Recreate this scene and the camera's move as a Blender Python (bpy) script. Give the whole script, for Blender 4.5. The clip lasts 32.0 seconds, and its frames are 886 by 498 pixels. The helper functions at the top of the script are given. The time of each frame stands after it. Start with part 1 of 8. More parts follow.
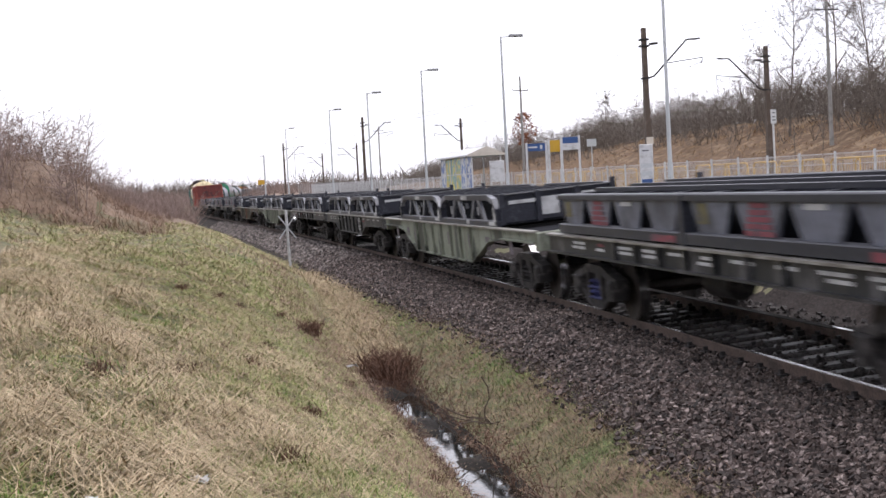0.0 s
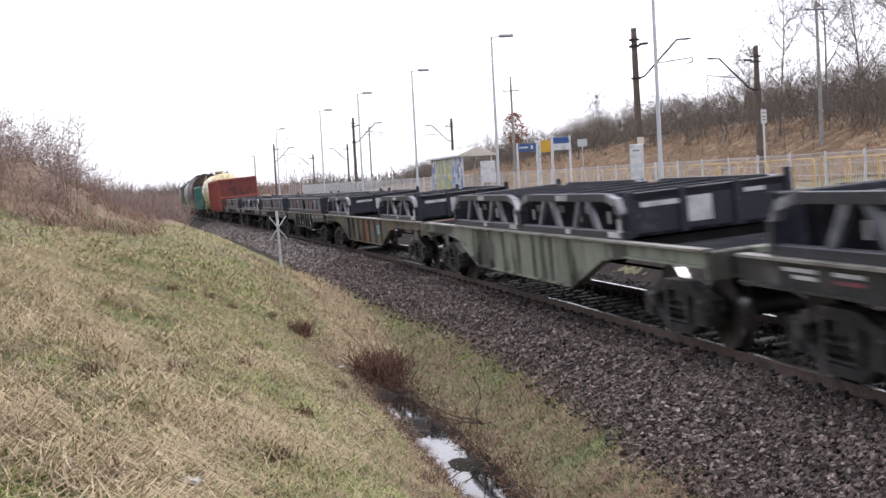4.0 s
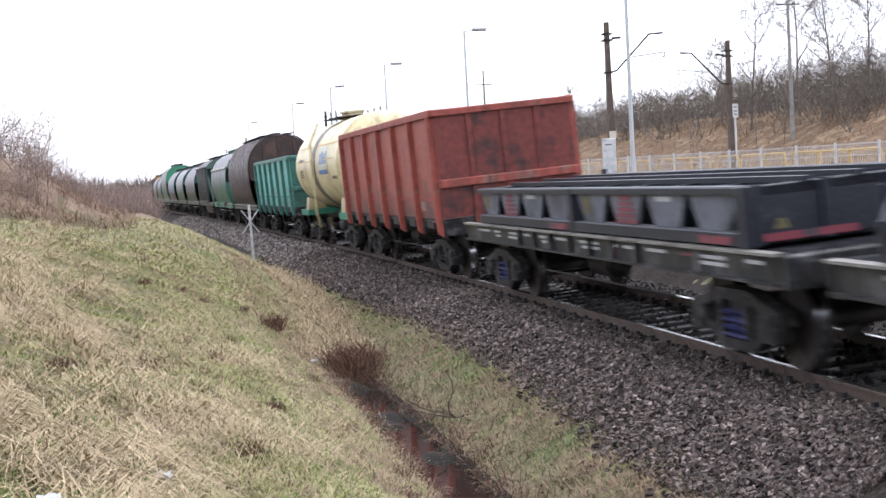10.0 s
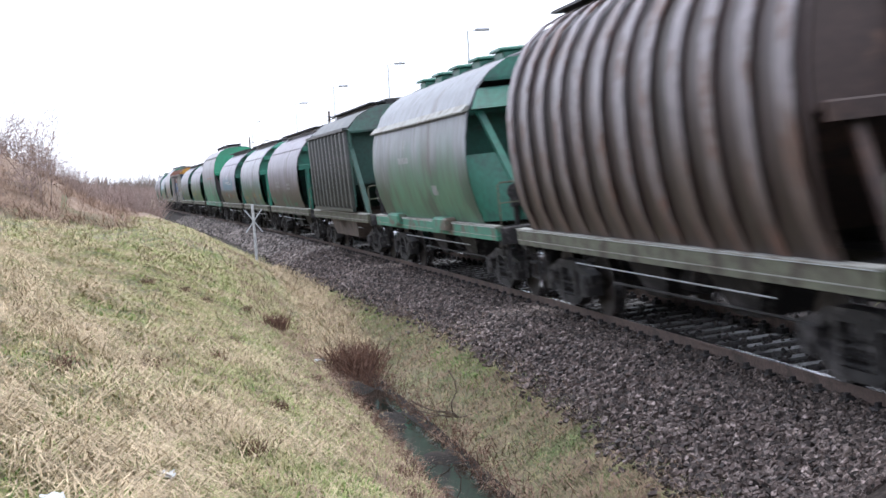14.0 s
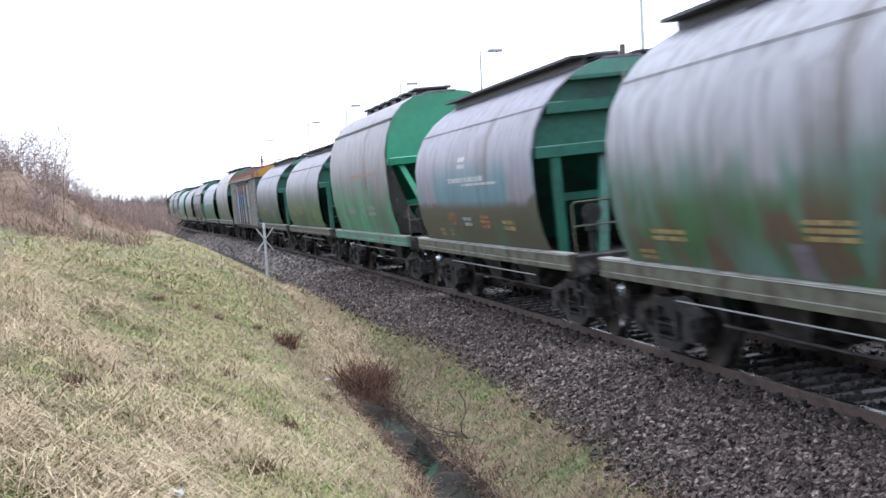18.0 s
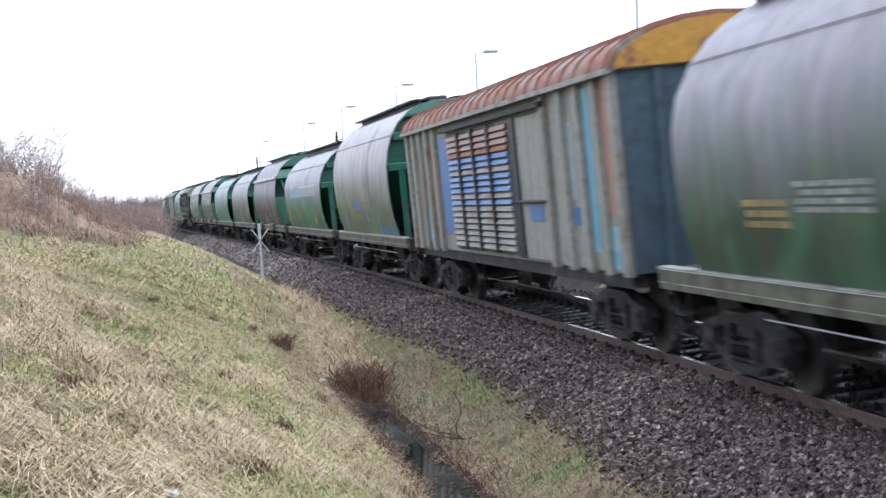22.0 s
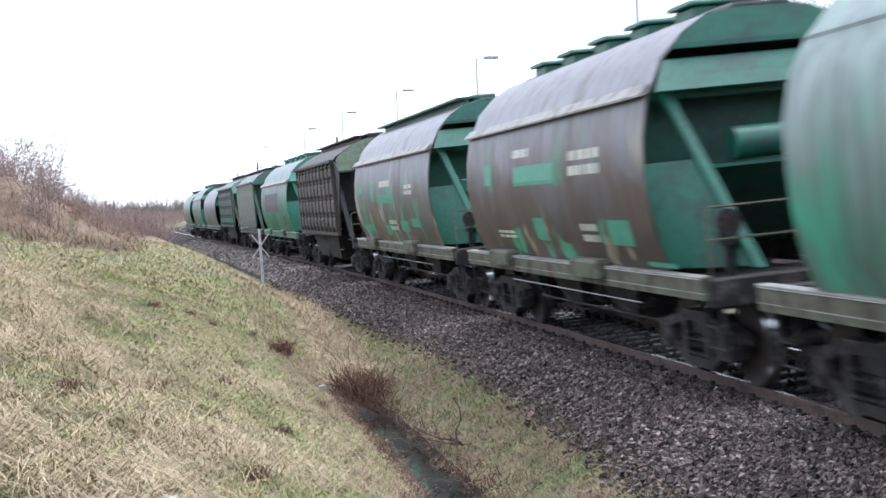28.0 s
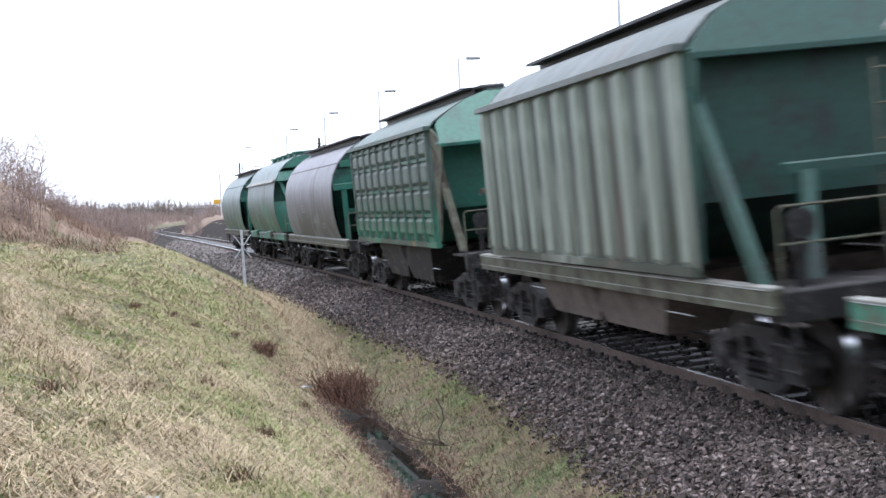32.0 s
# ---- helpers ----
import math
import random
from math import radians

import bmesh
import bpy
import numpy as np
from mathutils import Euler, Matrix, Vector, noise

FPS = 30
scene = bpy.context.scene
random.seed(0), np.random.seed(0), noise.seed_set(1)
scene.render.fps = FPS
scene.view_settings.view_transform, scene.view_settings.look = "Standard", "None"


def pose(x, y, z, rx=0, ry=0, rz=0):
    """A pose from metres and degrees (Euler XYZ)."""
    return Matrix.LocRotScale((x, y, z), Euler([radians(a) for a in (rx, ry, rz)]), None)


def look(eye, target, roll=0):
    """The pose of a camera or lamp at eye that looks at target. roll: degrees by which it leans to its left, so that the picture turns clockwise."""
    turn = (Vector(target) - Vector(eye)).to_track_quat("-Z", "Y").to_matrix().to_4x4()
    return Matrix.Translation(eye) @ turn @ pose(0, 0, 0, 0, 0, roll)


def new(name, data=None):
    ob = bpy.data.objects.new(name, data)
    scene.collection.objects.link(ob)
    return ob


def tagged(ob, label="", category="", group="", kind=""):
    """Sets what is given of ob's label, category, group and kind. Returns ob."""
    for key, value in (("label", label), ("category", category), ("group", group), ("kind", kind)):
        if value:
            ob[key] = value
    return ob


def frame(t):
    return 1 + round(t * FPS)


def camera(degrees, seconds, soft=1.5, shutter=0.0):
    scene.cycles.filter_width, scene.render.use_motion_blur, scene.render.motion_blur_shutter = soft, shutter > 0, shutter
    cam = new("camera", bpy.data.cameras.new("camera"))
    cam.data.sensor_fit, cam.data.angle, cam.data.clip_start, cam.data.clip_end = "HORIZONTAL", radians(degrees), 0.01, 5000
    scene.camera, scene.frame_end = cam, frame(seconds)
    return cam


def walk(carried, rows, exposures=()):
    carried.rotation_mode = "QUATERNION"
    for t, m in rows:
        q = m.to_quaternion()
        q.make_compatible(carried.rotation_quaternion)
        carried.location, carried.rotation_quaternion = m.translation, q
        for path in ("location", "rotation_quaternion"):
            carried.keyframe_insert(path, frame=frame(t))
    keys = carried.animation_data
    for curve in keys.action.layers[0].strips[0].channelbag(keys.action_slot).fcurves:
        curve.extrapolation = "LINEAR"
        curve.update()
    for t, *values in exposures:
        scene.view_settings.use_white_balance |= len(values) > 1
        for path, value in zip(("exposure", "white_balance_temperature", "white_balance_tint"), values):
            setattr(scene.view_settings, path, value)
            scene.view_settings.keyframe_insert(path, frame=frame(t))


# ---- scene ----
# Camera: carried by hand on a bank beside the line, turning a little.
EYE = 2.161
cam = camera(34.83, 32.0, soft=1.5, shutter=0.5)
TURNS = [
    (0, 87.390, 3.022, -10.266), (0.5, 87.341, 3.219, -10.433), (1, 87.312, 3.183, -10.365), (1.5, 87.278, 3.182, -10.258),
    (2, 87.258, 2.973, -10.208), (2.5, 87.340, 2.874, -10.136), (3, 87.413, 2.836, -10.147), (3.5, 87.450, 2.982, -10.369),
    (5.5, 87.070, 3.217, -11.020), (6, 87.044, 3.285, -10.961), (6.5, 87.174, 3.175, -11.008), (7, 87.216, 3.154, -11.246),
    (7.5, 87.167, 3.212, -11.420), (8, 87.134, 3.133, -11.467), (8.5, 87.174, 3.111, -11.551), (9, 87.199, 3.149, -11.676),
    (9.5, 87.156, 3.131, -11.779), (10, 87.074, 3.065, -11.742), (10.5, 87.026, 3.018, -11.669), (11, 86.958, 3.141, -11.634),
    (11.5, 86.890, 3.121, -11.625), (12, 86.834, 3.263, -11.630), (12.5, 86.778, 3.378, -11.658), (13, 86.760, 3.393, -11.646),
    (13.5, 86.849, 3.205, -11.552), (14, 87.074, 3.002, -11.606), (14.5, 87.543, 2.840, -11.754), (16.5, 87.740, 2.375, -11.387),
    (17, 87.826, 2.450, -11.298), (17.5, 87.898, 2.484, -11.202), (18, 87.912, 2.525, -11.142), (18.5, 87.941, 2.446, -11.033),
    (19, 88.016, 2.460, -10.947), (19.5, 88.115, 2.605, -11.051), (20, 88.174, 2.579, -11.120), (20.5, 88.129, 2.578, -11.247),
    (21, 88.105, 2.535, -11.319), (21.5, 88.001, 2.507, -11.349), (22, 87.947, 2.452, -11.332), (22.5, 87.939, 2.396, -11.292),
    (23, 88.001, 2.348, -11.280), (23.5, 88.035, 2.377, -11.249), (24, 88.066, 2.287, -11.170), (24.5, 88.120, 2.310, -11.120),
    (25, 88.215, 2.351, -11.104), (25.5, 88.292, 2.385, -11.073), (27.5, 88.172, 2.442, -11.231), (28, 88.181, 2.346, -11.317),
    (28.5, 88.254, 2.346, -11.357), (29, 88.350, 2.331, -11.374), (29.5, 88.382, 2.351, -11.392), (30, 88.247, 2.338, -11.528),
    (30.5, 88.192, 2.474, -11.688), (31, 88.161, 2.460, -11.751), (31.5, 88.176, 2.497, -11.857), (32, 88.179, 2.390, -12.034),
]
walk(cam, [(t, pose(0, 0, EYE, a, b, c)) for t, a, b, c in TURNS],
     exposures=[(0, 0.0, 6600, 16), (6, 0.1, 6500, 15), (9, 0.2, 6400, 14), (11, 0.64, 6200, 13), (12, 0.68, 6150, 13), (14, 0.64, 6050, 12), (17, 0.60, 5950, 11), (23, 0.60, 5950, 11), (32, 0.58, 5950, 11)])

# Light: bright overcast winter sky, a wide weak sun behind the clouds.
world = bpy.data.worlds.new("overcast")
scene.world = world
world.use_nodes = True
wn, wl = world.node_tree.nodes, world.node_tree.links
sky = wn.new("ShaderNodeTexSky")
sky.sky_type, sky.sun_disc, sky.sun_elevation, sky.sun_rotation = "NISHITA", False, radians(75), radians(61)
sky_low = wn.new("ShaderNodeVectorMath")
sky_low.operation = "SCALE"
sky_low.inputs[3].default_value = 0.10
wl.new(sky.outputs[0], sky_low.inputs[0])
clouds = wn.new("ShaderNodeTexNoise")
clouds.inputs["Scale"].default_value, clouds.inputs["Detail"].default_value = 2.2, 5.0
stretch = wn.new("ShaderNodeMapping")
stretch.inputs["Scale"].default_value = (1, 1, 4)
coord = wn.new("ShaderNodeTexCoord")
wl.new(coord.outputs["Generated"], stretch.inputs[0])
wl.new(stretch.outputs[0], clouds.inputs["Vector"])
veil = wn.new("ShaderNodeValToRGB")
veil.color_ramp.elements[0].position, veil.color_ramp.elements[1].position = 0.38, 0.62
veil.color_ramp.elements[0].color = (0.60, 0.615, 0.67, 1)
veil.color_ramp.elements[1].color = (0.95, 0.975, 1.05, 1)
wl.new(clouds.outputs["Fac"], veil.inputs[0])
over = wn.new("ShaderNodeMix")
over.data_type = "RGBA"
over.inputs[0].default_value = 0.88
wl.new(sky_low.outputs[0], over.inputs[6])
wl.new(veil.outputs[0], over.inputs[7])
wl.new(over.outputs[2], wn["Background"].inputs[0])
wn["Background"].inputs[1].default_value = 1.9
sun = new("sun", bpy.data.lights.new("sun", "SUN"))
sun.data.energy, sun.data.angle, sun.data.color = 2.2, radians(40), (1, 0.985, 0.96)
sun.matrix_world = look((0, 0, 0), (-0.22, -0.12, -0.97))

# ---- materials ----
def tone(c, metal=0.0):
    """Winter-dull version of a sample colour."""
    return c if c is None or metal > 0.9 else tuple(v * (0.60 if max(c) < 0.5 else 0.70) for v in c)


def shader(name, base, rough=0.7, metal=0.0, spots=None, spot_scale=3.0, spot_at=(0.5, 0.62), grain=40.0, bump=0.15, vary=0.35,
           stretchz=1.0, per_object=0.0, per_island=0.0, rough_spot=None, space="Object", low=None, low_z=(0, 1), spec=None, tags=(), streak=None, dust=None):
    """Base colour with fine grain, larger spots of a second colour, and relief. low: a third colour that takes over
    below a height.
    """
    base, spots, low = tone(base, metal), tone(spots, metal), tone(low, metal)
    m = bpy.data.materials.new(name)
    m.use_nodes = True
    n, l = m.node_tree.nodes, m.node_tree.links
    b = n["Principled BSDF"]
    b.inputs["Roughness"].default_value, b.inputs["Metallic"].default_value = rough, metal
    if spec is not None:
        b.inputs["Specular IOR Level"].default_value = spec
    tc = n.new("ShaderNodeTexCoord")
    mp = n.new("ShaderNodeMapping")
    mp.inputs["Scale"].default_value = (1, 1, stretchz)
    if space == "World":
        geo = n.new("ShaderNodeNewGeometry")
        l.new(geo.outputs["Position"], mp.inputs[0])
    else:
        l.new(tc.outputs["Object"], mp.inputs[0])
    fine = n.new("ShaderNodeTexNoise")
    fine.inputs["Scale"].default_value, fine.inputs["Detail"].default_value = grain, 4
    l.new(mp.outputs[0], fine.inputs["Vector"])
    rgb = n.new("ShaderNodeRGB")
    rgb.outputs[0].default_value = (*base, 1)
    col = rgb.outputs[0]

    def mix(fac, a, c):
        k = n.new("ShaderNodeMix")
        k.data_type = "RGBA"
        l.new(fac, k.inputs[0])
        l.new(a, k.inputs[6])
        if isinstance(c, tuple):
            k.inputs[7].default_value = (*c, 1)
        else:
            l.new(c, k.inputs[7])
        return k.outputs[2]
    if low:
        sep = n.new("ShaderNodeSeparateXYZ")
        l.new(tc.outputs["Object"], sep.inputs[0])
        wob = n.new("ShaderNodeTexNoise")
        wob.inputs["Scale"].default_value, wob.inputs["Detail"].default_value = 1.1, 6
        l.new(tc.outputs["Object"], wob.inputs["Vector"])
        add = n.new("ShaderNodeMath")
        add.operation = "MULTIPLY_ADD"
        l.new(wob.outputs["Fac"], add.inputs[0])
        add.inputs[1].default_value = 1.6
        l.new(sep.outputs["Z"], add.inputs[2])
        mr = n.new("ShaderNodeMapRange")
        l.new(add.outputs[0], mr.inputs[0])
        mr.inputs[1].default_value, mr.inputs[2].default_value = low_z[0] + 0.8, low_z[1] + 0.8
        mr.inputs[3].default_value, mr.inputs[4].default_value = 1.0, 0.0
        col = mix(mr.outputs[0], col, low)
    for colour, scale, lo, hi, z0, z1, seed in tags:
        tn = n.new("ShaderNodeTexNoise")
        tn.inputs["Scale"].default_value, tn.inputs["Detail"].default_value, tn.inputs["Distortion"].default_value = scale, 3, 0.6
        shift = n.new("ShaderNodeMapping")
        shift.inputs["Location"].default_value, shift.inputs["Scale"].default_value = (seed, seed * 1.7, seed * 0.6), (1, 1, 0.7)
        l.new(tc.outputs["Object"], shift.inputs[0])
        l.new(shift.outputs[0], tn.inputs["Vector"])
        cut = n.new("ShaderNodeMapRange")
        cut.inputs[1].default_value, cut.inputs[2].default_value = lo, hi
        l.new(tn.outputs["Fac"], cut.inputs[0])
        sz = n.new("ShaderNodeSeparateXYZ")
        l.new(tc.outputs["Object"], sz.inputs[0])
        band = n.new("ShaderNodeMapRange")
        band.inputs[1].default_value, band.inputs[2].default_value, band.inputs[3].default_value, band.inputs[4].default_value = z0, z1, 1.0, 0.0
        l.new(sz.outputs["Z"], band.inputs[0])
        both = n.new("ShaderNodeMath")
        both.operation = "MULTIPLY"
        l.new(cut.outputs[0], both.inputs[0])
        l.new(band.outputs[0], both.inputs[1])
        col = mix(both.outputs[0], col, tone(colour))
    if spots:
        big = n.new("ShaderNodeTexNoise")
        big.inputs["Scale"].default_value, big.inputs["Detail"].default_value, big.inputs["Roughness"].default_value = spot_scale, 8, 0.65
        l.new(mp.outputs[0], big.inputs["Vector"])
        ramp = n.new("ShaderNodeMapRange")
        ramp.inputs[1].default_value, ramp.inputs[2].default_value = spot_at
        l.new(big.outputs["Fac"], ramp.inputs[0])
        col = mix(ramp.outputs[0], col, spots)
    if dust:
        wash_map = n.new("ShaderNodeMapping")
        wash_map.inputs["Scale"].default_value = (1.7, 1.7, 0.16)
        wash_map.inputs["Location"].default_value = (3.1, 0.7, 1.9)
        l.new(tc.outputs["Object"], wash_map.inputs[0])
        wash = n.new("ShaderNodeTexNoise")
        wash.inputs["Scale"].default_value, wash.inputs["Detail"].default_value, wash.inputs["Roughness"].default_value = 1.0, 7, 0.62
        l.new(wash_map.outputs[0], wash.inputs["Vector"])
        part_of = n.new("ShaderNodeMapRange")
        part_of.inputs[1].default_value, part_of.inputs[2].default_value, part_of.inputs[4].default_value = 0.5, 0.68, 0.36
        l.new(wash.outputs["Fac"], part_of.inputs[0])
        upper = n.new("ShaderNodeMapRange")
        upper.inputs[1].default_value, upper.inputs[2].default_value = 2.0, 2.9
        height = n.new("ShaderNodeSeparateXYZ")
        l.new(tc.outputs["Object"], height.inputs[0])
        l.new(height.outputs["Z"], upper.inputs[0])
        lies = n.new("ShaderNodeMath")
        lies.operation = "MULTIPLY"
        l.new(part_of.outputs[0], lies.inputs[0])
        l.new(upper.outputs[0], lies.inputs[1])
        col = mix(lies.outputs[0], col, tone(dust))
    if streak:
        run_map = n.new("ShaderNodeMapping")
        run_map.inputs["Scale"].default_value = (5.5, 5.5, 0.3)
        l.new(tc.outputs["Object"], run_map.inputs[0])
        drip = n.new("ShaderNodeTexNoise")
        drip.inputs["Scale"].default_value, drip.inputs["Detail"].default_value = 1.0, 6
        l.new(run_map.outputs[0], drip.inputs["Vector"])
        amount = n.new("ShaderNodeMapRange")
        amount.inputs[1].default_value, amount.inputs[2].default_value, amount.inputs[4].default_value = 0.48, 0.72, 0.6
        l.new(drip.outputs["Fac"], amount.inputs[0])
        col = mix(amount.outputs[0], col, tone(streak))
    val = n.new("ShaderNodeMapRange")
    val.inputs[3].default_value, val.inputs[4].default_value = 1 - vary, 1 + vary
    val.inputs[1].default_value, val.inputs[2].default_value = 0.25, 0.75
    l.new(fine.outputs["Fac"], val.inputs[0])
    bright = val.outputs[0]
    for amount, node, out in ((per_object, "ShaderNodeObjectInfo", "Random"), (per_island, "ShaderNodeNewGeometry", "Random Per Island")):
        if amount:
            info = n.new(node)
            r = n.new("ShaderNodeMapRange")
            r.inputs[3].default_value, r.inputs[4].default_value = 1 - amount, 1 + amount
            l.new(info.outputs[out], r.inputs[0])
            mul = n.new("ShaderNodeMath")
            mul.operation = "MULTIPLY"
            l.new(bright, mul.inputs[0])
            l.new(r.outputs[0], mul.inputs[1])
            bright = mul.outputs[0]
    hs = n.new("ShaderNodeHueSaturation")
    l.new(col, hs.inputs["Color"])
    l.new(bright, hs.inputs["Value"])
    l.new(hs.outputs[0], b.inputs["Base Color"])
    if bump:
        bp = n.new("ShaderNodeBump")
        bp.inputs["Strength"].default_value, bp.inputs["Distance"].default_value = bump, 0.02
        l.new(fine.outputs["Fac"], bp.inputs["Height"])
        l.new(bp.outputs[0], b.inputs["Normal"])
    return m


def blades(name, colours, patch=0.45, clump=5.5, depth=0.42):
    """Grass and twigs in one mesh: each island takes its colour from a ramp, pushed by patches on the ground. clump,
    depth: painted shade between tussocks.
    """
    m = bpy.data.materials.new(name)
    m.use_nodes = True
    n, l = m.node_tree.nodes, m.node_tree.links
    b = n["Principled BSDF"]
    b.inputs["Roughness"].default_value = 0.75
    b.inputs["Specular IOR Level"].default_value = 0.2
    g = n.new("ShaderNodeNewGeometry")
    pn = n.new("ShaderNodeTexNoise")
    pn.inputs["Scale"].default_value, pn.inputs["Detail"].default_value = patch, 4
    l.new(g.outputs["Position"], pn.inputs["Vector"])
    a = n.new("ShaderNodeMath")
    a.operation = "MULTIPLY_ADD"
    l.new(pn.outputs["Fac"], a.inputs[0])
    a.inputs[1].default_value = 2.7
    l.new(g.outputs["Random Per Island"], a.inputs[2])
    s = n.new("ShaderNodeMath")
    s.operation = "MULTIPLY_ADD"
    l.new(a.outputs[0], s.inputs[0])
    s.inputs[1].default_value, s.inputs[2].default_value = 0.56, -0.56
    r = n.new("ShaderNodeValToRGB")
    while len(r.color_ramp.elements) < len(colours):
        r.color_ramp.elements.new(0.5)
    for k, c in enumerate(colours):
        r.color_ramp.elements[k].position = k / (len(colours) - 1)
        r.color_ramp.elements[k].color = (*tone(c), 1)
    l.new(s.outputs[0], r.inputs[0])
    # Clump noise darkens and lightens the colour in place of shade between tussocks.
    cn = n.new("ShaderNodeTexNoise")
    cn.inputs["Scale"].default_value, cn.inputs["Detail"].default_value, cn.inputs["Roughness"].default_value = clump, 3, 0.7
    l.new(g.outputs["Position"], cn.inputs["Vector"])
    cv = n.new("ShaderNodeMapRange")
    cv.inputs[1].default_value, cv.inputs[2].default_value, cv.inputs[3].default_value, cv.inputs[4].default_value = 0.34, 0.66, 1 - depth, 1 + depth
    l.new(cn.outputs["Fac"], cv.inputs[0])
    hv = n.new("ShaderNodeHueSaturation")
    l.new(r.outputs[0], hv.inputs["Color"])
    hv.inputs["Saturation"].default_value = 1.04
    l.new(cv.outputs[0], hv.inputs["Value"])
    l.new(hv.outputs[0], b.inputs["Base Color"])
    return m


GRASS = blades("grass_blades", [(0.155, 0.22, 0.0594), (0.244, 0.3, 0.0891), (0.366, 0.37, 0.143), (0.466, 0.403, 0.213), (0.521, 0.438, 0.262), (0.4, 0.289, 0.173), (0.211, 0.139, 0.0891)], 0.8)
STRAW = blades("long_straw", [(0.22, 0.165, 0.09), (0.42, 0.325, 0.19), (0.66, 0.54, 0.37), (0.53, 0.415, 0.27), (0.31, 0.21, 0.125)], 1.6, 9.0, 0.5)
MEADOW = blades("meadow_blades", [(0.2081, 0.2825, 0.09), (0.3209, 0.3799, 0.1342), (0.4324, 0.4376, 0.1989), (0.5302, 0.4783, 0.2708), (0.5566, 0.4376, 0.305), (0.4186, 0.2953, 0.2159), (0.2645, 0.1755, 0.144)], 1.1)
VERGE = blades("verge_blades", [(0.1717, 0.2527, 0.1015), (0.2509, 0.3059, 0.1305), (0.3434, 0.3325, 0.174), (0.4358, 0.3724, 0.232), (0.3566, 0.266, 0.1885), (0.1981, 0.1463, 0.116)], 1.6)
MOSS = blades("moss_blades", [(0.13, 0.25, 0.05), (0.20, 0.34, 0.08), (0.27, 0.37, 0.11), (0.25, 0.27, 0.12)], 1.5)
BRAMBLE = blades("bramble", [(0.20, 0.125, 0.095), (0.34, 0.225, 0.165), (0.42, 0.30, 0.215), (0.26, 0.165, 0.13), (0.17, 0.11, 0.09)], 0.5)
DRY = blades("dry_grass", [(0.195, 0.1137, 0.0704), (0.39, 0.2525, 0.1498), (0.5038, 0.35, 0.1997), (0.2762, 0.155, 0.0922)], 0.25)
TWIG = blades("bare_twigs", [(0.2112, 0.1626, 0.1452), (0.3432, 0.2534, 0.2178), (0.4752, 0.3661, 0.3194), (0.264, 0.2253, 0.2178)], 0.3)
# Grey twigs kept pale: sky glare and haze are put into their colour.
GREYTWIG = blades("grey_twigs", [(0.154, 0.1333, 0.1127), (0.231, 0.196, 0.169), (0.308, 0.2666, 0.2334)], 0.2)
RUSTLEAF = blades("rust_leaves", [(0.10, 0.06, 0.045), (0.21, 0.115, 0.08), (0.13, 0.08, 0.06)], 1.0)
REDLEAF = blades("withered_leaves", [(0.34, 0.13, 0.07), (0.42, 0.19, 0.11)], 1.0)
DRYSOIL = shader("dead_grass_mat", (0.20, 0.135, 0.09), 0.95, spec=0.1, spots=(0.36, 0.265, 0.18), spot_scale=0.7, grain=3, bump=0.9, vary=0.45, space="World")
SCRUBSOIL = shader("scrub_floor", (0.25, 0.17, 0.115), 0.95, spots=(0.36, 0.26, 0.19), spot_scale=0.6, grain=4, bump=0.9, vary=0.45, space="World")
# Turf soil is darkened for the shadows between blades.
SOIL = shader("turf_soil", (0.15, 0.145, 0.065), 0.95, spots=(0.24, 0.195, 0.12), spot_scale=0.7, grain=9, bump=0.8, vary=0.45, space="World")
STONE = shader("ballast_stone", (0.084, 0.064, 0.056), 0.75, spec=0.3, spots=(0.25, 0.20, 0.178), spot_scale=14, grain=45, bump=0.12, vary=0.2, per_island=0.85, space="World")
# Bed and crib stones near-black: the shade under the train is put into colour.
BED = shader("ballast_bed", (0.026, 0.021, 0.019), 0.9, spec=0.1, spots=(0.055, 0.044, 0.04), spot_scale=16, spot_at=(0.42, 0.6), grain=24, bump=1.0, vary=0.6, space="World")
# Shoulder near-black: shade in the gaps between loose stones is painted in.
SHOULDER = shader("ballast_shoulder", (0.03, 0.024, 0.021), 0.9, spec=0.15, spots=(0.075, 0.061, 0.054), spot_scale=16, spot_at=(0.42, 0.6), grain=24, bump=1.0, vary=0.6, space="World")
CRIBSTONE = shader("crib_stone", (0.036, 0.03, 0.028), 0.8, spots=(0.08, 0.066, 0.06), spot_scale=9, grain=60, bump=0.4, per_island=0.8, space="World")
# Much paler copy of the near stone; lightness by distance is put in colour.
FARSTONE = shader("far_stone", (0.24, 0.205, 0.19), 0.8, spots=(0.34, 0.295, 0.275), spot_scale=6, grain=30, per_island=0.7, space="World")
CLEANSTONE = shader("clean_stone", (0.090, 0.066, 0.059), 0.7, spec=0.3, spots=(0.30, 0.245, 0.228), spot_scale=14, grain=45, bump=0.12, vary=0.2, per_island=0.85, space="World")
RAILSIDE = shader("rusty_rail", (0.165, 0.115, 0.095), 0.75, 0.2, spots=(0.09, 0.065, 0.055), grain=30)
RAILTOP = shader("polished_rail", (0.55, 0.54, 0.54), 0.24, 1.0, grain=60, bump=0.02, vary=0.1)
# Sleepers darkened too, as painted shade under the train.
SLEEPER = shader("sleeper", (0.062, 0.059, 0.056), 0.5, spots=(0.09, 0.08, 0.075), spot_scale=5, grain=40, bump=0.4, per_object=0.25)
BLACK = shader("black_paint", (0.026, 0.026, 0.029), 0.5, spec=0.3, spots=(0.07, 0.06, 0.055), spot_scale=2.5, spot_at=(0.55, 0.75), grain=25, vary=0.5)
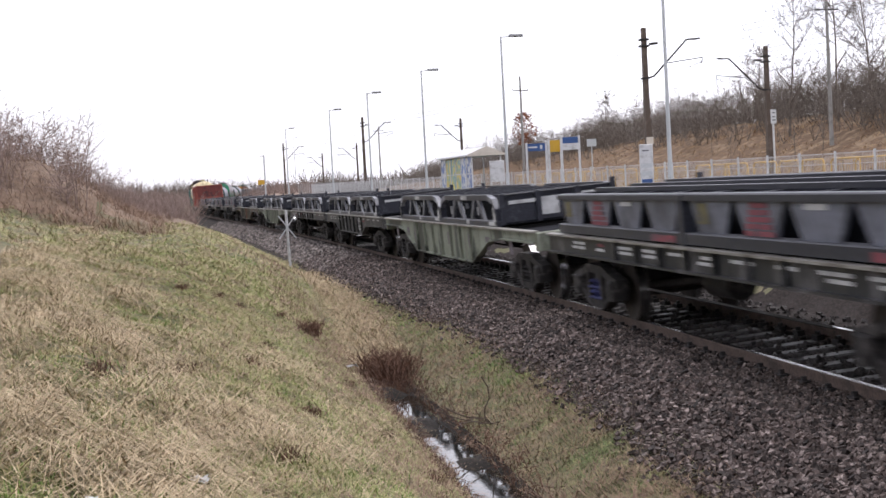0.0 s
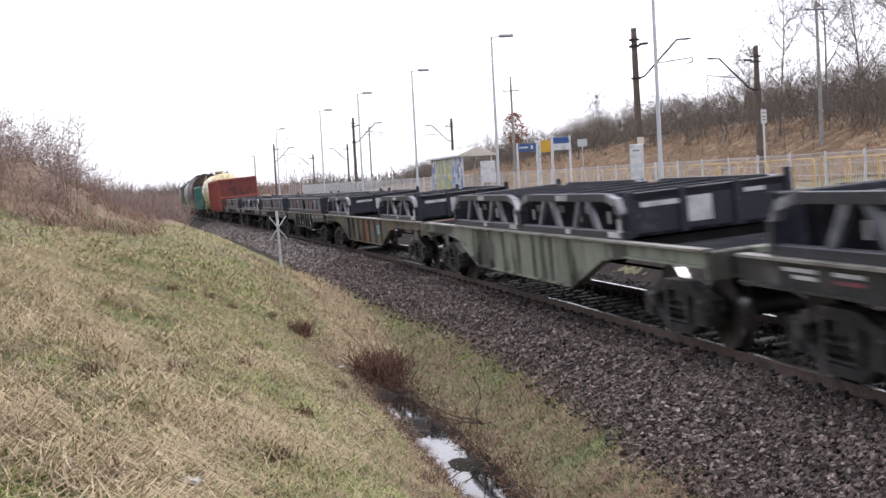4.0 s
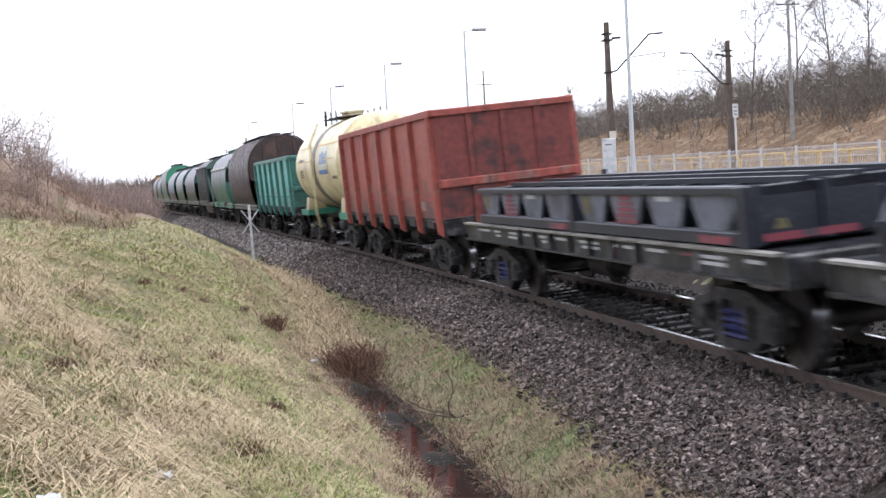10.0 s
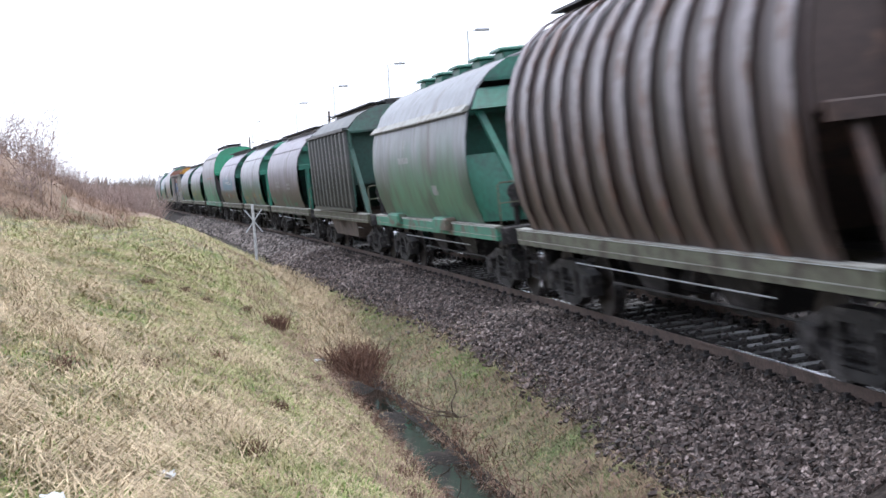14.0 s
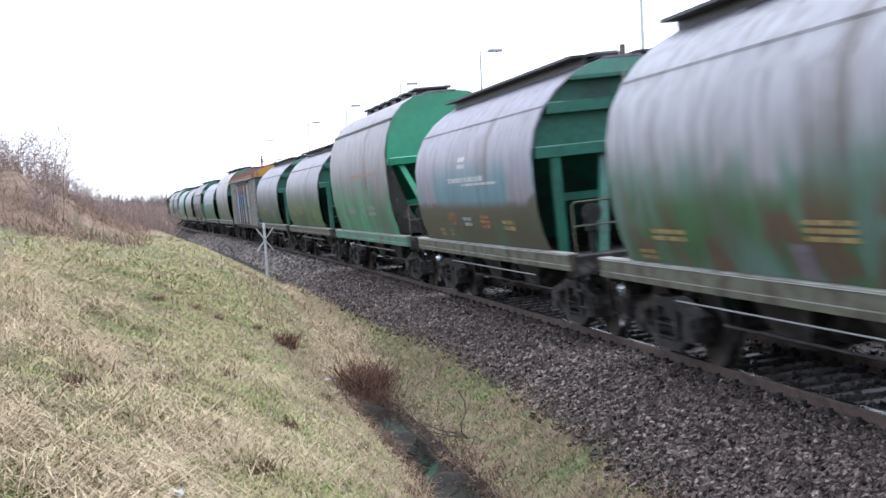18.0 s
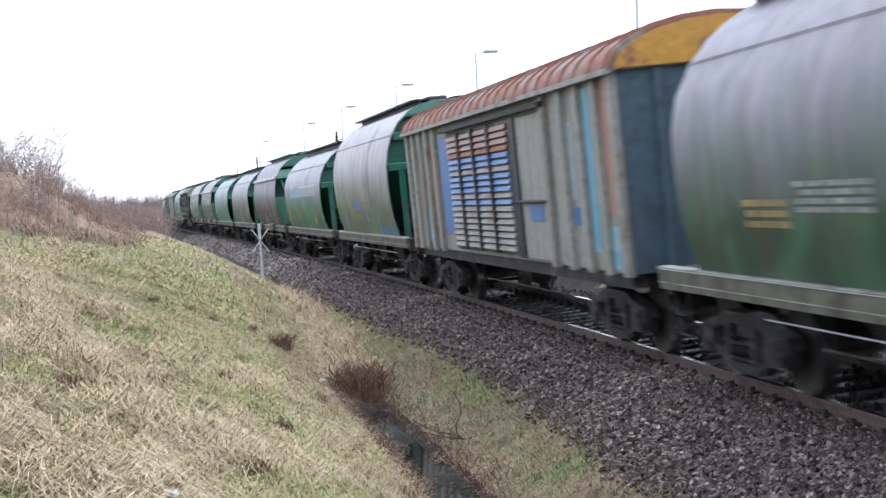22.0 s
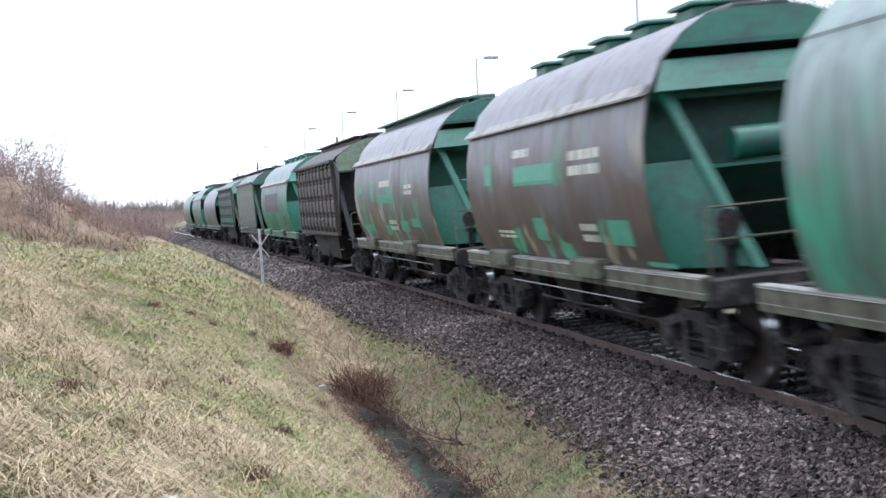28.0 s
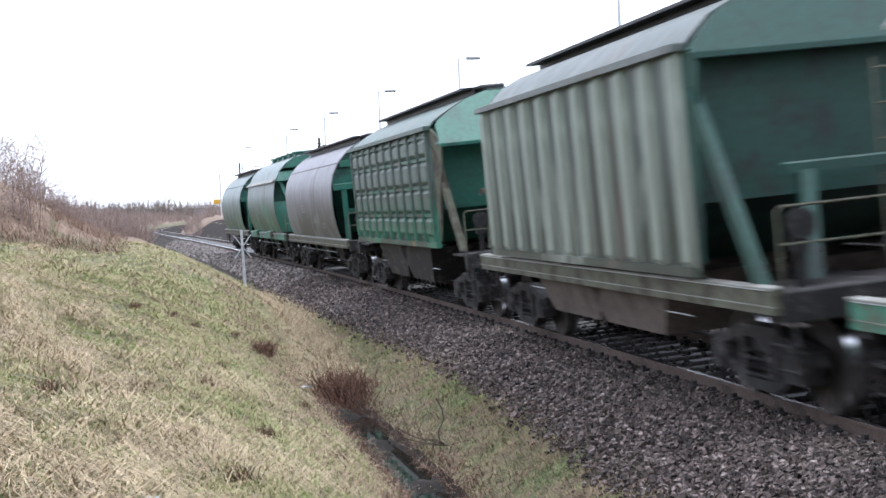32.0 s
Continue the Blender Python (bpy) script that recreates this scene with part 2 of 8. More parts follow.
NAVY = shader("navy_paint", (0.026, 0.029, 0.044), 0.45, spec=0.35, spots=(0.10, 0.105, 0.13), spot_scale=2.6, spot_at=(0.56, 0.72), grain=25, vary=0.5)
BOGIE = shader("bogie_steel", (0.024, 0.022, 0.022), 0.7, spec=0.35, spots=(0.125, 0.112, 0.112), spot_scale=4, spot_at=(0.52, 0.66), grain=40, vary=0.5)
WHEEL = shader("wheel_steel", (0.055, 0.047, 0.044), 0.6, 0.4, spots=(0.11, 0.09, 0.08), grain=30)
TREAD = shader("bright_tread", (0.5, 0.5, 0.51), 0.25, 1.0, bump=0.02, vary=0.1)
WHITEPAINT = shader("white_paint", (0.72, 0.73, 0.74), 0.5, spots=(0.5, 0.5, 0.5), spot_scale=4, grain=30, vary=0.12)
LAMPGREY = shader("lamp_grey", (0.60, 0.63, 0.65), 0.45, 0.1, grain=20, vary=0.12)
CONCRETE = shader("concrete", (0.42, 0.41, 0.39), 0.85, spots=(0.3, 0.29, 0.27), spot_scale=2, grain=30, bump=0.3, vary=0.2)
MASTBROWN = shader("mast_rust", (0.13, 0.095, 0.075), 0.8, spots=(0.2, 0.15, 0.12), spot_scale=2, grain=20)
YELLOW = shader("yellow_paint", (0.75, 0.45, 0.07), 0.5, spots=(0.62, 0.4, 0.12), grain=20, vary=0.15)
SIGNBLUE = shader("sign_blue", (0.025, 0.10, 0.32), 0.4, grain=10, vary=0.1, bump=0)
SIGNYELLOW = shader("sign_yellow", (0.72, 0.42, 0.03), 0.4, grain=10, vary=0.1, bump=0)
MUD = shader("ditch_mud", (0.018, 0.014, 0.011), 0.8, spec=0.15, spots=(0.06, 0.045, 0.03), spot_scale=3, grain=18, bump=1.0, vary=0.5, space="World")
WATER = shader("ditch_water", (0.02, 0.02, 0.017), 0.03, grain=6, bump=0.015, vary=0.2, space="World", spec=0.8)
LITTER = shader("pale_litter", (0.65, 0.70, 0.74), 0.5, grain=20)
PLATFORMTOP = shader("platform_top", (0.32, 0.31, 0.30), 0.85, grain=20, vary=0.2, space="World")
WIRE = shader("wire", (0.12, 0.12, 0.12), 0.5, 0.5, bump=0)


# ---- mesh helpers ----
class Build:
    """Collects points and faces of one mesh."""
    def __init__(self):
        self.v, self.f = [], []

    def add(self, v, f):
        k = len(self.v)
        self.v += [tuple(p) for p in v]
        self.f += [tuple(i + k for i in q) for q in f]
        return self

    def box(self, x0, x1, y0, y1, z0, z1):
        return self.add([(x, y, z) for z in (z0, z1) for x, y in ((x0, y0), (x1, y0), (x1, y1), (x0, y1))],
                        [(3, 2, 1, 0), (4, 5, 6, 7), (0, 1, 5, 4), (1, 2, 6, 5), (2, 3, 7, 6), (3, 0, 4, 7)])

    def bevel_box(self, x0, x1, y0, y1, z0, z1, c=0.02):
        """A box whose four upright edges and top rim are cut off."""
        ring = lambda d, z: [(x0 + d, y0 + c + d * 0.5, z), (x0 + c + d * 0.5, y0 + d, z), (x1 - c - d * 0.5, y0 + d, z), (x1 - d, y0 + c + d * 0.5, z),
                             (x1 - d, y1 - c - d * 0.5, z), (x1 - c - d * 0.5, y1 - d, z), (x0 + c + d * 0.5, y1 - d, z), (x0 + d, y1 - c - d * 0.5, z)]
        return self.loft([ring(0, z0), ring(0, z1 - c), ring(c, z1)])

    def loft(self, rings, caps=True):
        n = len(rings[0])
        v = [p for r in rings for p in r]
        f = [(k * n + i, k * n + (i + 1) % n, (k + 1) * n + (i + 1) % n, (k + 1) * n + i) for k in range(len(rings) - 1) for i in range(n)]
        if caps:
            f += [tuple(range(n - 1, -1, -1)), tuple(range((len(rings) - 1) * n, len(rings) * n))]
        return self.add(v, f)

    def prism(self, prof, y0, y1, axis="y"):
        """A closed outline (a, z) drawn along y, or along x."""
        put = (lambda a, z, w: (a, w, z)) if axis == "y" else (lambda a, z, w: (w, a, z))
        return self.loft([[put(a, z, y0) for a, z in prof], [put(a, z, y1) for a, z in prof]])

    def rod(self, p, q, r, n=8, r2=None):
        p, q = Vector(p), Vector(q)
        d = (q - p).normalized()
        a = d.orthogonal().normalized()
        b = d.cross(a)
        r2 = r if r2 is None else r2
        ring = lambda c, s: [c + (a * math.cos(6.28319 * i / n) + b * math.sin(6.28319 * i / n)) * s for i in range(n)]
        return self.loft([ring(p, r), ring(q, r2)])

    def path(self, pts, r, n=6):
        pts = [Vector(p) for p in pts]
        rings = []
        side = None
        for i, p in enumerate(pts):
            d = (pts[min(i + 1, len(pts) - 1)] - pts[max(i - 1, 0)]).normalized()
            side = d.orthogonal().normalized() if side is None else (side - d * side.dot(d)).normalized()
            up = d.cross(side)
            rings.append([p + (side * math.cos(6.28319 * k / n) + up * math.sin(6.28319 * k / n)) * r for k in range(n)])
        return self.loft(rings)

    def mesh(self, name, mat, smooth=False):
        me = bpy.data.meshes.new(name)
        me.from_pydata(self.v, [], self.f)
        me.materials.append(mat)
        if smooth:
            me.polygons.foreach_set("use_smooth", [True] * len(me.polygons))
            me.set_sharp_from_angle(angle=radians(35))
        me.update()
        return me


def sum_boxes(boxes):
    b = Build()
    for q in boxes:
        b.box(*q)
    return b


def part(name, data, parent, label=""):
    ob = new(name, data)
    ob.parent = parent
    return tagged(ob, label) if label else ob


def thing(name, m, label, category, group="", kind=""):
    ob = new(name)
    ob.empty_display_size = 0.2
    ob.matrix_basis = m
    return tagged(ob, label, category, group, kind)


def solid(name, v, f, mat, label="", category="", kind="", smooth=False):
    me = bpy.data.meshes.new(name)
    me.from_pydata(v, [], f)
    me.materials.append(mat)
    if smooth:
        me.polygons.foreach_set("use_smooth", [True] * len(me.polygons))
    me.update()
    return tagged(new(name, me), label, category, "", kind)


# ---- the line ----
CANT = 0.0627
NODES = [(-150, -10.5), (-100, -2.1), (-50, 3.4), (-20, 5.41), (0, 6.13), (25, 6.533), (50, 6.245), (75, 5.58), (100, 4.75), (128, 3.65), (180, 1.75),
         (205, 1.2), (230, 1.5), (255, 2.8), (281, 4.9), (310, 7.9), (350, 12.5), (400, 18.5), (460, 26.0), (560, 39.0), (760, 66.0), (1500, 166.0)]


def spline(nodes):
    """A natural cubic through the nodes."""
    x, y = np.array(nodes, float).T
    n, d = len(x), np.diff(x)
    a, r = np.eye(n), np.zeros(n)
    for i in range(1, n - 1):
        a[i, i - 1:i + 2] = d[i - 1], 2 * (d[i - 1] + d[i]), d[i]
        r[i] = 6 * ((y[i + 1] - y[i]) / d[i] - (y[i] - y[i - 1]) / d[i - 1])
    m = np.linalg.solve(a, r)

    def at(q):
        q = np.asarray(q, float)
        i = np.clip(np.searchsorted(x, q) - 1, 0, n - 2)
        u, w, h = q - x[i], x[i + 1] - q, d[i]
        return m[i] * w**3 / (6 * h) + m[i + 1] * u**3 / (6 * h) + (y[i] / h - m[i] * h / 6) * w + (y[i + 1] / h - m[i + 1] * h / 6) * u
    return at


rail_x = spline(NODES)          # x of the rail nearer to the bank, by y


def cant_at(y):
    return CANT * float(np.clip((260 - y) / 120, 0, 1))


def on_track(y, half=0.0):
    """Pose on the track's middle, at the height of the rail heads, x to the outer rail and y along the line."""
    a, b = float(rail_x(y - half - 0.3)), float(rail_x(y + half + 0.3))
    return Matrix.Translation(((a + b) / 2, y, 0)) @ Matrix.Rotation(-math.atan2(b - a, 2 * half + 0.6), 4, "Z") @ Matrix.Rotation(-cant_at(y), 4, "Y") @ Matrix.Translation((0.76, 0, 0))


# ground heights by distance from the nearer rail, close by and farther along
NEAR = [(-900, 8), (-120, 6.5), (-60, 5.2), (-30, 3.9), (-18, 2.5), (-12, 1.7), (-9, 1.25), (-6.5, 0.5), (-3.88, -1.02), (-3.52, -1.32), (-3.22, -1.32), (-2.92, -1.08), (-2.05, -0.72), (-1.05, -0.20), (-0.85, -0.20),
        (-0.12, -0.195), (0.1, -0.21), (1.4, -0.13), (1.65, -0.06), (2.5, -0.05), (4.0, -0.75), (5.0, -0.8), (8.0, 0.85), (9.4, 1.05), (12.0, 1.2), (13.6, 1.25), (16, 1.0), (31, 1.0), (35, 1.4), (47, 5.8), (60, 6.8), (120, 7.0), (900, 8)]
FARTHER = [(-900, 3), (-120, 4), (-60, 4.0), (-30, 3.6), (-18, 3.0), (-12, 1.95), (-9, 1.25), (-7.5, 1.05), (-6.0, 1.0), (-4.4, 0.42), (-3.4, -0.15), (-2.9, -0.5), (-2.6, -0.74), (-2.3, -0.75), (-1.9, -0.64), (-1.05, -0.2), (-0.85, -0.20)] + NEAR[15:]
DISTANT = [(-900, 2), (-60, 2.2), (-20, 1.6), (-9, 0.9), (-5, 0.2), (-2.6, -0.5), (-2.2, -0.62), (-0.95, -0.2), (-0.3, -0.2), (1.8, -0.2), (2.6, -0.2), (4, -0.6), (5, -0.5), (8, 1.4), (12, 2.3), (18, 2.0),
           (31, 0.9), (47, 3.2), (60, 3.6), (900, 3)]


def ground_z(o, y):
    o, y = np.broadcast_arrays(np.asarray(o, float), np.asarray(y, float))
    a, b, c = (np.interp(o, *np.array(t, float).T) for t in (NEAR, FARTHER, DISTANT))
    k, q = np.clip((y - 23) / 24, 0, 1), np.clip((y - 150) / 130, 0, 1)
    z = a + (b - a) * k * k * (3 - 2 * k)
    z = z + (c - z) * q * q * (3 - 2 * q)
    wild = np.clip((np.abs(o + 0.5) - 3.2) / 3, 0, 1)
    bumps = 0.07 * np.sin(o * 1.7 + y * 0.9) * np.sin(y * 0.53 - o * 0.6) + 0.06 * np.sin(o * 3.1 - y * 1.9) * np.sin(o * 1.3 + y * 2.7) + 0.045 * np.sin(o * 6.1 + y * 4.3) * np.sin(y * 5.1 - o * 2.7)
    big = 0.35 * np.sin(o * 0.11 + y * 0.07) * np.clip((np.abs(o) - 18) / 20, 0, 1)
    o = o + np.exp(-((o + 3.37) / 0.5) ** 2) * 0.09 * np.sin(y * 1.7 + 0.5)
    ditch = np.exp(-((o + 3.35) / 0.25) ** 2) * np.clip((32 - y) / 8, 0, 1) * (np.interp(y, [12, 15.7, 16.2, 16.8, 17.2, 18.2, 18.8, 20.0, 20.4, 21.9, 22.5], [-0.02, -0.02, 0.14, 0.14, -0.02, -0.02, 0.15, 0.15, -0.02, -0.02, 0.18]) + 0.025 * np.sin(y * 6.1 + o * 9))
    step = lambda u: np.clip(u, 0, 1) ** 2 * (3 - 2 * np.clip(u, 0, 1))
    mound = (1.55 + 0.25 * np.sin(y * 0.5 + o * 0.4)) * step((-6.3 - o) / 5.2) * step((y - 42.5) / 8) * (1 - step((y - 56) / 30)) * (1 - 0.6 * step((-o - 24) / 20))
    return z + wild * bumps + big + ditch + mound


def toe(y):
    """Offset at which the ballast gives way to the grass of the verge."""
    return np.interp(y, [8, 13, 15, 18, 24.5, 28, 32, 40, 51, 80], [-2.17, -2.05, -1.95, -1.88, -1.73, -1.84, -1.92, -1.98, -2.1, -2.1])


def sheet(name, offs, ys, mat, lift=0.0, label="", category="", kind="structure"):
    """A strip of ground over the given offsets and stations."""
    o, y = np.meshgrid(np.array(offs, float), np.array(ys, float))
    if name == "ballast_shoulder":
        o = o + (toe(y) + 2.02) * np.clip((-0.95 - o) / 1.07, 0, 1)
    z = ground_z(o, y) + lift
    if name == "scrub_floor":
        z[:2], z[:, -1], z[:, 0] = z[:2] - 0.12, z[:, -1] - 0.12, z[:, 0] - 0.12
    x = rail_x(y) + o
    v = np.stack([x, y, z], -1).reshape(-1, 3)
    w, h = len(offs), len(ys)
    f = [(r * w + c, r * w + c + 1, (r + 1) * w + c + 1, (r + 1) * w + c) for r in range(h - 1) for c in range(w - 1)]
    return solid(name, v.tolist(), f, mat, label, category, kind, True)


stations = np.unique(np.r_[np.linspace(-150, 4, 40), np.arange(4, 45, 0.25), np.geomspace(45, 300, 150), np.geomspace(300, 1500, 50)])
left = np.unique(np.r_[-np.geomspace(14, 900, 34), np.arange(-14, -4.1, 0.22), np.arange(-4.1, -2.0, 0.1)])
right = np.unique(np.r_[np.arange(4.05, 16, 0.5), np.arange(16, 60, 1.5), np.geomspace(60, 900, 20)])
sheet("ground", np.unique(np.r_[left, -2.0, -1.0, 0, 1.5, 2.7, 4.0, right]), stations, SOIL, -0.03, "rough winter turf, straw and green, with bare soil", "ground")
sheet("ballast_shoulder", np.linspace(-2.02, -0.95, 9), stations, SHOULDER, 0.012, "crushed stone shoulder beside the track, near-black as shaded gaps between stones", "ballast")
sheet("ballast_bed", np.r_[-0.95, -0.85, -0.6, -0.3, -0.12, 0.1, np.linspace(0.4, 2.5, 9), np.linspace(2.8, 9.5, 12)], stations, BED, 0.012, "crushed stone track bed, near-black for the shade under the train", "ballast")
sheet("embankment", right[(right > 31) & (right < 64)], stations[stations < 430], DRYSOIL, 0.05, "rust-brown embankment of flattened dead grass", "embankment")
sheet("scrub_bank", right[(right > 4.2) & (right < 31)], stations[(stations > 196) & (stations < 900)], SCRUBSOIL, 0.06, "reddish-brown bank of dead stalks beyond the platform", "bank")
for q0, q1, o0, o1 in ((44.3, 900, -260, -9.2), (46.5, 63, -9.2, -7.4), (63, 900, -9.2, -5.2)):
    sheet("scrub_floor", left[(left >= o0) & (left <= o1 + 0.15)], stations[(stations >= q0) & (stations <= q1 + 1)], SCRUBSOIL, 0.045, "brown leaf litter and dead stalks under the scrub", "scrub ground")
sheet("ditch_mud", left[(left > -3.8) & (left < -2.95)], stations[(stations > 5) & (stations < 25)], MUD, 0.012, "dark wet mud and rotting stalks in the ditch", "mud")

# ---- rails and sleepers ----
track = thing("railway_track", pose(0, 0, 0), "single track of rusty rails on dark sleepers in ballast", "track", "", "structure")
RAIL_OUT = [(-0.075, -0.17), (0.075, -0.17), (0.075, -0.155), (0.012, -0.135), (0.012, -0.045), (0.036, -0.035), (0.036, -0.004), (-0.036, -0.004), (-0.036, -0.035), (-0.012, -0.045), (-0.012, -0.135), (-0.075, -0.155)]
rail_y = np.unique(np.r_[np.linspace(-150, 0, 30), np.arange(0, 60, 1.0), np.geomspace(60, 1400, 120)])
for off in (-0.76, 0.76):
    for name, prof, mat, lab in (("rail", RAIL_OUT, RAILSIDE, "rusty brown steel rail"), ("rail_head", [(-0.030, -0.004), (0.030, -0.004), (0.030, 0), (-0.030, 0)], RAILTOP, "polished running face")):
        b = Build()
        b.loft([[on_track(y) @ Vector((off + a, 0, z)) for a, z in prof] for y in rail_y])
        part(name, b.mesh(name, mat), track, lab)
b = Build().bevel_box(-1.35, 1.35, -0.13, 0.13, -0.36, -0.175, 0.02)
sleeper_mesh = b.mesh("sleeper", SLEEPER)
b = Build()
for s in (-1, 1):
    for e in (-0.13, 0.13):
        b.rod((s * 0.76 + e, 0, -0.18), (s * 0.76 + e, 0, -0.06), 0.034, 6).box(s * 0.76 + e - 0.05, s * 0.76 + e + 0.05, -0.08, 0.08, -0.176, -0.105)
clip_mesh = b.mesh("rail_clip", BOGIE)
for k in range(int((150 - 2) / 0.6)):
    m = on_track(2 + k * 0.6)
    s = part("sleeper", sleeper_mesh, track)
    s.matrix_basis = m
    if k < 130:
        part("rail_clip", clip_mesh, s)
b = Build()
for k in range(300):
    m = on_track(152 + k * 0.62)
    b.add([m @ Vector(p) for p in ((-1.35, -0.13, -0.19), (1.35, -0.13, -0.19), (1.35, 0.13, -0.19), (-1.35, 0.13, -0.19))], [(0, 1, 2, 3)])
tagged(part("far_sleepers", b.mesh("far_sleepers", SLEEPER), track), kind="stuff")

# ---- crushed stone ----
CUBE_V = np.array([(x, y, z) for z in (-1, 1) for x, y in ((-1, -1), (1, -1), (1, 1), (-1, 1))], float)
CUBE_F = np.array([(3, 2, 1, 0), (4, 5, 6, 7), (0, 1, 5, 4), (1, 2, 6, 5), (2, 3, 7, 6), (3, 0, 4, 7)])
rng = np.random.default_rng(5)


def scatter_stones(name, o, y, size, mat, label):
    n = len(o)
    v = CUBE_V[None] * (0.66 + 0.6 * rng.random((n, 8, 1))) * size[:, None, None] * rng.uniform(0.65, 1.3, (n, 1, 3)) * np.array([1.15, 1.0, 0.72])
    a = np.stack([rng.uniform(0, 6.28, n), rng.normal(0, 0.55, n), rng.normal(0, 0.55, n)], 1)
    for i, (p, q) in enumerate(((0, 1), (1, 2), (0, 2))):
        c, s = np.cos(a[:, i])[:, None], np.sin(a[:, i])[:, None]
        v[..., p], v[..., q] = v[..., p] * c - v[..., q] * s, v[..., p] * s + v[..., q] * c
    v += np.stack([rail_x(y) + o, y, ground_z(o, y) + 0.02 + rng.uniform(-0.03, 0.04, n)], -1)[:, None]
    f = (CUBE_F[None] + 8 * np.arange(n)[:, None, None]).reshape(-1, 4)
    return solid(name, v.reshape(-1, 3).tolist(), f.tolist(), mat, label, "ballast", "stuff")


n = 66000
y = 9.5 + 45 * rng.random(n) ** 1.7
u = rng.random(n)
o = toe(y) + 0.10 + rng.normal(0, 0.13, n) + (-0.1 - toe(y)) * u ** 0.9
size = rng.uniform(0.0125, 0.026, n) * (1 + (y - 10) / 70)
outer = o + rng.normal(0, 0.25, n) < -0.95
scatter_stones("shoulder_stones", o[outer], y[outer], size[outer], CLEANSTONE, "loose angular grey and reddish ballast stones")
scatter_stones("rail_stones", o[~outer], y[~outer], size[~outer], STONE, "dark greasy ballast stones beside the rail")
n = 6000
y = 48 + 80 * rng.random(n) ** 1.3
scatter_stones("far_ballast_stones", -1.9 + 1.8 * rng.random(n), y, rng.uniform(0.04, 0.06, n), FARSTONE, "ballast stones farther along the track, painted paler for distance")
n = 5000
y = 9.5 + 40 * rng.random(n) ** 1.4
scatter_stones("crib_stones", rng.choice([1, 1, 1, 0], n) * 0 + rng.uniform(0.1, 2.6, n), y, rng.uniform(0.018, 0.034, n), CRIBSTONE, "ballast stones between the sleepers, darkened for the shade under the train")

# ---- ditch ----
ys = np.arange(8, 24, 0.4)
b = Build()
row = [[(float(rail_x(q)) + oo, q, -1.205) for oo in (-3.7, -3.0)] for q in ys]
b.add([p for r in row for p in r], [(2 * i, 2 * i + 1, 2 * i + 3, 2 * i + 2) for i in range(len(row) - 1)])
tagged(new("water", b.mesh("water", WATER)), "shallow dark standing water in the trackside ditch", "water", "", "structure")


# ---- grass ----
def grass(name, o, y, length, width, lean, mat, label, lift=0.0, heading=None):
    """Bent blades: each two quads narrowing to a tip."""
    n = len(o)
    base = np.stack([rail_x(y) + o, y, ground_z(o, y) - 0.02 + lift], -1)
    a = rng.uniform(0, 6.28, n) if heading is None else heading
    d = np.stack([np.cos(a), np.sin(a), 0 * a], -1)
    w = np.stack([-np.sin(a), np.cos(a), 0 * a], -1) * width[:, None]
    up = np.array([0, 0, 1.0])
    mid = base + length[:, None] * (0.55 * up * np.cos(lean)[:, None] + 0.5 * d * np.sin(lean)[:, None])
    tip = mid + length[:, None] * (0.5 * up * np.cos(lean * 1.6)[:, None] + 0.5 * d * np.sin(lean * 1.6)[:, None])
    v = np.stack([base - w, base + w, mid + w * 0.8, mid - w * 0.8, tip], 1)
    k = 5 * np.arange(n)[:, None]
    f = (k + [0, 1, 2, 3]).tolist() + (k + [3, 2, 4]).tolist()
    return solid(name, v.reshape(-1, 3).tolist(), f, mat, label, "grass", "stuff")


def tufted(n, o0, o1, y0, y1, power=1.6, spread=0.1, per=9):
    """Roots in tufts, denser close to the camera."""
    k = n // per
    yc, oc = y0 + (y1 - y0) * rng.random(k) ** power, rng.uniform(o0, o1, k)
    return np.repeat(oc, per) + rng.normal(0, spread, k * per), np.repeat(yc, per) + rng.normal(0, spread, k * per)


o, y = tufted(120000, -6.6, -3.62, 9, 38, 1.3, 0.14, 7)
grass("slope_grass", o, y, rng.uniform(0.05, 0.16, len(o)), rng.uniform(0.0025, 0.005, len(o)), rng.uniform(0.75, 1.5, len(o)), MEADOW, "short olive-green winter grass on the ditch slope")
o, y = tufted(125000, -9.5, -5.4, 5.5, 36, 1.35, 0.14, 7)
grass("bank_grass", o, y, rng.uniform(0.06, 0.19, len(o)), rng.uniform(0.002, 0.0045, len(o)), rng.uniform(0.85, 1.5, len(o)), GRASS, "matted straw and green winter grass on the bank")
o, y = tufted(110000, -9.5, -4.3, 5.5, 40, 1.35, 0.11, 22)
swept = np.repeat(rng.normal(-0.5, 1.1, len(o) // 22), 22) + rng.normal(0, 0.5, len(o))
keep = np.sin(o * 1.9 + 0.8 * np.sin(y * 1.3)) * np.sin(y * 1.15 + 0.9 * np.sin(o * 1.7)) + rng.normal(0, 0.4, len(o)) - 0.32 * (o + 6.9) - 0.045 * (y - 12) > 0.15
o, y, swept = o[keep], y[keep], swept[keep]
grass("long_straw", o, y, rng.uniform(0.25, 0.7, len(o)), rng.uniform(0.0018, 0.0046, len(o)), rng.uniform(1.05, 1.5, len(o)), STRAW, "long flattened straw-coloured grass tussocks", 0.03, swept)
o, y = tufted(44000, -9.0, -4.0, 7, 40, 1.2, 0.2, 40)
grass("green_tufts", o, y, rng.uniform(0.05, 0.13, len(o)), rng.uniform(0.0025, 0.005, len(o)), rng.uniform(0.5, 1.3, len(o)), MOSS, "fresh green tufts among the straw")
o, y = tufted(22000, -8.5, -3.7, 8, 36, 1.2, 0.13, 18)
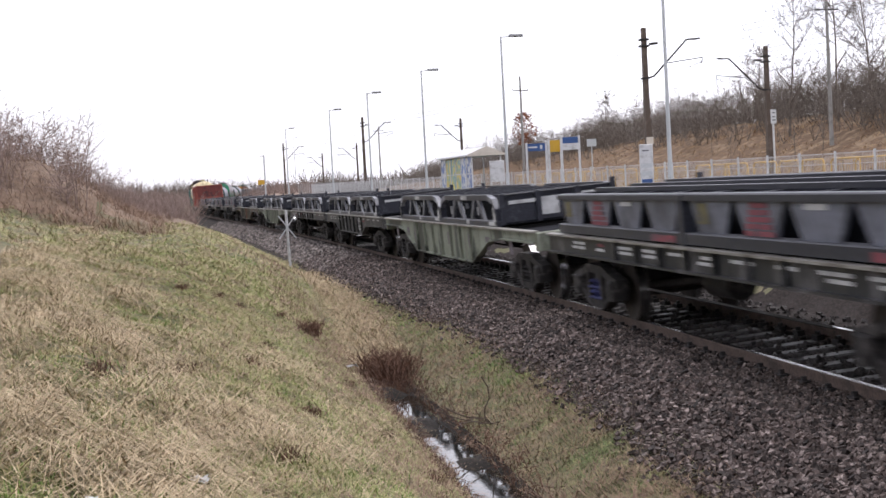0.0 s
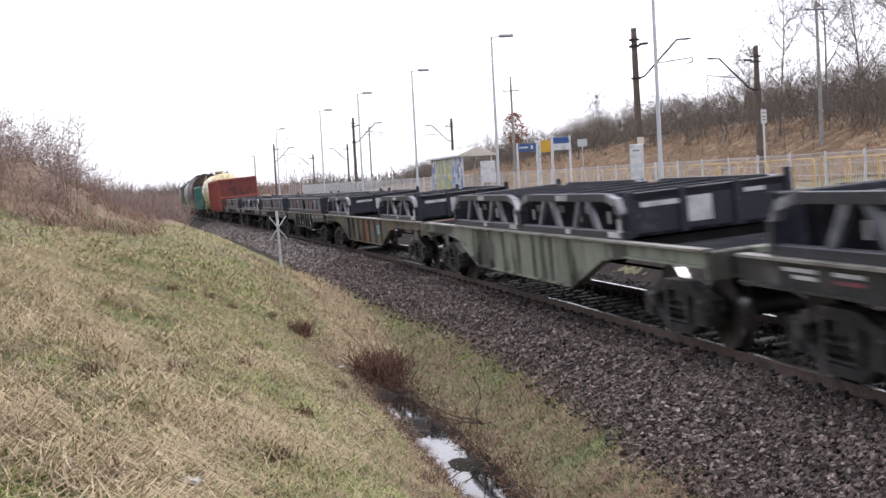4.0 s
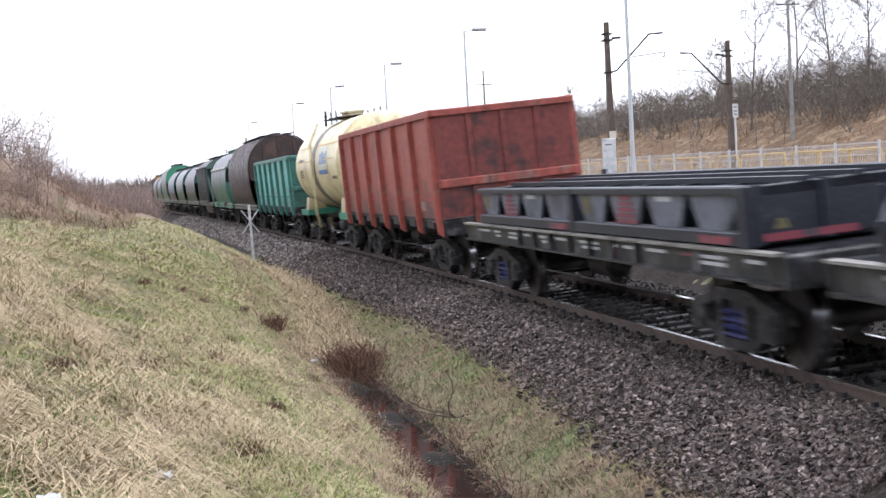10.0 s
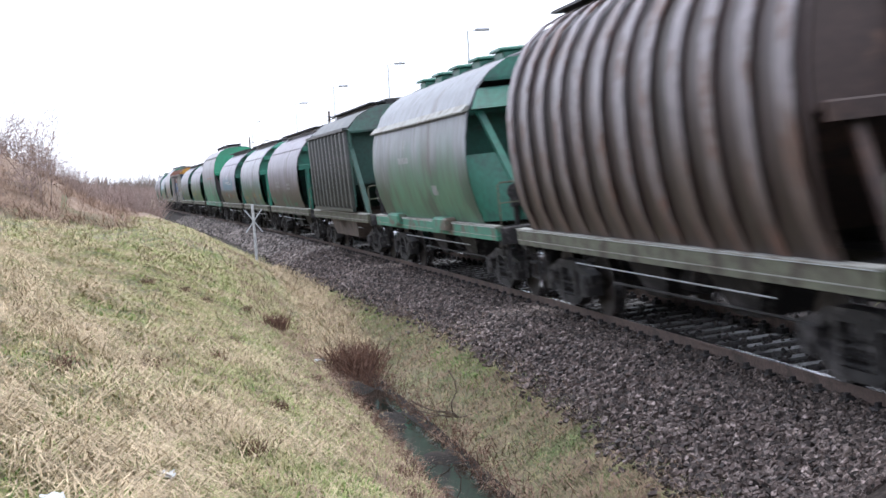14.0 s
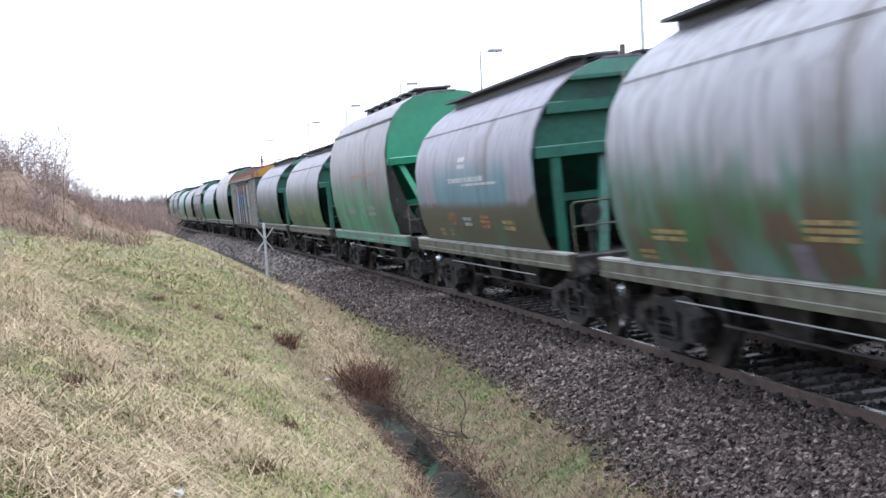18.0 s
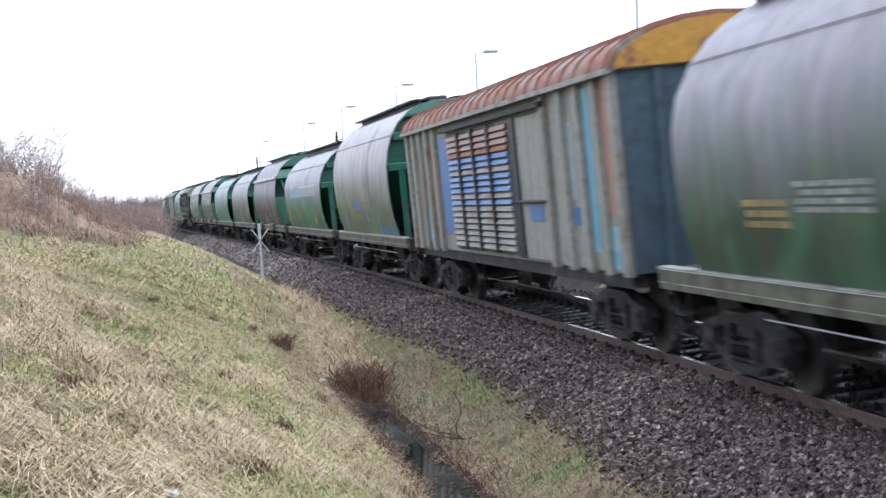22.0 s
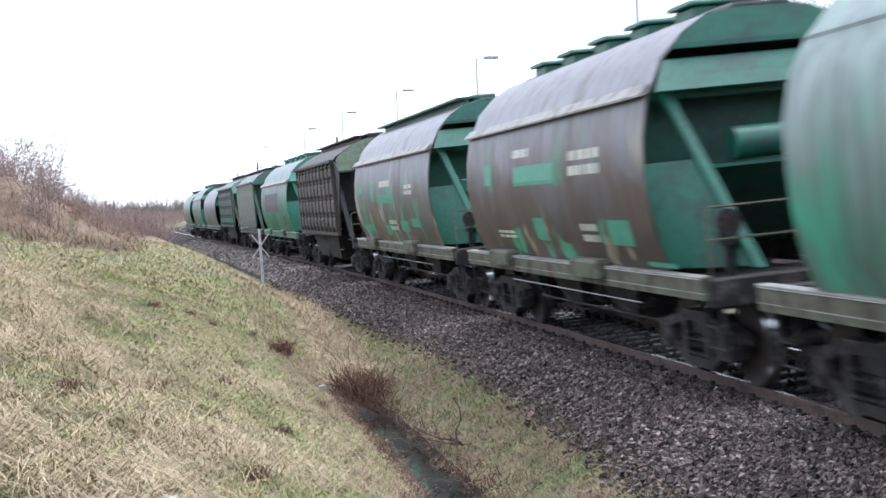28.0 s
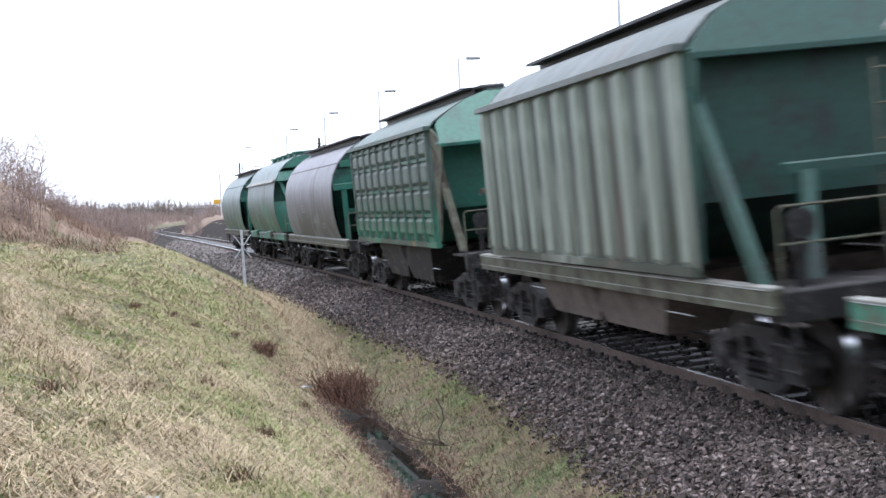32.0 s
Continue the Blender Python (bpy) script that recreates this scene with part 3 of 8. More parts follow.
grass("brown_litter", o, y, rng.uniform(0.05, 0.16, len(o)), rng.uniform(0.003, 0.007, len(o)), rng.uniform(1.1, 1.6, len(o)), BRAMBLE, "brown dead stems flattened in the grass", 0.015)
u, y = tufted(12000, 0, 1, 17, 46, 1.0, 0.13, 30)
o = toe(y) - 0.5 + 0.5 * u + 0.12 * np.sin(y * 1.9)
fit = np.sin(y * 0.9 + 1.0) + np.sin(y * 2.3) > -0.5
grass("toe_moss", o[fit], y[fit], rng.uniform(0.03, 0.09, fit.sum()), rng.uniform(0.003, 0.006, fit.sum()), rng.uniform(0.5, 1.4, fit.sum()), MOSS, "bright green moss and short grass at the ballast's foot")
o, y = tufted(16000, -3.75, -2.75, 25.6, 50, 1.1, 0.09, 16)
o = o + np.clip((y - 26) / 14, 0, 1) * 0.75
grass("valley_straw", o, y, rng.uniform(0.15, 0.4, len(o)), rng.uniform(0.003, 0.006, len(o)), rng.uniform(0.8, 1.5, len(o)), STRAW, "pale straw lying in the dry hollow of the ditch", 0.02)
u, y = tufted(22000, 0, 1, 9, 44, 1.3, 0.08, 24)
swept = np.repeat(rng.uniform(0, 6.28, len(u) // 24), 24) + rng.normal(0, 0.55, len(u))
o = np.where(u < 0.45, -4.6 + 2.2 * u, -3.2 + (toe(y) + 3.3) * (u - 0.4) / 0.6)
grass("ditch_straw", o, y, rng.uniform(0.15, 0.4, len(o)), rng.uniform(0.002, 0.004, len(o)), rng.uniform(0.9, 1.5, len(o)), BRAMBLE, "straw and brown stalks lying on both sides of the ditch", 0.02, swept)
o, y = tufted(64000, -13, -2.2, 29, 68, 1.2, 0.2, 12)
fit = (y < 44.2 + 0.8 * np.sin(o * 2)) | (o > -7.4 + 0.4 * np.sin(y))
o, y = o[fit], y[fit]
grass("far_bank_grass", o, y, rng.uniform(0.1, 0.26, len(o)), rng.uniform(0.005, 0.011, len(o)), rng.uniform(0.7, 1.45, len(o)), MEADOW, "pale winter grass along the bank")
u, y = tufted(60000, 0, 1.1, 9, 60, 1.3, 0.13, 12)
o = -2.95 + (toe(y) + 3.2) * u
fit = (u < 1.12 + 0.2 * np.sin(y * 2.3) * np.sin(y * 0.7 + 2)) & (u > -0.15)
o, y = o[fit], y[fit]
grass("verge_grass", o, y, rng.uniform(0.05, 0.17, len(o)), rng.uniform(0.003, 0.006, len(o)), rng.uniform(0.7, 1.45, len(o)), VERGE, "short grass between ditch and ballast")
u, y = tufted(9000, 0, 1, 10, 34, 1.3, 0.1, 14)
o = toe(y) + 0.5 * u ** 1.6 - 0.05
fit = (u < 0.55 + 0.5 * np.sin(y * 1.7 + 0.6)) & (u > 0)
grass("ballast_edge_grass", o[fit], y[fit], rng.uniform(0.04, 0.13, fit.sum()), rng.uniform(0.0025, 0.005, fit.sum()), rng.uniform(0.6, 1.4, fit.sum()), VERGE, "thin grass creeping out over the ballast's edge", 0.02)
o, y = tufted(40000, 33, 52, 40, 260, 1.3, 0.5, 10)
grass("embankment_grass", o, y, rng.uniform(0.4, 1.0, len(o)), rng.uniform(0.012, 0.03, len(o)), rng.uniform(0.9, 1.5, len(o)), DRY, "flattened rust-brown dead grass on the embankment")
o, y = tufted(60000, -24, -6.9, 43, 82, 1.3, 0.3, 12)
fit = (y > 43.6 + 0.7 * np.sin(o * 2.1)) & (o < np.where(y < 62, -7.1, -6.0) + 0.4 * np.sin(y * 1.3)) & (rail_x(y) + o > -0.19 * y)
o, y = o[fit], y[fit]
grass("mound_stalks", o, y, rng.uniform(0.25, 0.75, len(o)), rng.uniform(0.004, 0.009, len(o)), rng.uniform(0.5, 1.5, len(o)), BRAMBLE, "tangle of rust-brown dead stalks and brambles on the mound")
o, y = tufted(5000, 9.0, 12, 14, 120, 1.2, 0.2)
grass("trackside_grass", o, y, rng.uniform(0.15, 0.4, len(o)), rng.uniform(0.01, 0.02, len(o)), rng.uniform(0.3, 1.2, len(o)), GRASS, "rough grass between track and platform")


# ---- bare shrubs and trees ----
def stick(b, p, q, r0, r1):
    """A three-sided open twig."""
    d = (q - p).normalized()
    a = d.orthogonal().normalized()
    c = d.cross(a)
    k = (a, a * -0.5 + c * 0.87, a * -0.5 - c * 0.87)
    b.add([p + u * r0 for u in k] + [q + u * r1 for u in k], [(0, 1, 4, 3), (1, 2, 5, 4), (2, 0, 3, 5)])


def twiggy(seed, stems, height, spread, twigs, radius, arch=0.5, fine=False):
    """Arching bare stems with side twigs, of three-sided sticks."""
    r = np.random.default_rng(seed)
    b = Build()
    for _ in range(stems):
        a, tilt = r.uniform(0, 6.28), r.uniform(0.05, arch)
        h = height * r.uniform(0.5, 1.0)
        root = Vector((r.normal(0, spread * 0.3), r.normal(0, spread * 0.3), -0.1))
        p, d, pts = root, Vector((math.cos(a) * math.sin(tilt), math.sin(a) * math.sin(tilt), math.cos(tilt))), [root]
        for s in range(5):
            d = (d + Vector((r.normal(0, 0.12), r.normal(0, 0.12), 0.02 - 0.05 * arch * s))).normalized()
            p = p + d * h / 5
            pts.append(p)
        for s in range(5):
            stick(b, pts[s], pts[s + 1], radius * (1 - s / 6), radius * (1 - (s + 1) / 6))
        for _ in range(twigs):
            s = r.integers(1, 5)
            q = pts[s].lerp(pts[s + 1], r.random())
            e = q + Vector((r.normal(0, 1), r.normal(0, 1), r.uniform(0.1, 1.1))).normalized() * h * r.uniform(0.1, 0.32)
            stick(b, q, e, radius * 0.45, radius * 0.15)
            for _ in range(2 if fine else 0):
                w = q.lerp(e, r.uniform(0.3, 0.9))
                stick(b, w, w + ((e - q).normalized() + Vector((r.normal(0, 0.6), r.normal(0, 0.6), r.normal(0.2, 0.5)))).normalized() * h * r.uniform(0.05, 0.14), radius * 0.25, radius * 0.1)
    return b


shrub_meshes = [twiggy(k, 20, 1.9, 1.6, 11, 0.012, 0.7).mesh("stems", TWIG) for k in range(4)]
tall_meshes = [twiggy(20 + k, 8, 3.6, 0.9, 22, 0.026, 0.4, True).mesh("stems", TWIG) for k in range(3)]
grey_meshes = [twiggy(40 + k, 26, 4.4, 4.2, 14, 0.024, 0.75, True).mesh("stems", GREYTWIG) for k in range(4)]


def plant(mesh_data, o, y, s, turn, name, label, category, group):
    m = pose(float(rail_x(y)) + o, y, float(ground_z(o, y)), 0, 0, turn) @ Matrix.Diagonal((s, s, s, 1))
    ob = new(name, mesh_data)
    ob.matrix_basis = m
    return tagged(ob, label, category, group)


r2 = np.random.default_rng(9)
count = 0
while count < 130:
    y = 46 + 70 * r2.random() ** 1.2
    edge = -10.3 if y < 56 else -8.6 if y < 70 else -6.0
    o = edge - 12 * r2.random() ** 1.1
    if rail_x(y) + o > -0.165 * y:
        plant(shrub_meshes[count % 4], o, y, r2.uniform(0.5, 1.05), r2.uniform(0, 360), "shrub", "leafless reddish-brown shrub on the bank", "shrub", "shrubs on the bank")
        count += 1
for k in range(11):
    y = 47 + 12 * r2.random()
    plant(tall_meshes[k % 3], -0.135 * y + 0.062 * y * r2.random() - float(rail_x(y)), y, r2.uniform(0.5, 0.85), r2.uniform(0, 360), "bush", "tall bare bush with thin upright stems", "bush", "shrubs on the bank")
plant(tall_meshes[1], -9.9, 46.2, 0.95, 30, "bush", "tall bare sapling with several thin stems before the mound", "bush", "shrubs on the bank")
for k in range(295):
    y = 55 + 345 * r2.random() ** 1.3
    plant(grey_meshes[k % 4], 42.5 + 17 * r2.random() ** 0.8, y, r2.uniform(0.75, 1.35), r2.uniform(0, 360), "thicket_bush", "grey-brown leafless thicket on the embankment", "bush", "thicket on the embankment")


def scrub(name, n, y0, y1, r0, r1, h0, h1, rad, mat, label, band=(-900, 900)):
    """Far scrub: sheaves of thin sticks on the ground, by bearing from the camera."""
    b = Build()
    for _ in range(n):
        y = y0 + (y1 - y0) * r2.random()
        x = y * r2.uniform(r0, r1)
        o = x - float(rail_x(y))
        if -5.0 < o < 5 or not band[0] < o < band[1]:
            continue
        p = Vector((x, y, float(ground_z(o, y)) - 0.1))
        h = r2.uniform(h0, h1)
        for _ in range(4):
            stick(b, p, p + Vector((r2.normal(0, 0.35), r2.normal(0, 0.35), r2.uniform(0.6, 1.0))) * h, rad, rad * 0.3)
    tagged(new(name, b.mesh(name, mat)), label, "scrub", "", "stuff")


dark = twiggy(95, 40, 6.0, 2.4, 26, 0.035, 0.45).mesh("stems", GREYTWIG)
plant(dark, -11.5, 150, 0.62, 0, "bush", "dense dark bush behind the bank", "bush", "shrubs on the bank")
plant(dark, -16.5, 142, 0.6, 70, "bush", "dense dark bush behind the bank", "bush", "shrubs on the bank")
scrub("bank_scrub", 6500, 75, 230, -0.16, 0.04, 0.9, 2.2, 0.018, TWIG, "reddish-brown scrub along the far bank")
scrub("far_scrub", 3500, 230, 420, -0.2, 0.09, 1.2, 3.2, 0.045, TWIG, "distant leafless scrub beyond the bend")
scrub("thicket_rest", 5200, 60, 420, 0.09, 0.56, 1.0, 3.2, 0.03, GREYTWIG, "undergrowth of thin grey-brown stems between the thicket bushes", (42, 60))
scrub("far_wood", 2200, 420, 800, -0.3, 0.16, 3.5, 8.5, 0.12, GREYTWIG, "distant grey bare trees on the skyline")


def bare_tree(seed, height, radius, mat, spread=0.8, limbs=(18, 8, 5, 3)):
    r = np.random.default_rng(seed)
    trunk, crown = Build(), Build()

    def grow(p, d, length, rad, depth, into):
        pts = [p]
        for s in range(4):
            d = (d + Vector((r.normal(0, 0.03 + 0.04 * depth), r.normal(0, 0.03 + 0.04 * depth), 0.10 - 0.02 * depth))).normalized()
            pts.append(pts[-1] + d * length / 4)
        for s in range(4):
            if depth < 2:
                into.rod(pts[s], pts[s + 1], rad * (1 - s * 0.23), 5, rad * (1 - (s + 1) * 0.23))
            elif s < 2:
                stick(into, pts[2 * s], pts[2 * s + 2], rad * (1 - s * 0.4), rad * (0.6 - s * 0.3))
        if depth < 4:
            for k in range(limbs[depth]):
                s = r.uniform(1.0 if depth == 0 else 0.5, 3.9)
                i = min(int(s), 3)
                q = pts[i].lerp(pts[i + 1], s - i)
                a = r.uniform(0, 6.28)
                e = (d * 0.8 + Vector((math.cos(a), math.sin(a), r.uniform(-0.2, 0.25))) * spread).normalized()
                grow(q, e, length * ((0.56 - 0.10 * s) * r.uniform(0.8, 1.2) if depth == 0 else r.uniform(0.32, 0.55)), max(rad * (0.45 - 0.08 * s), 0.0095), depth + 1, crown)
    grow(Vector((0, 0, -0.3)), Vector((0, 0, 1)), height * 0.8, radius, 0, trunk)
    return trunk.mesh("trunk", mat), crown.mesh("crown", mat)


def tree(o, y, seed, height, radius, label, mat=GREYTWIG):
    t = thing("tree", pose(float(rail_x(y)) + o, y, float(ground_z(o, y))), label, "tree", "bare trees")
    for nm, me in zip(("trunk", "crown"), bare_tree(seed, height, radius, mat)):
        part(nm, me, t)


for ratio, y, seed, h, rad, lab in ((0.447, 108, 3, 14.5, 0.12, "tall bare birch on the embankment"), (0.487, 104, 4, 15.5, 0.13, "tall bare tree with a wide crown"), (0.515, 100, 8, 14.0, 0.12, "tall bare tree on the embankment"),
                                    (0.425, 125, 12, 9.0, 0.10, "slender bare tree on the embankment"), (0.305, 170, 5, 8.5, 0.06, "pale slender birch behind the thicket"), (0.545, 98, 14, 14.0, 0.12, "bare tree on the embankment")):
    tree(ratio * y - float(rail_x(y)), y, seed, h, rad, lab)
SAPLINGS = [bare_tree(60 + k, 7.5, 0.045, GREYTWIG, 0.5, (14, 4, 3, 0)) for k in range(4)]
for k in range(44):
    y = r2.uniform(96, 175)
    x = y * r2.uniform(0.34, 0.60)
    o = x - float(rail_x(y))
    if o < 36:
        continue
    t = thing("sapling", pose(x, y, float(ground_z(o, y)), r2.normal(0, 3), r2.normal(0, 3), r2.uniform(0, 360)), "slender bare grey sapling in the thicket on the embankment", "tree", "saplings in the thicket")
    size = r2.uniform(0.5, 0.95)
    for nm, me in zip(("trunk", "crown"), SAPLINGS[k % 4]):
        part(nm, me, t).scale = (size, size, size)
t = thing("tree", pose(0.243 * 190, 190, float(ground_z(46, 190))), "small tree with reddish-brown withered leaves", "tree", "bare trees")
part("trunk", twiggy(91, 9, 6.5, 0.6, 14, 0.06, 0.35).mesh("trunk", GREYTWIG), t)
b = Build()
for _ in range(700):
    a, zz = r2.uniform(0, 6.28), r2.uniform(2.2, 6.6)
    rr = 1.9 * math.sqrt(r2.random()) * (1 - abs(zz - 4.2) / 4)
    c = Vector((rr * math.cos(a), rr * math.sin(a), zz))
    e = Vector((r2.normal(0, 0.14), r2.normal(0, 0.14), r2.normal(0, 0.14)))
    b.add([c, c + e, c + e.yzx], [(0, 1, 2)])
part("crown", b.mesh("crown", REDLEAF), t)

# ---- platform, fence and lamps ----
def off_place(ratio, off):
    """Station at which the line from the camera with that x/y ratio meets the given offset from the rail."""
    lo, hi = 5.0, 400.0
    for _ in range(50):
        m = (lo + hi) / 2
        lo, hi = (m, hi) if ratio * m < float(rail_x(m)) + off else (lo, m)
    return lo


def level(y):
    return 1.3 + 0.004 * max(0.0, y - 40)


ys = np.arange(20, 192, 4.0)
b = Build()
b.loft([[(float(rail_x(q)) + a, q, z + level(q)) for a, z in ((9.6, -1.6), (9.6, 0), (13.2, 0), (13.2, -1.6))] for q in ys])
tagged(new("platform", b.mesh("platform", PLATFORMTOP)), "long concrete station platform", "platform", "", "structure")

fence = thing("platform_fence", pose(0, 0, 0), "white welded mesh fence along the platform", "fence", "", "structure")
b = Build().box(-0.03, 0.03, -0.03, 0.03, 0, 1.25)
post_mesh = b.mesh("post", WHITEPAINT)
for k in range(67):
    q = 26 + 2.5 * k
    p = part("post", post_mesh, fence)
    p.matrix_basis = pose(float(rail_x(q)) + 13.4, q, level(q))
    if k < 60:
        q2 = q + 2.5
        a, c = Vector((float(rail_x(q)) + 13.4, q, level(q))), Vector((float(rail_x(q2)) + 13.4, q2, level(q2)))
        bb = Build()
        for j in range(25):
            u = a.lerp(c, (j + 0.5) / 25)
            bb.box(u.x - 0.004, u.x + 0.004, u.y - 0.004, u.y + 0.004, u.z + 0.1, u.z + 1.2)
        for z in (0.12, 0.5, 0.85, 1.18):
            bb.rod(a + Vector((0, 0, z)), c + Vector((0, 0, z)), 0.012, 4)
        part("mesh_panel", bb.mesh("mesh_panel", WHITEPAINT), fence)


def hoop():
    b = Build()
    pts = [(0, 0, 0), (0, 0, 0.9), (0, 0.06, 1.01), (0, 0.16, 1.05), (0, 1.84, 1.05), (0, 1.94, 1.01), (0, 2.0, 0.9), (0, 2.0, 0)]
    b.path(pts, 0.03, 6)
    bars = Build()
    for k in range(1, 14):
        bars.rod((0, 0.143 * k, 0.15), (0, 0.143 * k, 1.03), 0.0045, 4)
    bars.rod((0, 0, 0.15), (0, 2.0, 0.15), 0.015, 4)
    return b.mesh("hoop", YELLOW, True), bars.mesh("infill", YELLOW)


hoop_mesh, bars_mesh = hoop()
for k in range(28):
    q = 28 + 2.1 * k
    t = thing("barrier", pose(float(rail_x(q)) + 15.0 + 0.12 * math.sin(k * 2.1), q, level(q) - 0.02, 0, 0, 4 * math.sin(k * 1.3)), "yellow tubular steel pedestrian barrier", "barrier", "yellow barriers")
    part("hoop", hoop_mesh, t)
    tagged(part("infill", bars_mesh, t), kind="stuff")


LAMPHEAD = shader("lamp_head", (0.30, 0.31, 0.32), 0.5, grain=20, vary=0.1)


def street_lamp(y, off, top):
    z = level(y)
    h = top - z
    t = thing("street_lamp", pose(float(rail_x(y)) + off, y, z), "tall white tapered lamp post with a grey luminaire", "lamp post", "platform lamps")
    part("post", Build().rod((0, 0, 0), (0, 0, 1.2), 0.11, 10).rod((0, 0, 1.2), (0, 0, h), 0.085, 10, 0.05).mesh("post", LAMPGREY, True), t)
    part("base_plate", Build().box(-0.18, 0.18, -0.18, 0.18, 0, 0.03).mesh("base_plate", LAMPGREY), t)
    part("bracket", Build().rod((0, 0, h - 0.05), (0.7, 0, h + 0.03), 0.03, 6).mesh("bracket", LAMPGREY), t)
    part("luminaire", Build().loft([[(x, w * s, h + zz) for s, zz in ((-1, 0.0), (-0.7, 0.1), (0.7, 0.1), (1, 0.0), (0.8, -0.05), (-0.8, -0.05))] for x, w in ((0.45, 0.07), (0.6, 0.15), (1.1, 0.14), (1.25, 0.05))]).mesh("luminaire", LAMPHEAD), t, "grey lamp head")
    return t


for ratio, slope in ((0.2290, 0.1044), (0.1695, 0.0822), (0.1297, 0.0677), (0.1022, 0.0569), (0.0706, 0.0451), (0.0544, 0.0383)):
    q = off_place(ratio, 11.9)
    street_lamp(q, 11.9, EYE + slope * q)
q = off_place(0.3525, 11.9)
street_lamp(q, 11.9, 10.2)


b = Build()
b.loft([[(x, y, 0.8), (x, y, z), (x, y + 0.3, z), (x, y + 0.3, 0.8)] for x, y, z in ((12.0, 330, 3.3), (20.0, 322, 3.7), (33.0, 312, 4.2))])
tagged(new("far_wall", b.mesh("far_wall", PLATFORMTOP)), "long low pale concrete wall far beyond the line", "wall", "", "structure")


# ---- shelter, signs and boards ----
GLASS = bpy.data.materials.new("shelter_glass")
GLASS.use_nodes = True
gb = GLASS.node_tree.nodes["Principled BSDF"]
gb.inputs["Transmission Weight"].default_value, gb.inputs["Roughness"].default_value, gb.inputs["IOR"].default_value = 1.0, 0.02, 1.05
gb.inputs["Base Color"].default_value = (0.96, 0.98, 0.99, 1)
MURALS = [shader("mural_" + n, c, 0.4, grain=8, vary=0.15, spots=s, spot_scale=2.2, spot_at=(0.48, 0.52)) for n, c, s in
          (("blue", (0.05, 0.14, 0.42), (0.7, 0.72, 0.7)), ("yellow", (0.72, 0.55, 0.08), (0.25, 0.45, 0.3)), ("pale", (0.7, 0.72, 0.7), (0.08, 0.2, 0.5)), ("teal", (0.15, 0.4, 0.42), (0.7, 0.6, 0.1)))]
DARKTEXT = shader("dark_print", (0.16, 0.16, 0.18), 0.6, grain=20, vary=0.1)
BEIGE = shader("beige_panel", (0.74, 0.67, 0.58), 0.5, grain=8, vary=0.1)
q0, q1 = off_place(0.203, 10.6), off_place(0.1806, 10.6)
qm = (q0 + q1) / 2
sh = thing("shelter", pose(float(rail_x(qm)) + 10.6, qm, level(qm), 0, 0, -math.degrees(math.atan((float(rail_x(q1)) - float(rail_x(q0))) / (q1 - q0)))), "glazed platform shelter with a pale gabled roof and coloured panels", "shelter")
hl = (q1 - q0) / 2
for k in range(6):
    y0 = -hl + 2 * hl * k / 6
    part("panel", Build().box(-0.01, 0.01, y0 + 0.05, y0 + 2 * hl / 6 - 0.05, 0.25, 2.2).mesh("panel", MURALS[(0, 2, 1, 3, 1, 0)[k]]), sh, "painted glass panel in blue, white and yellow")
for x in (0, 1.7):
    for k in range(7):
        y0 = -hl + 2 * hl * k / 6
        if x == 0 or k in (0, 3, 6):
            part("post", Build().box(x - 0.04, x + 0.04, y0 - 0.04, y0 + 0.04, 0, 2.3).mesh("post", WHITEPAINT), sh)
part("rail", Build().box(-0.03, 0.03, -hl, hl, 1.2, 1.26).mesh("rail", WHITEPAINT), sh)
for y0 in (-hl, hl):
    part("pane", Build().box(0.06, 1.64, y0 - 0.006, y0 + 0.006, 0.2, 2.2).mesh("pane", GLASS), sh)
part("roof", Build().prism([(-0.3, 2.3), (0.83, 2.75), (1.95, 2.3), (1.95, 2.22), (0.83, 2.66), (-0.3, 2.22)], -hl - 0.25, hl + 0.25).mesh("roof", WHITEPAINT), sh, "pale gabled roof")
for y0 in (-hl - 0.27, hl + 0.26):
    part("gable", Build().prism([(-0.3, 2.22), (1.95, 2.22), (1.95, 2.3), (0.83, 2.75), (-0.3, 2.3)], y0, y0 + 0.02).mesh("gable", BEIGE), sh, "beige gable panel")
part("bench", Build().box(1.1, 1.5, -hl + 0.5, hl - 0.5, 0.42, 0.48).box(1.25, 1.35, -hl + 1, -hl + 1.1, 0, 0.42).box(1.25, 1.35, hl - 1.1, hl - 1, 0, 0.42).mesh("bench", MASTBROWN), sh)


def board_sign(ratio, y, z0, z1, w, mat, label, band=None, posts=True):
    """A flat board on two posts, facing along the line."""
    zb = level(y)
    t = thing("station_sign", pose(ratio * y, y, zb, 0, 0, -8), label, "sign", "station signs")
    part("board", Build().box(-w / 2, w / 2, -0.03, 0.03, z0 - zb, z1 - zb).mesh("board", mat), t)
    if band:
        for a, c, s, e in band[1]:
            part("lettering_bar", Build().box(-w / 2 + w * a, -w / 2 + w * c, -0.038, -0.031, z0 - zb + (z1 - z0) * s, z0 - zb + (z1 - z0) * e).mesh("lettering_bar", band[0]), t)
    if posts:
        for s in (-1, 1):
            part("post", Build().box(s * w / 2 - 0.05, s * w / 2 + 0.05, -0.04, 0.04, 0, z1 - zb + 0.05).mesh("post", WHITEPAINT), t)
    return t


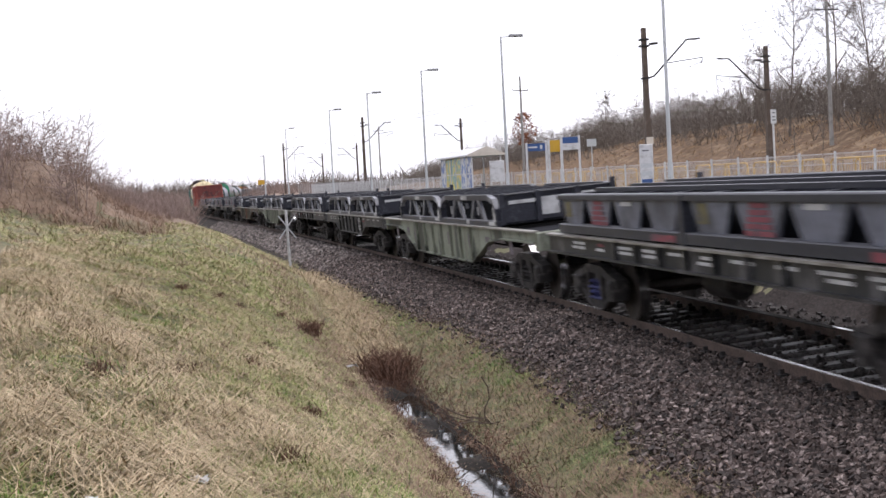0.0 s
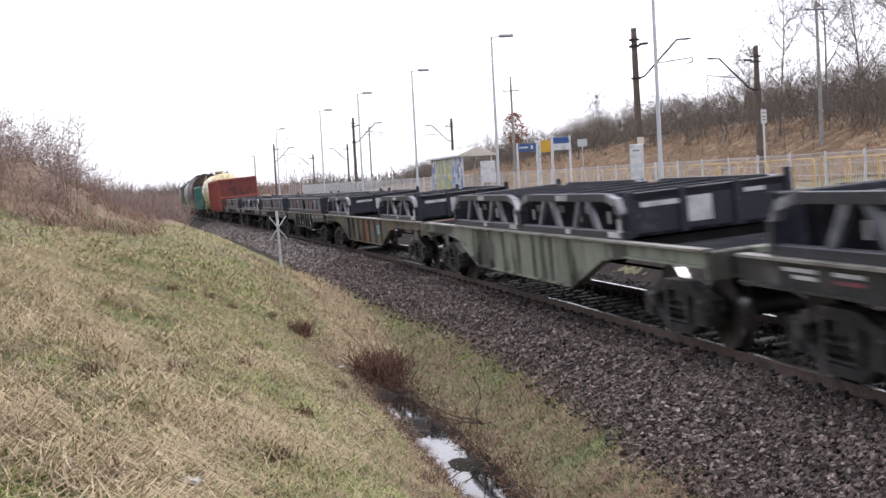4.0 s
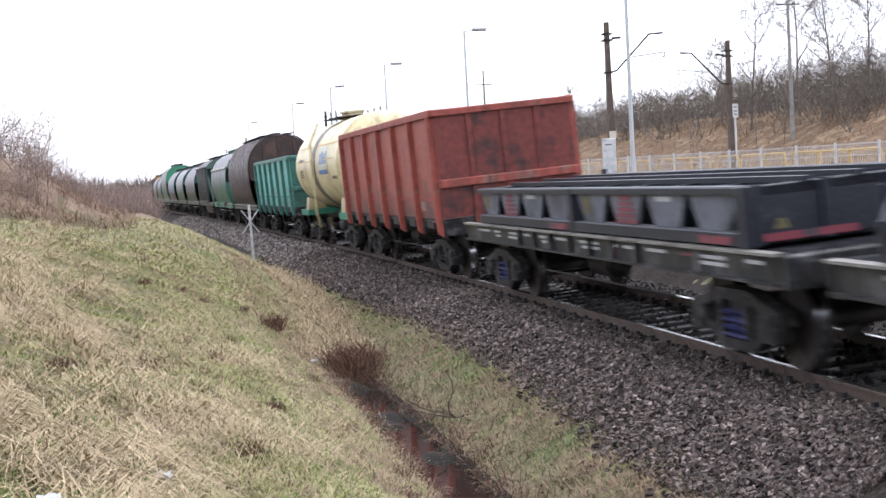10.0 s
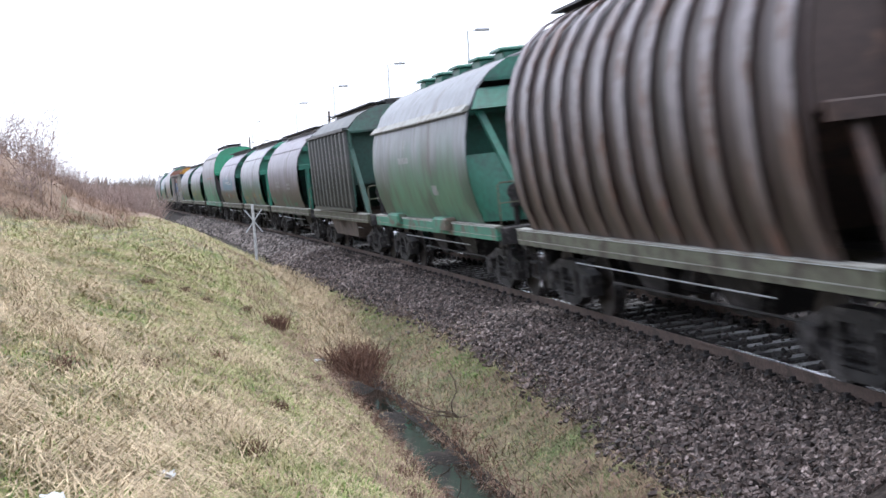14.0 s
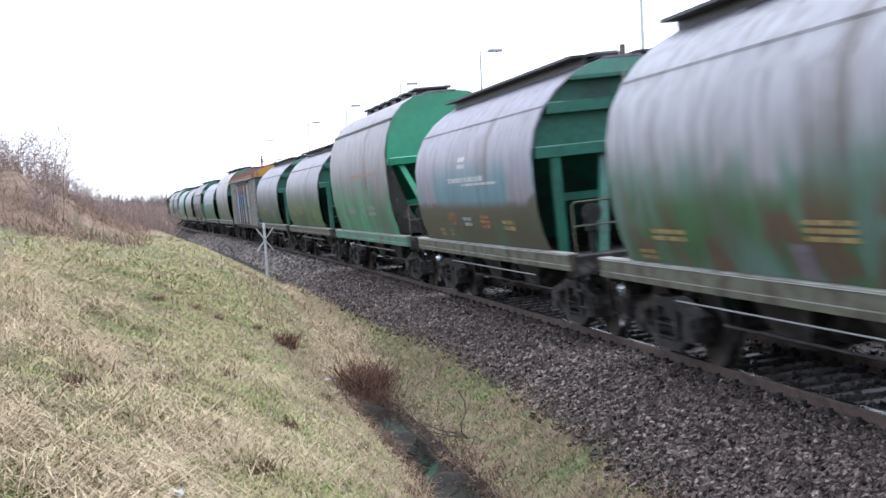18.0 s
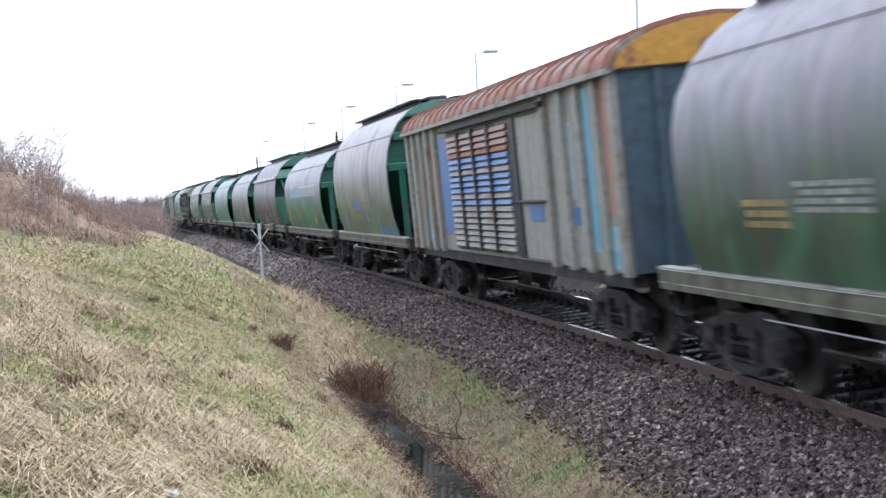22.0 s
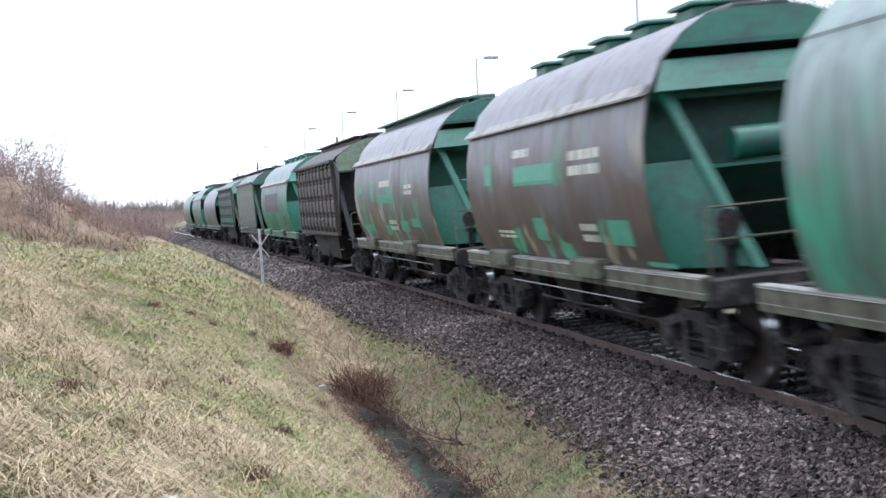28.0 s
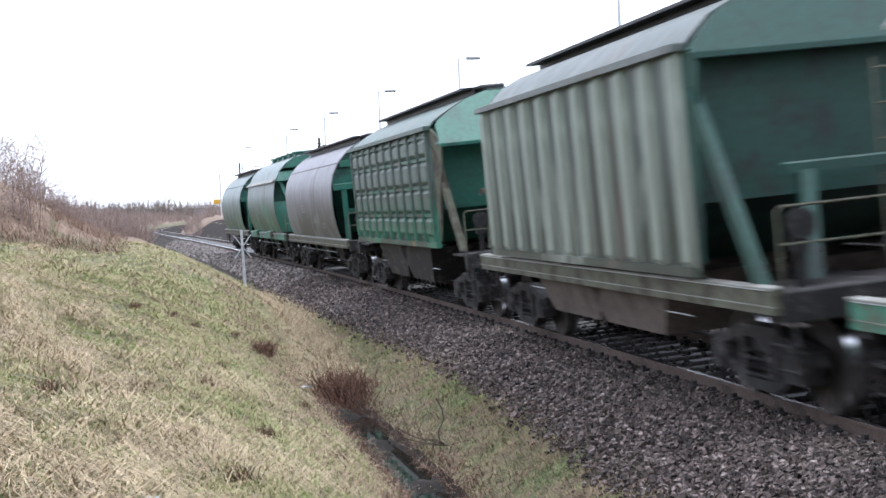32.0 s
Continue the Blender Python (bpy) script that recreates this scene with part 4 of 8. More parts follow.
BARS = [(0.1, 0.55, 0.4, 0.62), (0.68, 0.8, 0.25, 0.75)]
board_sign(0.2514, 66, EYE + 0.0208 * 66, EYE + 0.0262 * 66, 0.95, SIGNBLUE, "blue platform sign with white lettering", (WHITEPAINT, BARS))
board_sign(0.2770, 66, EYE + 0.0205 * 66, EYE + 0.0300 * 66, 0.85, WHITEPAINT, "white station sign with a blue upper half", (SIGNBLUE, [(0.02, 0.98, 0.5, 0.98)]))
board_sign(0.2653, 67, EYE + 0.0195 * 67, EYE + 0.0280 * 67, 0.6, SIGNYELLOW, "yellow timetable board on two posts", None)
t = thing("timetable_board", pose(0.3343 * 52, 52, level(52), 0, 0, -15), "tall white timetable board with grey printed bars", "sign")
part("board", Build().bevel_box(-0.26, 0.26, -0.05, 0.05, 0.25, 1.95, 0.02).mesh("board", WHITEPAINT), t)
for z in (0.45, 0.75, 1.05):
    part("lettering_bar", Build().box(-0.2, 0.2, -0.06, -0.053, z, z + 0.16).mesh("lettering_bar", SIGNBLUE if z < 0.6 else LAMPGREY), t)
part("lettering_bar", Build().box(-0.16, 0.1, -0.06, -0.053, 1.68, 1.73).mesh("lettering_bar", DARKTEXT), t)
for x in (-0.2, 0.2):
    part("leg", Build().box(x - 0.03, x + 0.03, -0.03, 0.03, 0, 0.3).mesh("leg", LAMPGREY), t)
t = thing("notice_case", pose(0.2215 * 78, 78, level(78), 0, 0, -12), "white notice case on two legs beside the shelter", "sign")
part("case", Build().bevel_box(-0.42, 0.42, -0.06, 0.06, 0.7, 1.9, 0.02).mesh("case", WHITEPAINT), t)
for x in (-0.35, 0.35):
    part("leg", Build().box(x - 0.03, x + 0.03, -0.03, 0.03, 0, 0.75).mesh("leg", WHITEPAINT), t)
t = thing("marker_post", pose(0.4347 * 50, 50, level(50)), "thin white post with a small black-barred marker board", "sign")
part("post", Build().rod((0, 0, 0), (0, 0, 2.9), 0.04, 8).mesh("post", WHITEPAINT), t)
part("board", Build().box(-0.11, 0.11, -0.06, -0.04, 2.45, 2.98).mesh("board", WHITEPAINT), t)
for z in (2.56, 2.68, 2.83):
    part("bar", Build().box(-0.06, 0.06, -0.066, -0.061, z, z + 0.045).mesh("bar", DARKTEXT), t)
t = thing("small_sign", pose(0.293 * 110, 110, 2.6), "small blue-grey sign on a post before the embankment", "sign")
part("post", Build().rod((0, 0, 0), (0, 0, 2.6), 0.04, 6).mesh("post", LAMPGREY), t)
part("board", Build().box(-0.4, 0.4, -0.05, -0.03, 2.0, 2.6).mesh("board", LAMPGREY), t)


# ---- catenary masts and wires ----
def mast(ratio, slope, y, side, tilt=0.0, arm=True):
    x, top = ratio * y, EYE + slope * y
    h = top - 1.0
    t = thing("catenary_mast", pose(x, y, 1.0), "weathered brown catenary mast with insulated bracket arms", "mast", "catenary masts")
    part("pole", Build().loft([[(a * k, c * k, z) for a, c in ((-0.16, -0.2), (0.16, -0.2), (0.16, 0.2), (-0.16, 0.2))] for k, z in ((1.1, -0.6), (0.7, h))]).mesh("pole", MASTBROWN), t)
    for w, z in ((0.26, h - 1.0), (0.24, h - 0.65), (0.22, h - 2.8)):
        part("collar", Build().box(-w, w, -w, w, z - 0.05, z + 0.05).mesh("collar", BOGIE), t)
    if arm:
        s = side
        part("arm", Build().path([(0.1 * s, 0, h - 2.8), (0.5 * s, 0, h - 2.7), (2.5 * s, 0, h - 0.72), (3.3 * s, 0, h - 0.68)], 0.055, 6).mesh("arm", BOGIE), t)
        part("steady_arm", Build().rod((1.2 * s, 0, h - 2.0), (3.4 * s, 0, h - 1.75), 0.03, 5).rod((3.4 * s, 0, h - 1.75), (3.35 * s, 0, h - 2.05), 0.03, 5).rod((3.35 * s, 0, h - 2.0), (2.5 * s, 0, h - 2.3), 0.02, 5).mesh("steady_arm", BOGIE), t)
        part("insulator", Build().rod((0.3 * s, 0, h - 0.9), (0.8 * s, 0, h - 0.86), 0.07, 8).mesh("insulator", BOGIE), t)
    return Vector((x, y, 1.0 + h))


def wires(a, b, drop, count=1, name="overhead_wire"):
    bb = Build()
    pts = [a.lerp(b, k / 8) - Vector((0, 0, drop * (1 - (k / 4 - 1) ** 2))) for k in range(9)]
    bb.path(pts, 0.012, 3)
    tagged(new(name, bb.mesh(name, WIRE)), "thin overhead line wire", "wire", "overhead wires")


m1 = mast(0.3365, 0.107, 76, 1)
m2 = mast(0.431, 0.0905, 86, -1)
m3 = mast(0.1253, 0.0507, 160, 1)
m4 = mast(0.0684, 0.0349, 233, 1)
m5 = mast(0.1963, 0.0468, 174, -1)
m6 = mast(0.1202, 0.0325, 250, -1)
m7 = mast(0.0955, 0.0265, 307, -1)
m0, m8 = Vector((32.0, 8.0, 10.0)), Vector((47.0, 6.0, 10.0))
for a, b, s in ((m1, m3, 1), (m3, m4, 1), (m2, m5, -1), (m5, m6, -1), (m6, m7, -1), (m0, m1, 1), (m8, m2, -1)):
    for dx, dz, drop in ((3.0 * s, -0.75, 0.5), (3.2 * s, -2.0, 0.05), (0.5 * s, -0.9, 0.4)):
        wires(a + Vector((dx, 0, dz)), b + Vector((dx, 0, dz)), drop)


def utility_pole(ratio, y, zb, zt, arm, mat):
    t = thing("utility_pole", pose(ratio * y, y, zb), "pale concrete utility pole with a crossarm", "utility pole", "utility poles")
    part("pole", Build().rod((0, 0, -0.5), (0, 0, zt - zb), 0.17, 8, 0.10).mesh("pole", mat, True), t)
    part("crossarm", Build().box(-0.9, 0.9, -0.04, 0.04, arm - zb - 0.05, arm - zb + 0.05).mesh("crossarm", BOGIE), t)
    for x in (-0.85, 0.85):
        part("insulator", Build().rod((x, 0, arm - zb), (x, 0, arm - zb + 0.22), 0.05, 8).mesh("insulator", LAMPGREY), t)
    return Vector((ratio * y, y, arm))


p1 = utility_pole(0.481, 95, 4.0, 13.8, 13.2, CONCRETE)
p2 = utility_pole(0.2416, 156, 3.3, 13.9, 12.3, CONCRETE)
p3 = utility_pole(0.1365, 250, 3.3, 13.2, 12.3, CONCRETE)
for x in (-0.85, 0.85):
    wires(p1 + Vector((x, 0, 0.2)), p2 + Vector((x, 0, 0.2)), 0.8)
    wires(p2 + Vector((x, 0, 0.2)), p3 + Vector((x, 0, 0.2)), 0.8)

# ---- by the track: crossing marker, signal, litter, reeds ----
t = thing("crossed_marker", pose(3.7, 53.9, -0.75, 0, 0, 10), "white post with white crossed boards beside the track", "sign")
part("post", Build().rod((0, 0, 0), (-0.06, 0, 2.25), 0.055, 8).mesh("post", WHITEPAINT), t)
for s in (-1, 1):
    for z in (2.15, 1.5):
        b = Build()
        d = Vector((0.36, 0, 0.48 * s)).normalized()
        n = Vector((-d.z, 0, d.x)) * 0.022
        c = Vector((-0.05, -0.07 - 0.02 * s, 1.62))
        a, e = c - d * 0.54, c + d * 0.54
        b.add([p + q for q in (Vector((0, 0, 0)), Vector((0, 0.015, 0))) for p in (a - n, e - n, e + n, a + n)], [(3, 2, 1, 0), (4, 5, 6, 7), (0, 1, 5, 4), (1, 2, 6, 5), (2, 3, 7, 6), (3, 0, 4, 7)])
        if z > 2:
            part("board", b.mesh("board", LAMPGREY), t, "narrow whitewashed board")
t = thing("signal_mast", pose(11.7, 215, 0.9), "distant railway signal on a tall thin mast", "signal")
part("mast", Build().rod((0, 0, 0), (0, 0, 7.1), 0.11, 6).mesh("mast", LAMPGREY), t)
part("head", Build().bevel_box(-1.1, -0.1, -0.15, 0.15, 2.7, 3.4, 0.05).mesh("head", SIGNYELLOW), t, "yellow-grey equipment box on the mast")
part("lamp_arm", Build().box(-0.6, 0.0, -0.05, 0.05, 6.95, 7.05).mesh("lamp_arm", LAMPGREY), t)


def litter(x, y, z, s, seed, label):
    r = np.random.default_rng(seed)
    b = Build()
    pts = [(math.cos(a) * s * r.uniform(0.5, 1), math.sin(a) * s * r.uniform(0.4, 0.9), r.uniform(0, s * 0.5)) for a in np.linspace(0, 6.28, 9)[:-1]]
    b.add(pts + [(p[0] * 0.9, p[1] * 0.9, p[2] + 0.02) for p in pts] + [(0, 0, s * 0.45), (0, 0, s * 0.4)],
          [(i, (i + 1) % 8, 16) for i in range(8)] + [((i + 1) % 8 + 8, i + 8, 17) for i in range(8)])
    ob = new("litter", b.mesh("litter", LITTER))
    ob.matrix_basis = pose(x, y, z)
    return tagged(ob, label, "litter", "litter in the grass")


for ratio, slope, y, s, k, lab in (((float(rail_x(24.5)) - 3.88) / 24.5, -0.1122, 24.5, 0.17, 1, "crumpled pale blue plastic in the grass"), (0.2536, -0.2318, 12.6, 0.09, 2, "white scrap of plastic on the verge"),
                                   (-0.0803, -0.2029, 7.2, 0.10, 3, "small white scrap of paper in the grass"), (-0.0044, -0.1931, 8.2, 0.07, 4, "pale scrap of paper in the straw")):
    o = ratio * y - float(rail_x(y))
    litter(ratio * y, y, float(ground_z(o, y)) + 0.03, s, k, lab)


def weed(x_ratio, y, off, n, h0, h1, sx, sy, mat, name, label, seed):
    """A clump of dead bent stalks."""
    r = np.random.default_rng(seed)
    b = Build()
    for _ in range(n):
        a, h = r.uniform(0, 6.28), r.uniform(h0, h1)
        p = Vector((r.normal(0, sx), r.normal(0, sy), 0))
        g = 0.5 if h1 > 0.5 else 0.4
        q = p + Vector((math.cos(a) * g * h, math.sin(a) * g * h, h * 0.65))
        e = q + Vector((r.normal(0, 0.2) * h, r.normal(0, 0.2) * h, h * r.uniform(-0.1, 0.45)))
        w = 0.006 if h1 > 0.35 else 0.003
        stick(b, p, q, w, w)
        stick(b, q, e, w, w * 0.3)
    x = x_ratio * y if off is None else float(rail_x(y)) + off
    ob = new(name, b.mesh(name, mat))
    ob.matrix_basis = pose(x, y, float(ground_z(x - float(rail_x(y)), y)) - 0.02)
    return tagged(ob, label, "plant")


weed(0, 24.4, -3.25, 620, 0.15, 0.62, 0.2, 0.55, RUSTLEAF, "reed_clump", "dead reddish-brown dock and reed clump in the ditch", 77)["kind"] = "stuff"
weed(0.0795, 27.5, None, 160, 0.15, 0.4, 0.12, 0.2, RUSTLEAF, "weed_clump", "small dark dead weed clump on the bank", 78)["kind"] = "stuff"
weed(0, 23.2, -3.3, 300, 0.08, 0.3, 0.14, 0.4, RUSTLEAF, "reed_clump", "low dark dead sedge in the muddy ditch", 79)["kind"] = "stuff"
b = Build()
r = np.random.default_rng(80)
for _ in range(1800):
    q = 10 + 15 * r.random()
    k = r.random()
    o = -3.62 - abs(r.normal(0, 0.12)) if k < 0.5 else -3.12 + abs(r.normal(0, 0.16))
    a, h = r.uniform(0, 6.28), r.uniform(0.06, 0.2)
    p = Vector((float(rail_x(q)) + o, q, float(ground_z(o, q)) - 0.02))
    m = p + Vector((math.cos(a) * 0.35 * h, math.sin(a) * 0.35 * h, h * 0.7))
    stick(b, p, m, 0.004, 0.004)
    stick(b, m, m + Vector((math.cos(a) * 0.5 * h, math.sin(a) * 0.5 * h, -0.1 * h)), 0.004, 0.002)
tagged(new("ditch_weeds", b.mesh("ditch_weeds", RUSTLEAF)), "dead brown stalks along the ditch edges", "weeds", "", "stuff")
br = thing("fallen_branch", pose(float(rail_x(18)) - 2.75, 18, -1.0), "thin fallen bare branch lying over the ditch", "branch")
for k in range(7):
    r = np.random.default_rng(300 + k)
    pts = [Vector((0, 0, 0))]
    d = Vector((r.normal(0, 1), r.normal(0, 0.6), 0.35)).normalized()
    for _ in range(5):
        d = (d + Vector((r.normal(0, 0.3), r.normal(0, 0.3), r.normal(0, 0.12)))).normalized()
        pts.append(pts[-1] + d * 0.16)
    part("twig", Build().path(pts, 0.008, 4).mesh("twig", MASTBROWN), br)
for k in range(16):
    r = np.random.default_rng(400 + k)
    q = r.uniform(10, 34)
    o = r.uniform(-7.5, -3.9)
    weed((float(rail_x(q)) + o) / q, q, None, 90, 0.05, 0.16, 0.07, 0.12, RUSTLEAF, "dead_weed", "small dark dead weed in the grass", 500 + k)["kind"] = "stuff"
p = thing("mast_plate", pose(0.3365 * 76, 75.72, 4.0), "small pale yellow plate on the catenary mast", "sign")
part("plate", Build().bevel_box(-0.2, 0.2, -0.02, 0.02, -0.2, 0.2, 0.01).mesh("plate", BEIGE), p)

# ---- rolling stock: shared pieces ----
cache = {}
WHEELSETS = []


def kept(key, make):
    if key not in cache:
        cache[key] = make()
    return cache[key]


# Near-black and matt, so the inside of the load frames stays dark.
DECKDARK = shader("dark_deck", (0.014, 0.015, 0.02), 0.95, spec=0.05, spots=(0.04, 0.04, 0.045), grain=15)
SPRINGBLUE = shader("blue_spring", (0.05, 0.06, 0.22), 0.7, spots=(0.06, 0.06, 0.1), grain=20, vary=0.4)
CHUTEBROWN = shader("brown_chute", (0.15, 0.115, 0.095), 0.8, spots=(0.08, 0.055, 0.045), spot_scale=1.5, grain=12, vary=0.4)
# Truss bars paler than the chords: their lit look is in the colour.
FRAMEGREY = shader("lit_frame_grey", (0.13, 0.14, 0.17), 0.5, spots=(0.36, 0.375, 0.41), spot_scale=2.2, spot_at=(0.5, 0.62), grain=14, vary=0.3)
PANELBLUE = shader("dusty_blue_grey", (0.18, 0.195, 0.25), 0.5, spots=(0.06, 0.065, 0.085), spot_scale=1.6, spot_at=(0.45, 0.62), grain=14, vary=0.3)
# Pale flange colour carries the highlight along the flat wagons' top edge.
LITEDGE = shader("lit_edge", (0.33, 0.32, 0.29), 0.5, spots=(0.14, 0.12, 0.10), spot_scale=1.6, spot_at=(0.5, 0.62), grain=20, vary=0.35)


def side_frame():
    """Cast side frame: bowed top, two sloping members down to the spring seat, axle boxes at both ends."""
    b = Build()
    arm = lambda pts, w: [b.prism([(a[0], a[1] - w), (c[0], c[1] - w), (c[0], c[1] + w), (a[0], a[1] + w)], -0.09, 0.09, "x") for a, c in zip(pts, pts[1:])]
    arm([(-1.2, 0.58), (-0.75, 0.66), (-0.4, 0.76), (0.4, 0.76), (0.75, 0.66), (1.2, 0.58)], 0.065)
    arm([(-0.95, 0.5), (-0.42, 0.22), (0.42, 0.22), (0.95, 0.5)], 0.055)
    for s in (-1, 1):
        b.box(-0.1, 0.1, s * 0.36 - 0.06, s * 0.36 + 0.06, 0.2, 0.76)
        b.bevel_box(-0.15, 0.13, s * 0.93 - 0.16, s * 0.93 + 0.16, 0.33, 0.63, 0.03)
        b.rod((-0.16, s * 0.93, 0.478), (0.16, s * 0.93, 0.478), 0.12, 10)
        b.bevel_box(-0.05, 0.05, s * 0.5 - 0.05, s * 0.5 + 0.05, 0.3, 0.62, 0.01)
    return b.mesh("side_frame", BOGIE)


def spring_nest(mat):
    b = Build()
    for s in (-0.22, 0, 0.22):
        pts = [(0.06 * math.cos(a * 1.4), s + 0.075 * math.sin(a * 1.4), 0.27 + 0.33 * a / 18) for a in range(19)]
        b.path(pts, 0.018, 3)
    return b.mesh("spring", mat)


def wheelset():
    b = Build()
    for s in (-1, 1):
        rings = []
        for x, r in ((0.80, 0.20), (0.815, 0.44), (0.83, 0.475), (0.69, 0.482), (0.69, 0.515), (0.665, 0.51), (0.675, 0.43), (0.72, 0.2)):
            rings.append([(s * x, r * math.cos(k * 0.2618), r * math.sin(k * 0.2618)) for k in range(24)])
        b.loft(rings)
    b.rod((-1.0, 0, 0), (1.0, 0, 0), 0.085, 10)
    return b.mesh("wheelset", WHEEL, True)


def tread_ring():
    b = Build()
    for s in (1,):
        b.loft([[(s * x, r * math.cos(k * 0.2618), r * math.sin(k * 0.2618)) for k in range(24)] for x, r in ((0.70, 0.484), (0.825, 0.477))], False)
    return b.mesh("tread", TREAD, True)


def add_bogies(car, base, spring=None):
    for s in (-base / 2, base / 2):
        bogie = part("bogie", kept("bolster", lambda: Build().bevel_box(-1.05, 1.05, -0.22, 0.22, 0.42, 0.72, 0.04).rod((0, 0, 0.7), (0, 0, 0.95), 0.2, 12).box(-0.98, 0.98, -0.04, 0.04, 0.24, 0.3).mesh("bogie", BOGIE)), car, "dark cast-steel two-axle bogie")
        bogie.location = (0, s, 0)
        for x in (-1.02, 1.02):
            p = part("side_frame", kept("side_frame", side_frame), bogie)
            p.location = (x, 0, 0)
            q = part("spring", kept(("spring", spring), lambda: spring_nest(spring or BOGIE)), bogie)
            q.location = (x * 1.06, 0, 0)
        for a in (-0.925, 0.925):
            w = part("wheelset", kept("wheelset", wheelset), bogie, "steel wheels with worn bright treads")
            w.matrix_parent_inverse = Matrix.Translation((0, a, 0.478))
            WHEELSETS.append(w)
            for turn in (0, 180):
                w2 = part("tread", kept("tread", tread_ring), bogie)
                w2.matrix_basis = pose(0, a, 0.478, 0, 0, turn)


def add_couplers(car, half):
    for s in (-1, 1):
        c = part("coupler", kept("coupler", lambda: Build().bevel_box(-0.12, 0.12, -0.75, 0.0, 0.92, 1.16, 0.03).bevel_box(-0.22, 0.2, 0.0, 0.28, 0.86, 1.2, 0.05).bevel_box(0.06, 0.24, 0.2, 0.42, 0.9, 1.16, 0.03).mesh("coupler", BOGIE)), car)
        c.matrix_basis = pose(0, s * (half - 0.3), 0, 0, 0, 0 if s > 0 else 180)
        h = part("brake_hose", kept("hose", lambda: Build().path([(0.35, -0.1, 0.95), (0.38, 0.05, 0.7), (0.3, 0.2, 0.6), (0.15, 0.3, 0.72)], 0.03, 5).mesh("brake_hose", BLACK)), car)
        h.matrix_basis = pose(0, s * (half - 0.35), 0, 0, 0, 0 if s > 0 else 180)


def add_brake_gear(car):
    part("brake_cylinder", kept("brake_cyl", lambda: Build().rod((0.3, -0.9, 0.75), (0.3, -0.2, 0.75), 0.18, 12).rod((0.3, -0.2, 0.75), (0.3, 1.2, 0.72), 0.025, 5).mesh("brake_cylinder", BOGIE)), car)
    part("air_tank", kept("air_tank", lambda: Build().rod((-0.5, 0.4, 0.72), (-0.5, 1.3, 0.72), 0.2, 12).mesh("air_tank", BOGIE, True)), car)
    part("brake_rod", kept("brake_rod", lambda: Build().rod((-0.9, -3.0, 0.55), (-0.9, 3.0, 0.55), 0.02, 5).rod((0.1, -3.6, 0.62), (0.1, 3.6, 0.62), 0.025, 5).mesh("brake_rod", BOGIE)), car)


def handrail(car, half, mat):
    """Corner ladders and guard rails at the two ends."""
    for s in (-1, 1):
        b = Build()
        for x in (-1.4, -1.0):
            b.rod((x, 0, 0.5), (x, 0, 1.25), 0.016, 5)
        for z in (0.55, 0.85, 1.15):
            b.rod((-1.4, 0, z), (-1.0, 0, z), 0.012, 5)
        m = pose(0, s * (half - 0.72), 0, 0, 0, 0 if s > 0 else 180)
        part("ladder", b.mesh("ladder", BOGIE), car).matrix_basis = m
        part("guard_rail", kept(("guard", mat.name), lambda: Build().path([(0.2, 0, 1.25), (0.2, 0, 2.0), (0.25, 0, 2.05), (1.35, 0, 2.05), (1.4, 0, 2.0), (1.4, 0, 1.25)], 0.016, 5).rod((0.2, 0, 1.7), (1.4, 0, 1.7), 0.012, 5).mesh("guard_rail", mat)), car).matrix_basis = m


# ---- hopper wagons ----
ROUND = [(1.44, 1.32), (1.54, 1.7), (1.60, 2.1), (1.63, 2.6), (1.62, 3.05), (1.55, 3.45), (1.42, 3.80), (1.20, 4.12), (0.92, 4.36), (0.6, 4.5), (0.3, 4.55)]
HATCH = [(1.40, 1.34), (1.52, 1.7), (1.60, 2.1), (1.63, 2.5), (1.60, 2.9), (1.52, 3.3), (1.50, 3.40), (1.42, 3.50), (1.28, 3.78), (1.0, 4.05), (0.68, 4.24), (0.32, 4.32)]
TALLER = [(1.44, 1.32), (1.55, 1.8), (1.62, 2.3), (1.64, 2.9), (1.62, 3.4), (1.52, 3.85), (1.34, 4.25), (1.04, 4.56), (0.7, 4.74), (0.35, 4.80)]
LOWER = [(1.44, 1.32), (1.54, 1.62), (1.60, 2.0), (1.62, 2.4), (1.61, 2.84), (1.52, 3.2), (1.34, 3.52), (1.10, 3.78), (0.84, 3.97), (0.55, 4.11), (0.3, 4.18)]
FLAT = [(1.50, 1.36), (1.56, 1.4), (1.56, 2.3), (1.56, 3.0), (1.56, 3.68), (1.45, 3.80), (1.22, 4.02), (0.9, 4.18), (0.5, 4.28), (0.25, 4.30)]
GRIDDED = [(1.50, 1.42), (1.56, 1.46), (1.56, 2.3), (1.56, 3.0), (1.56, 3.72), (1.48, 3.82), (1.15, 4.02), (0.8, 4.2), (0.4, 4.32), (0.25, 4.34)]


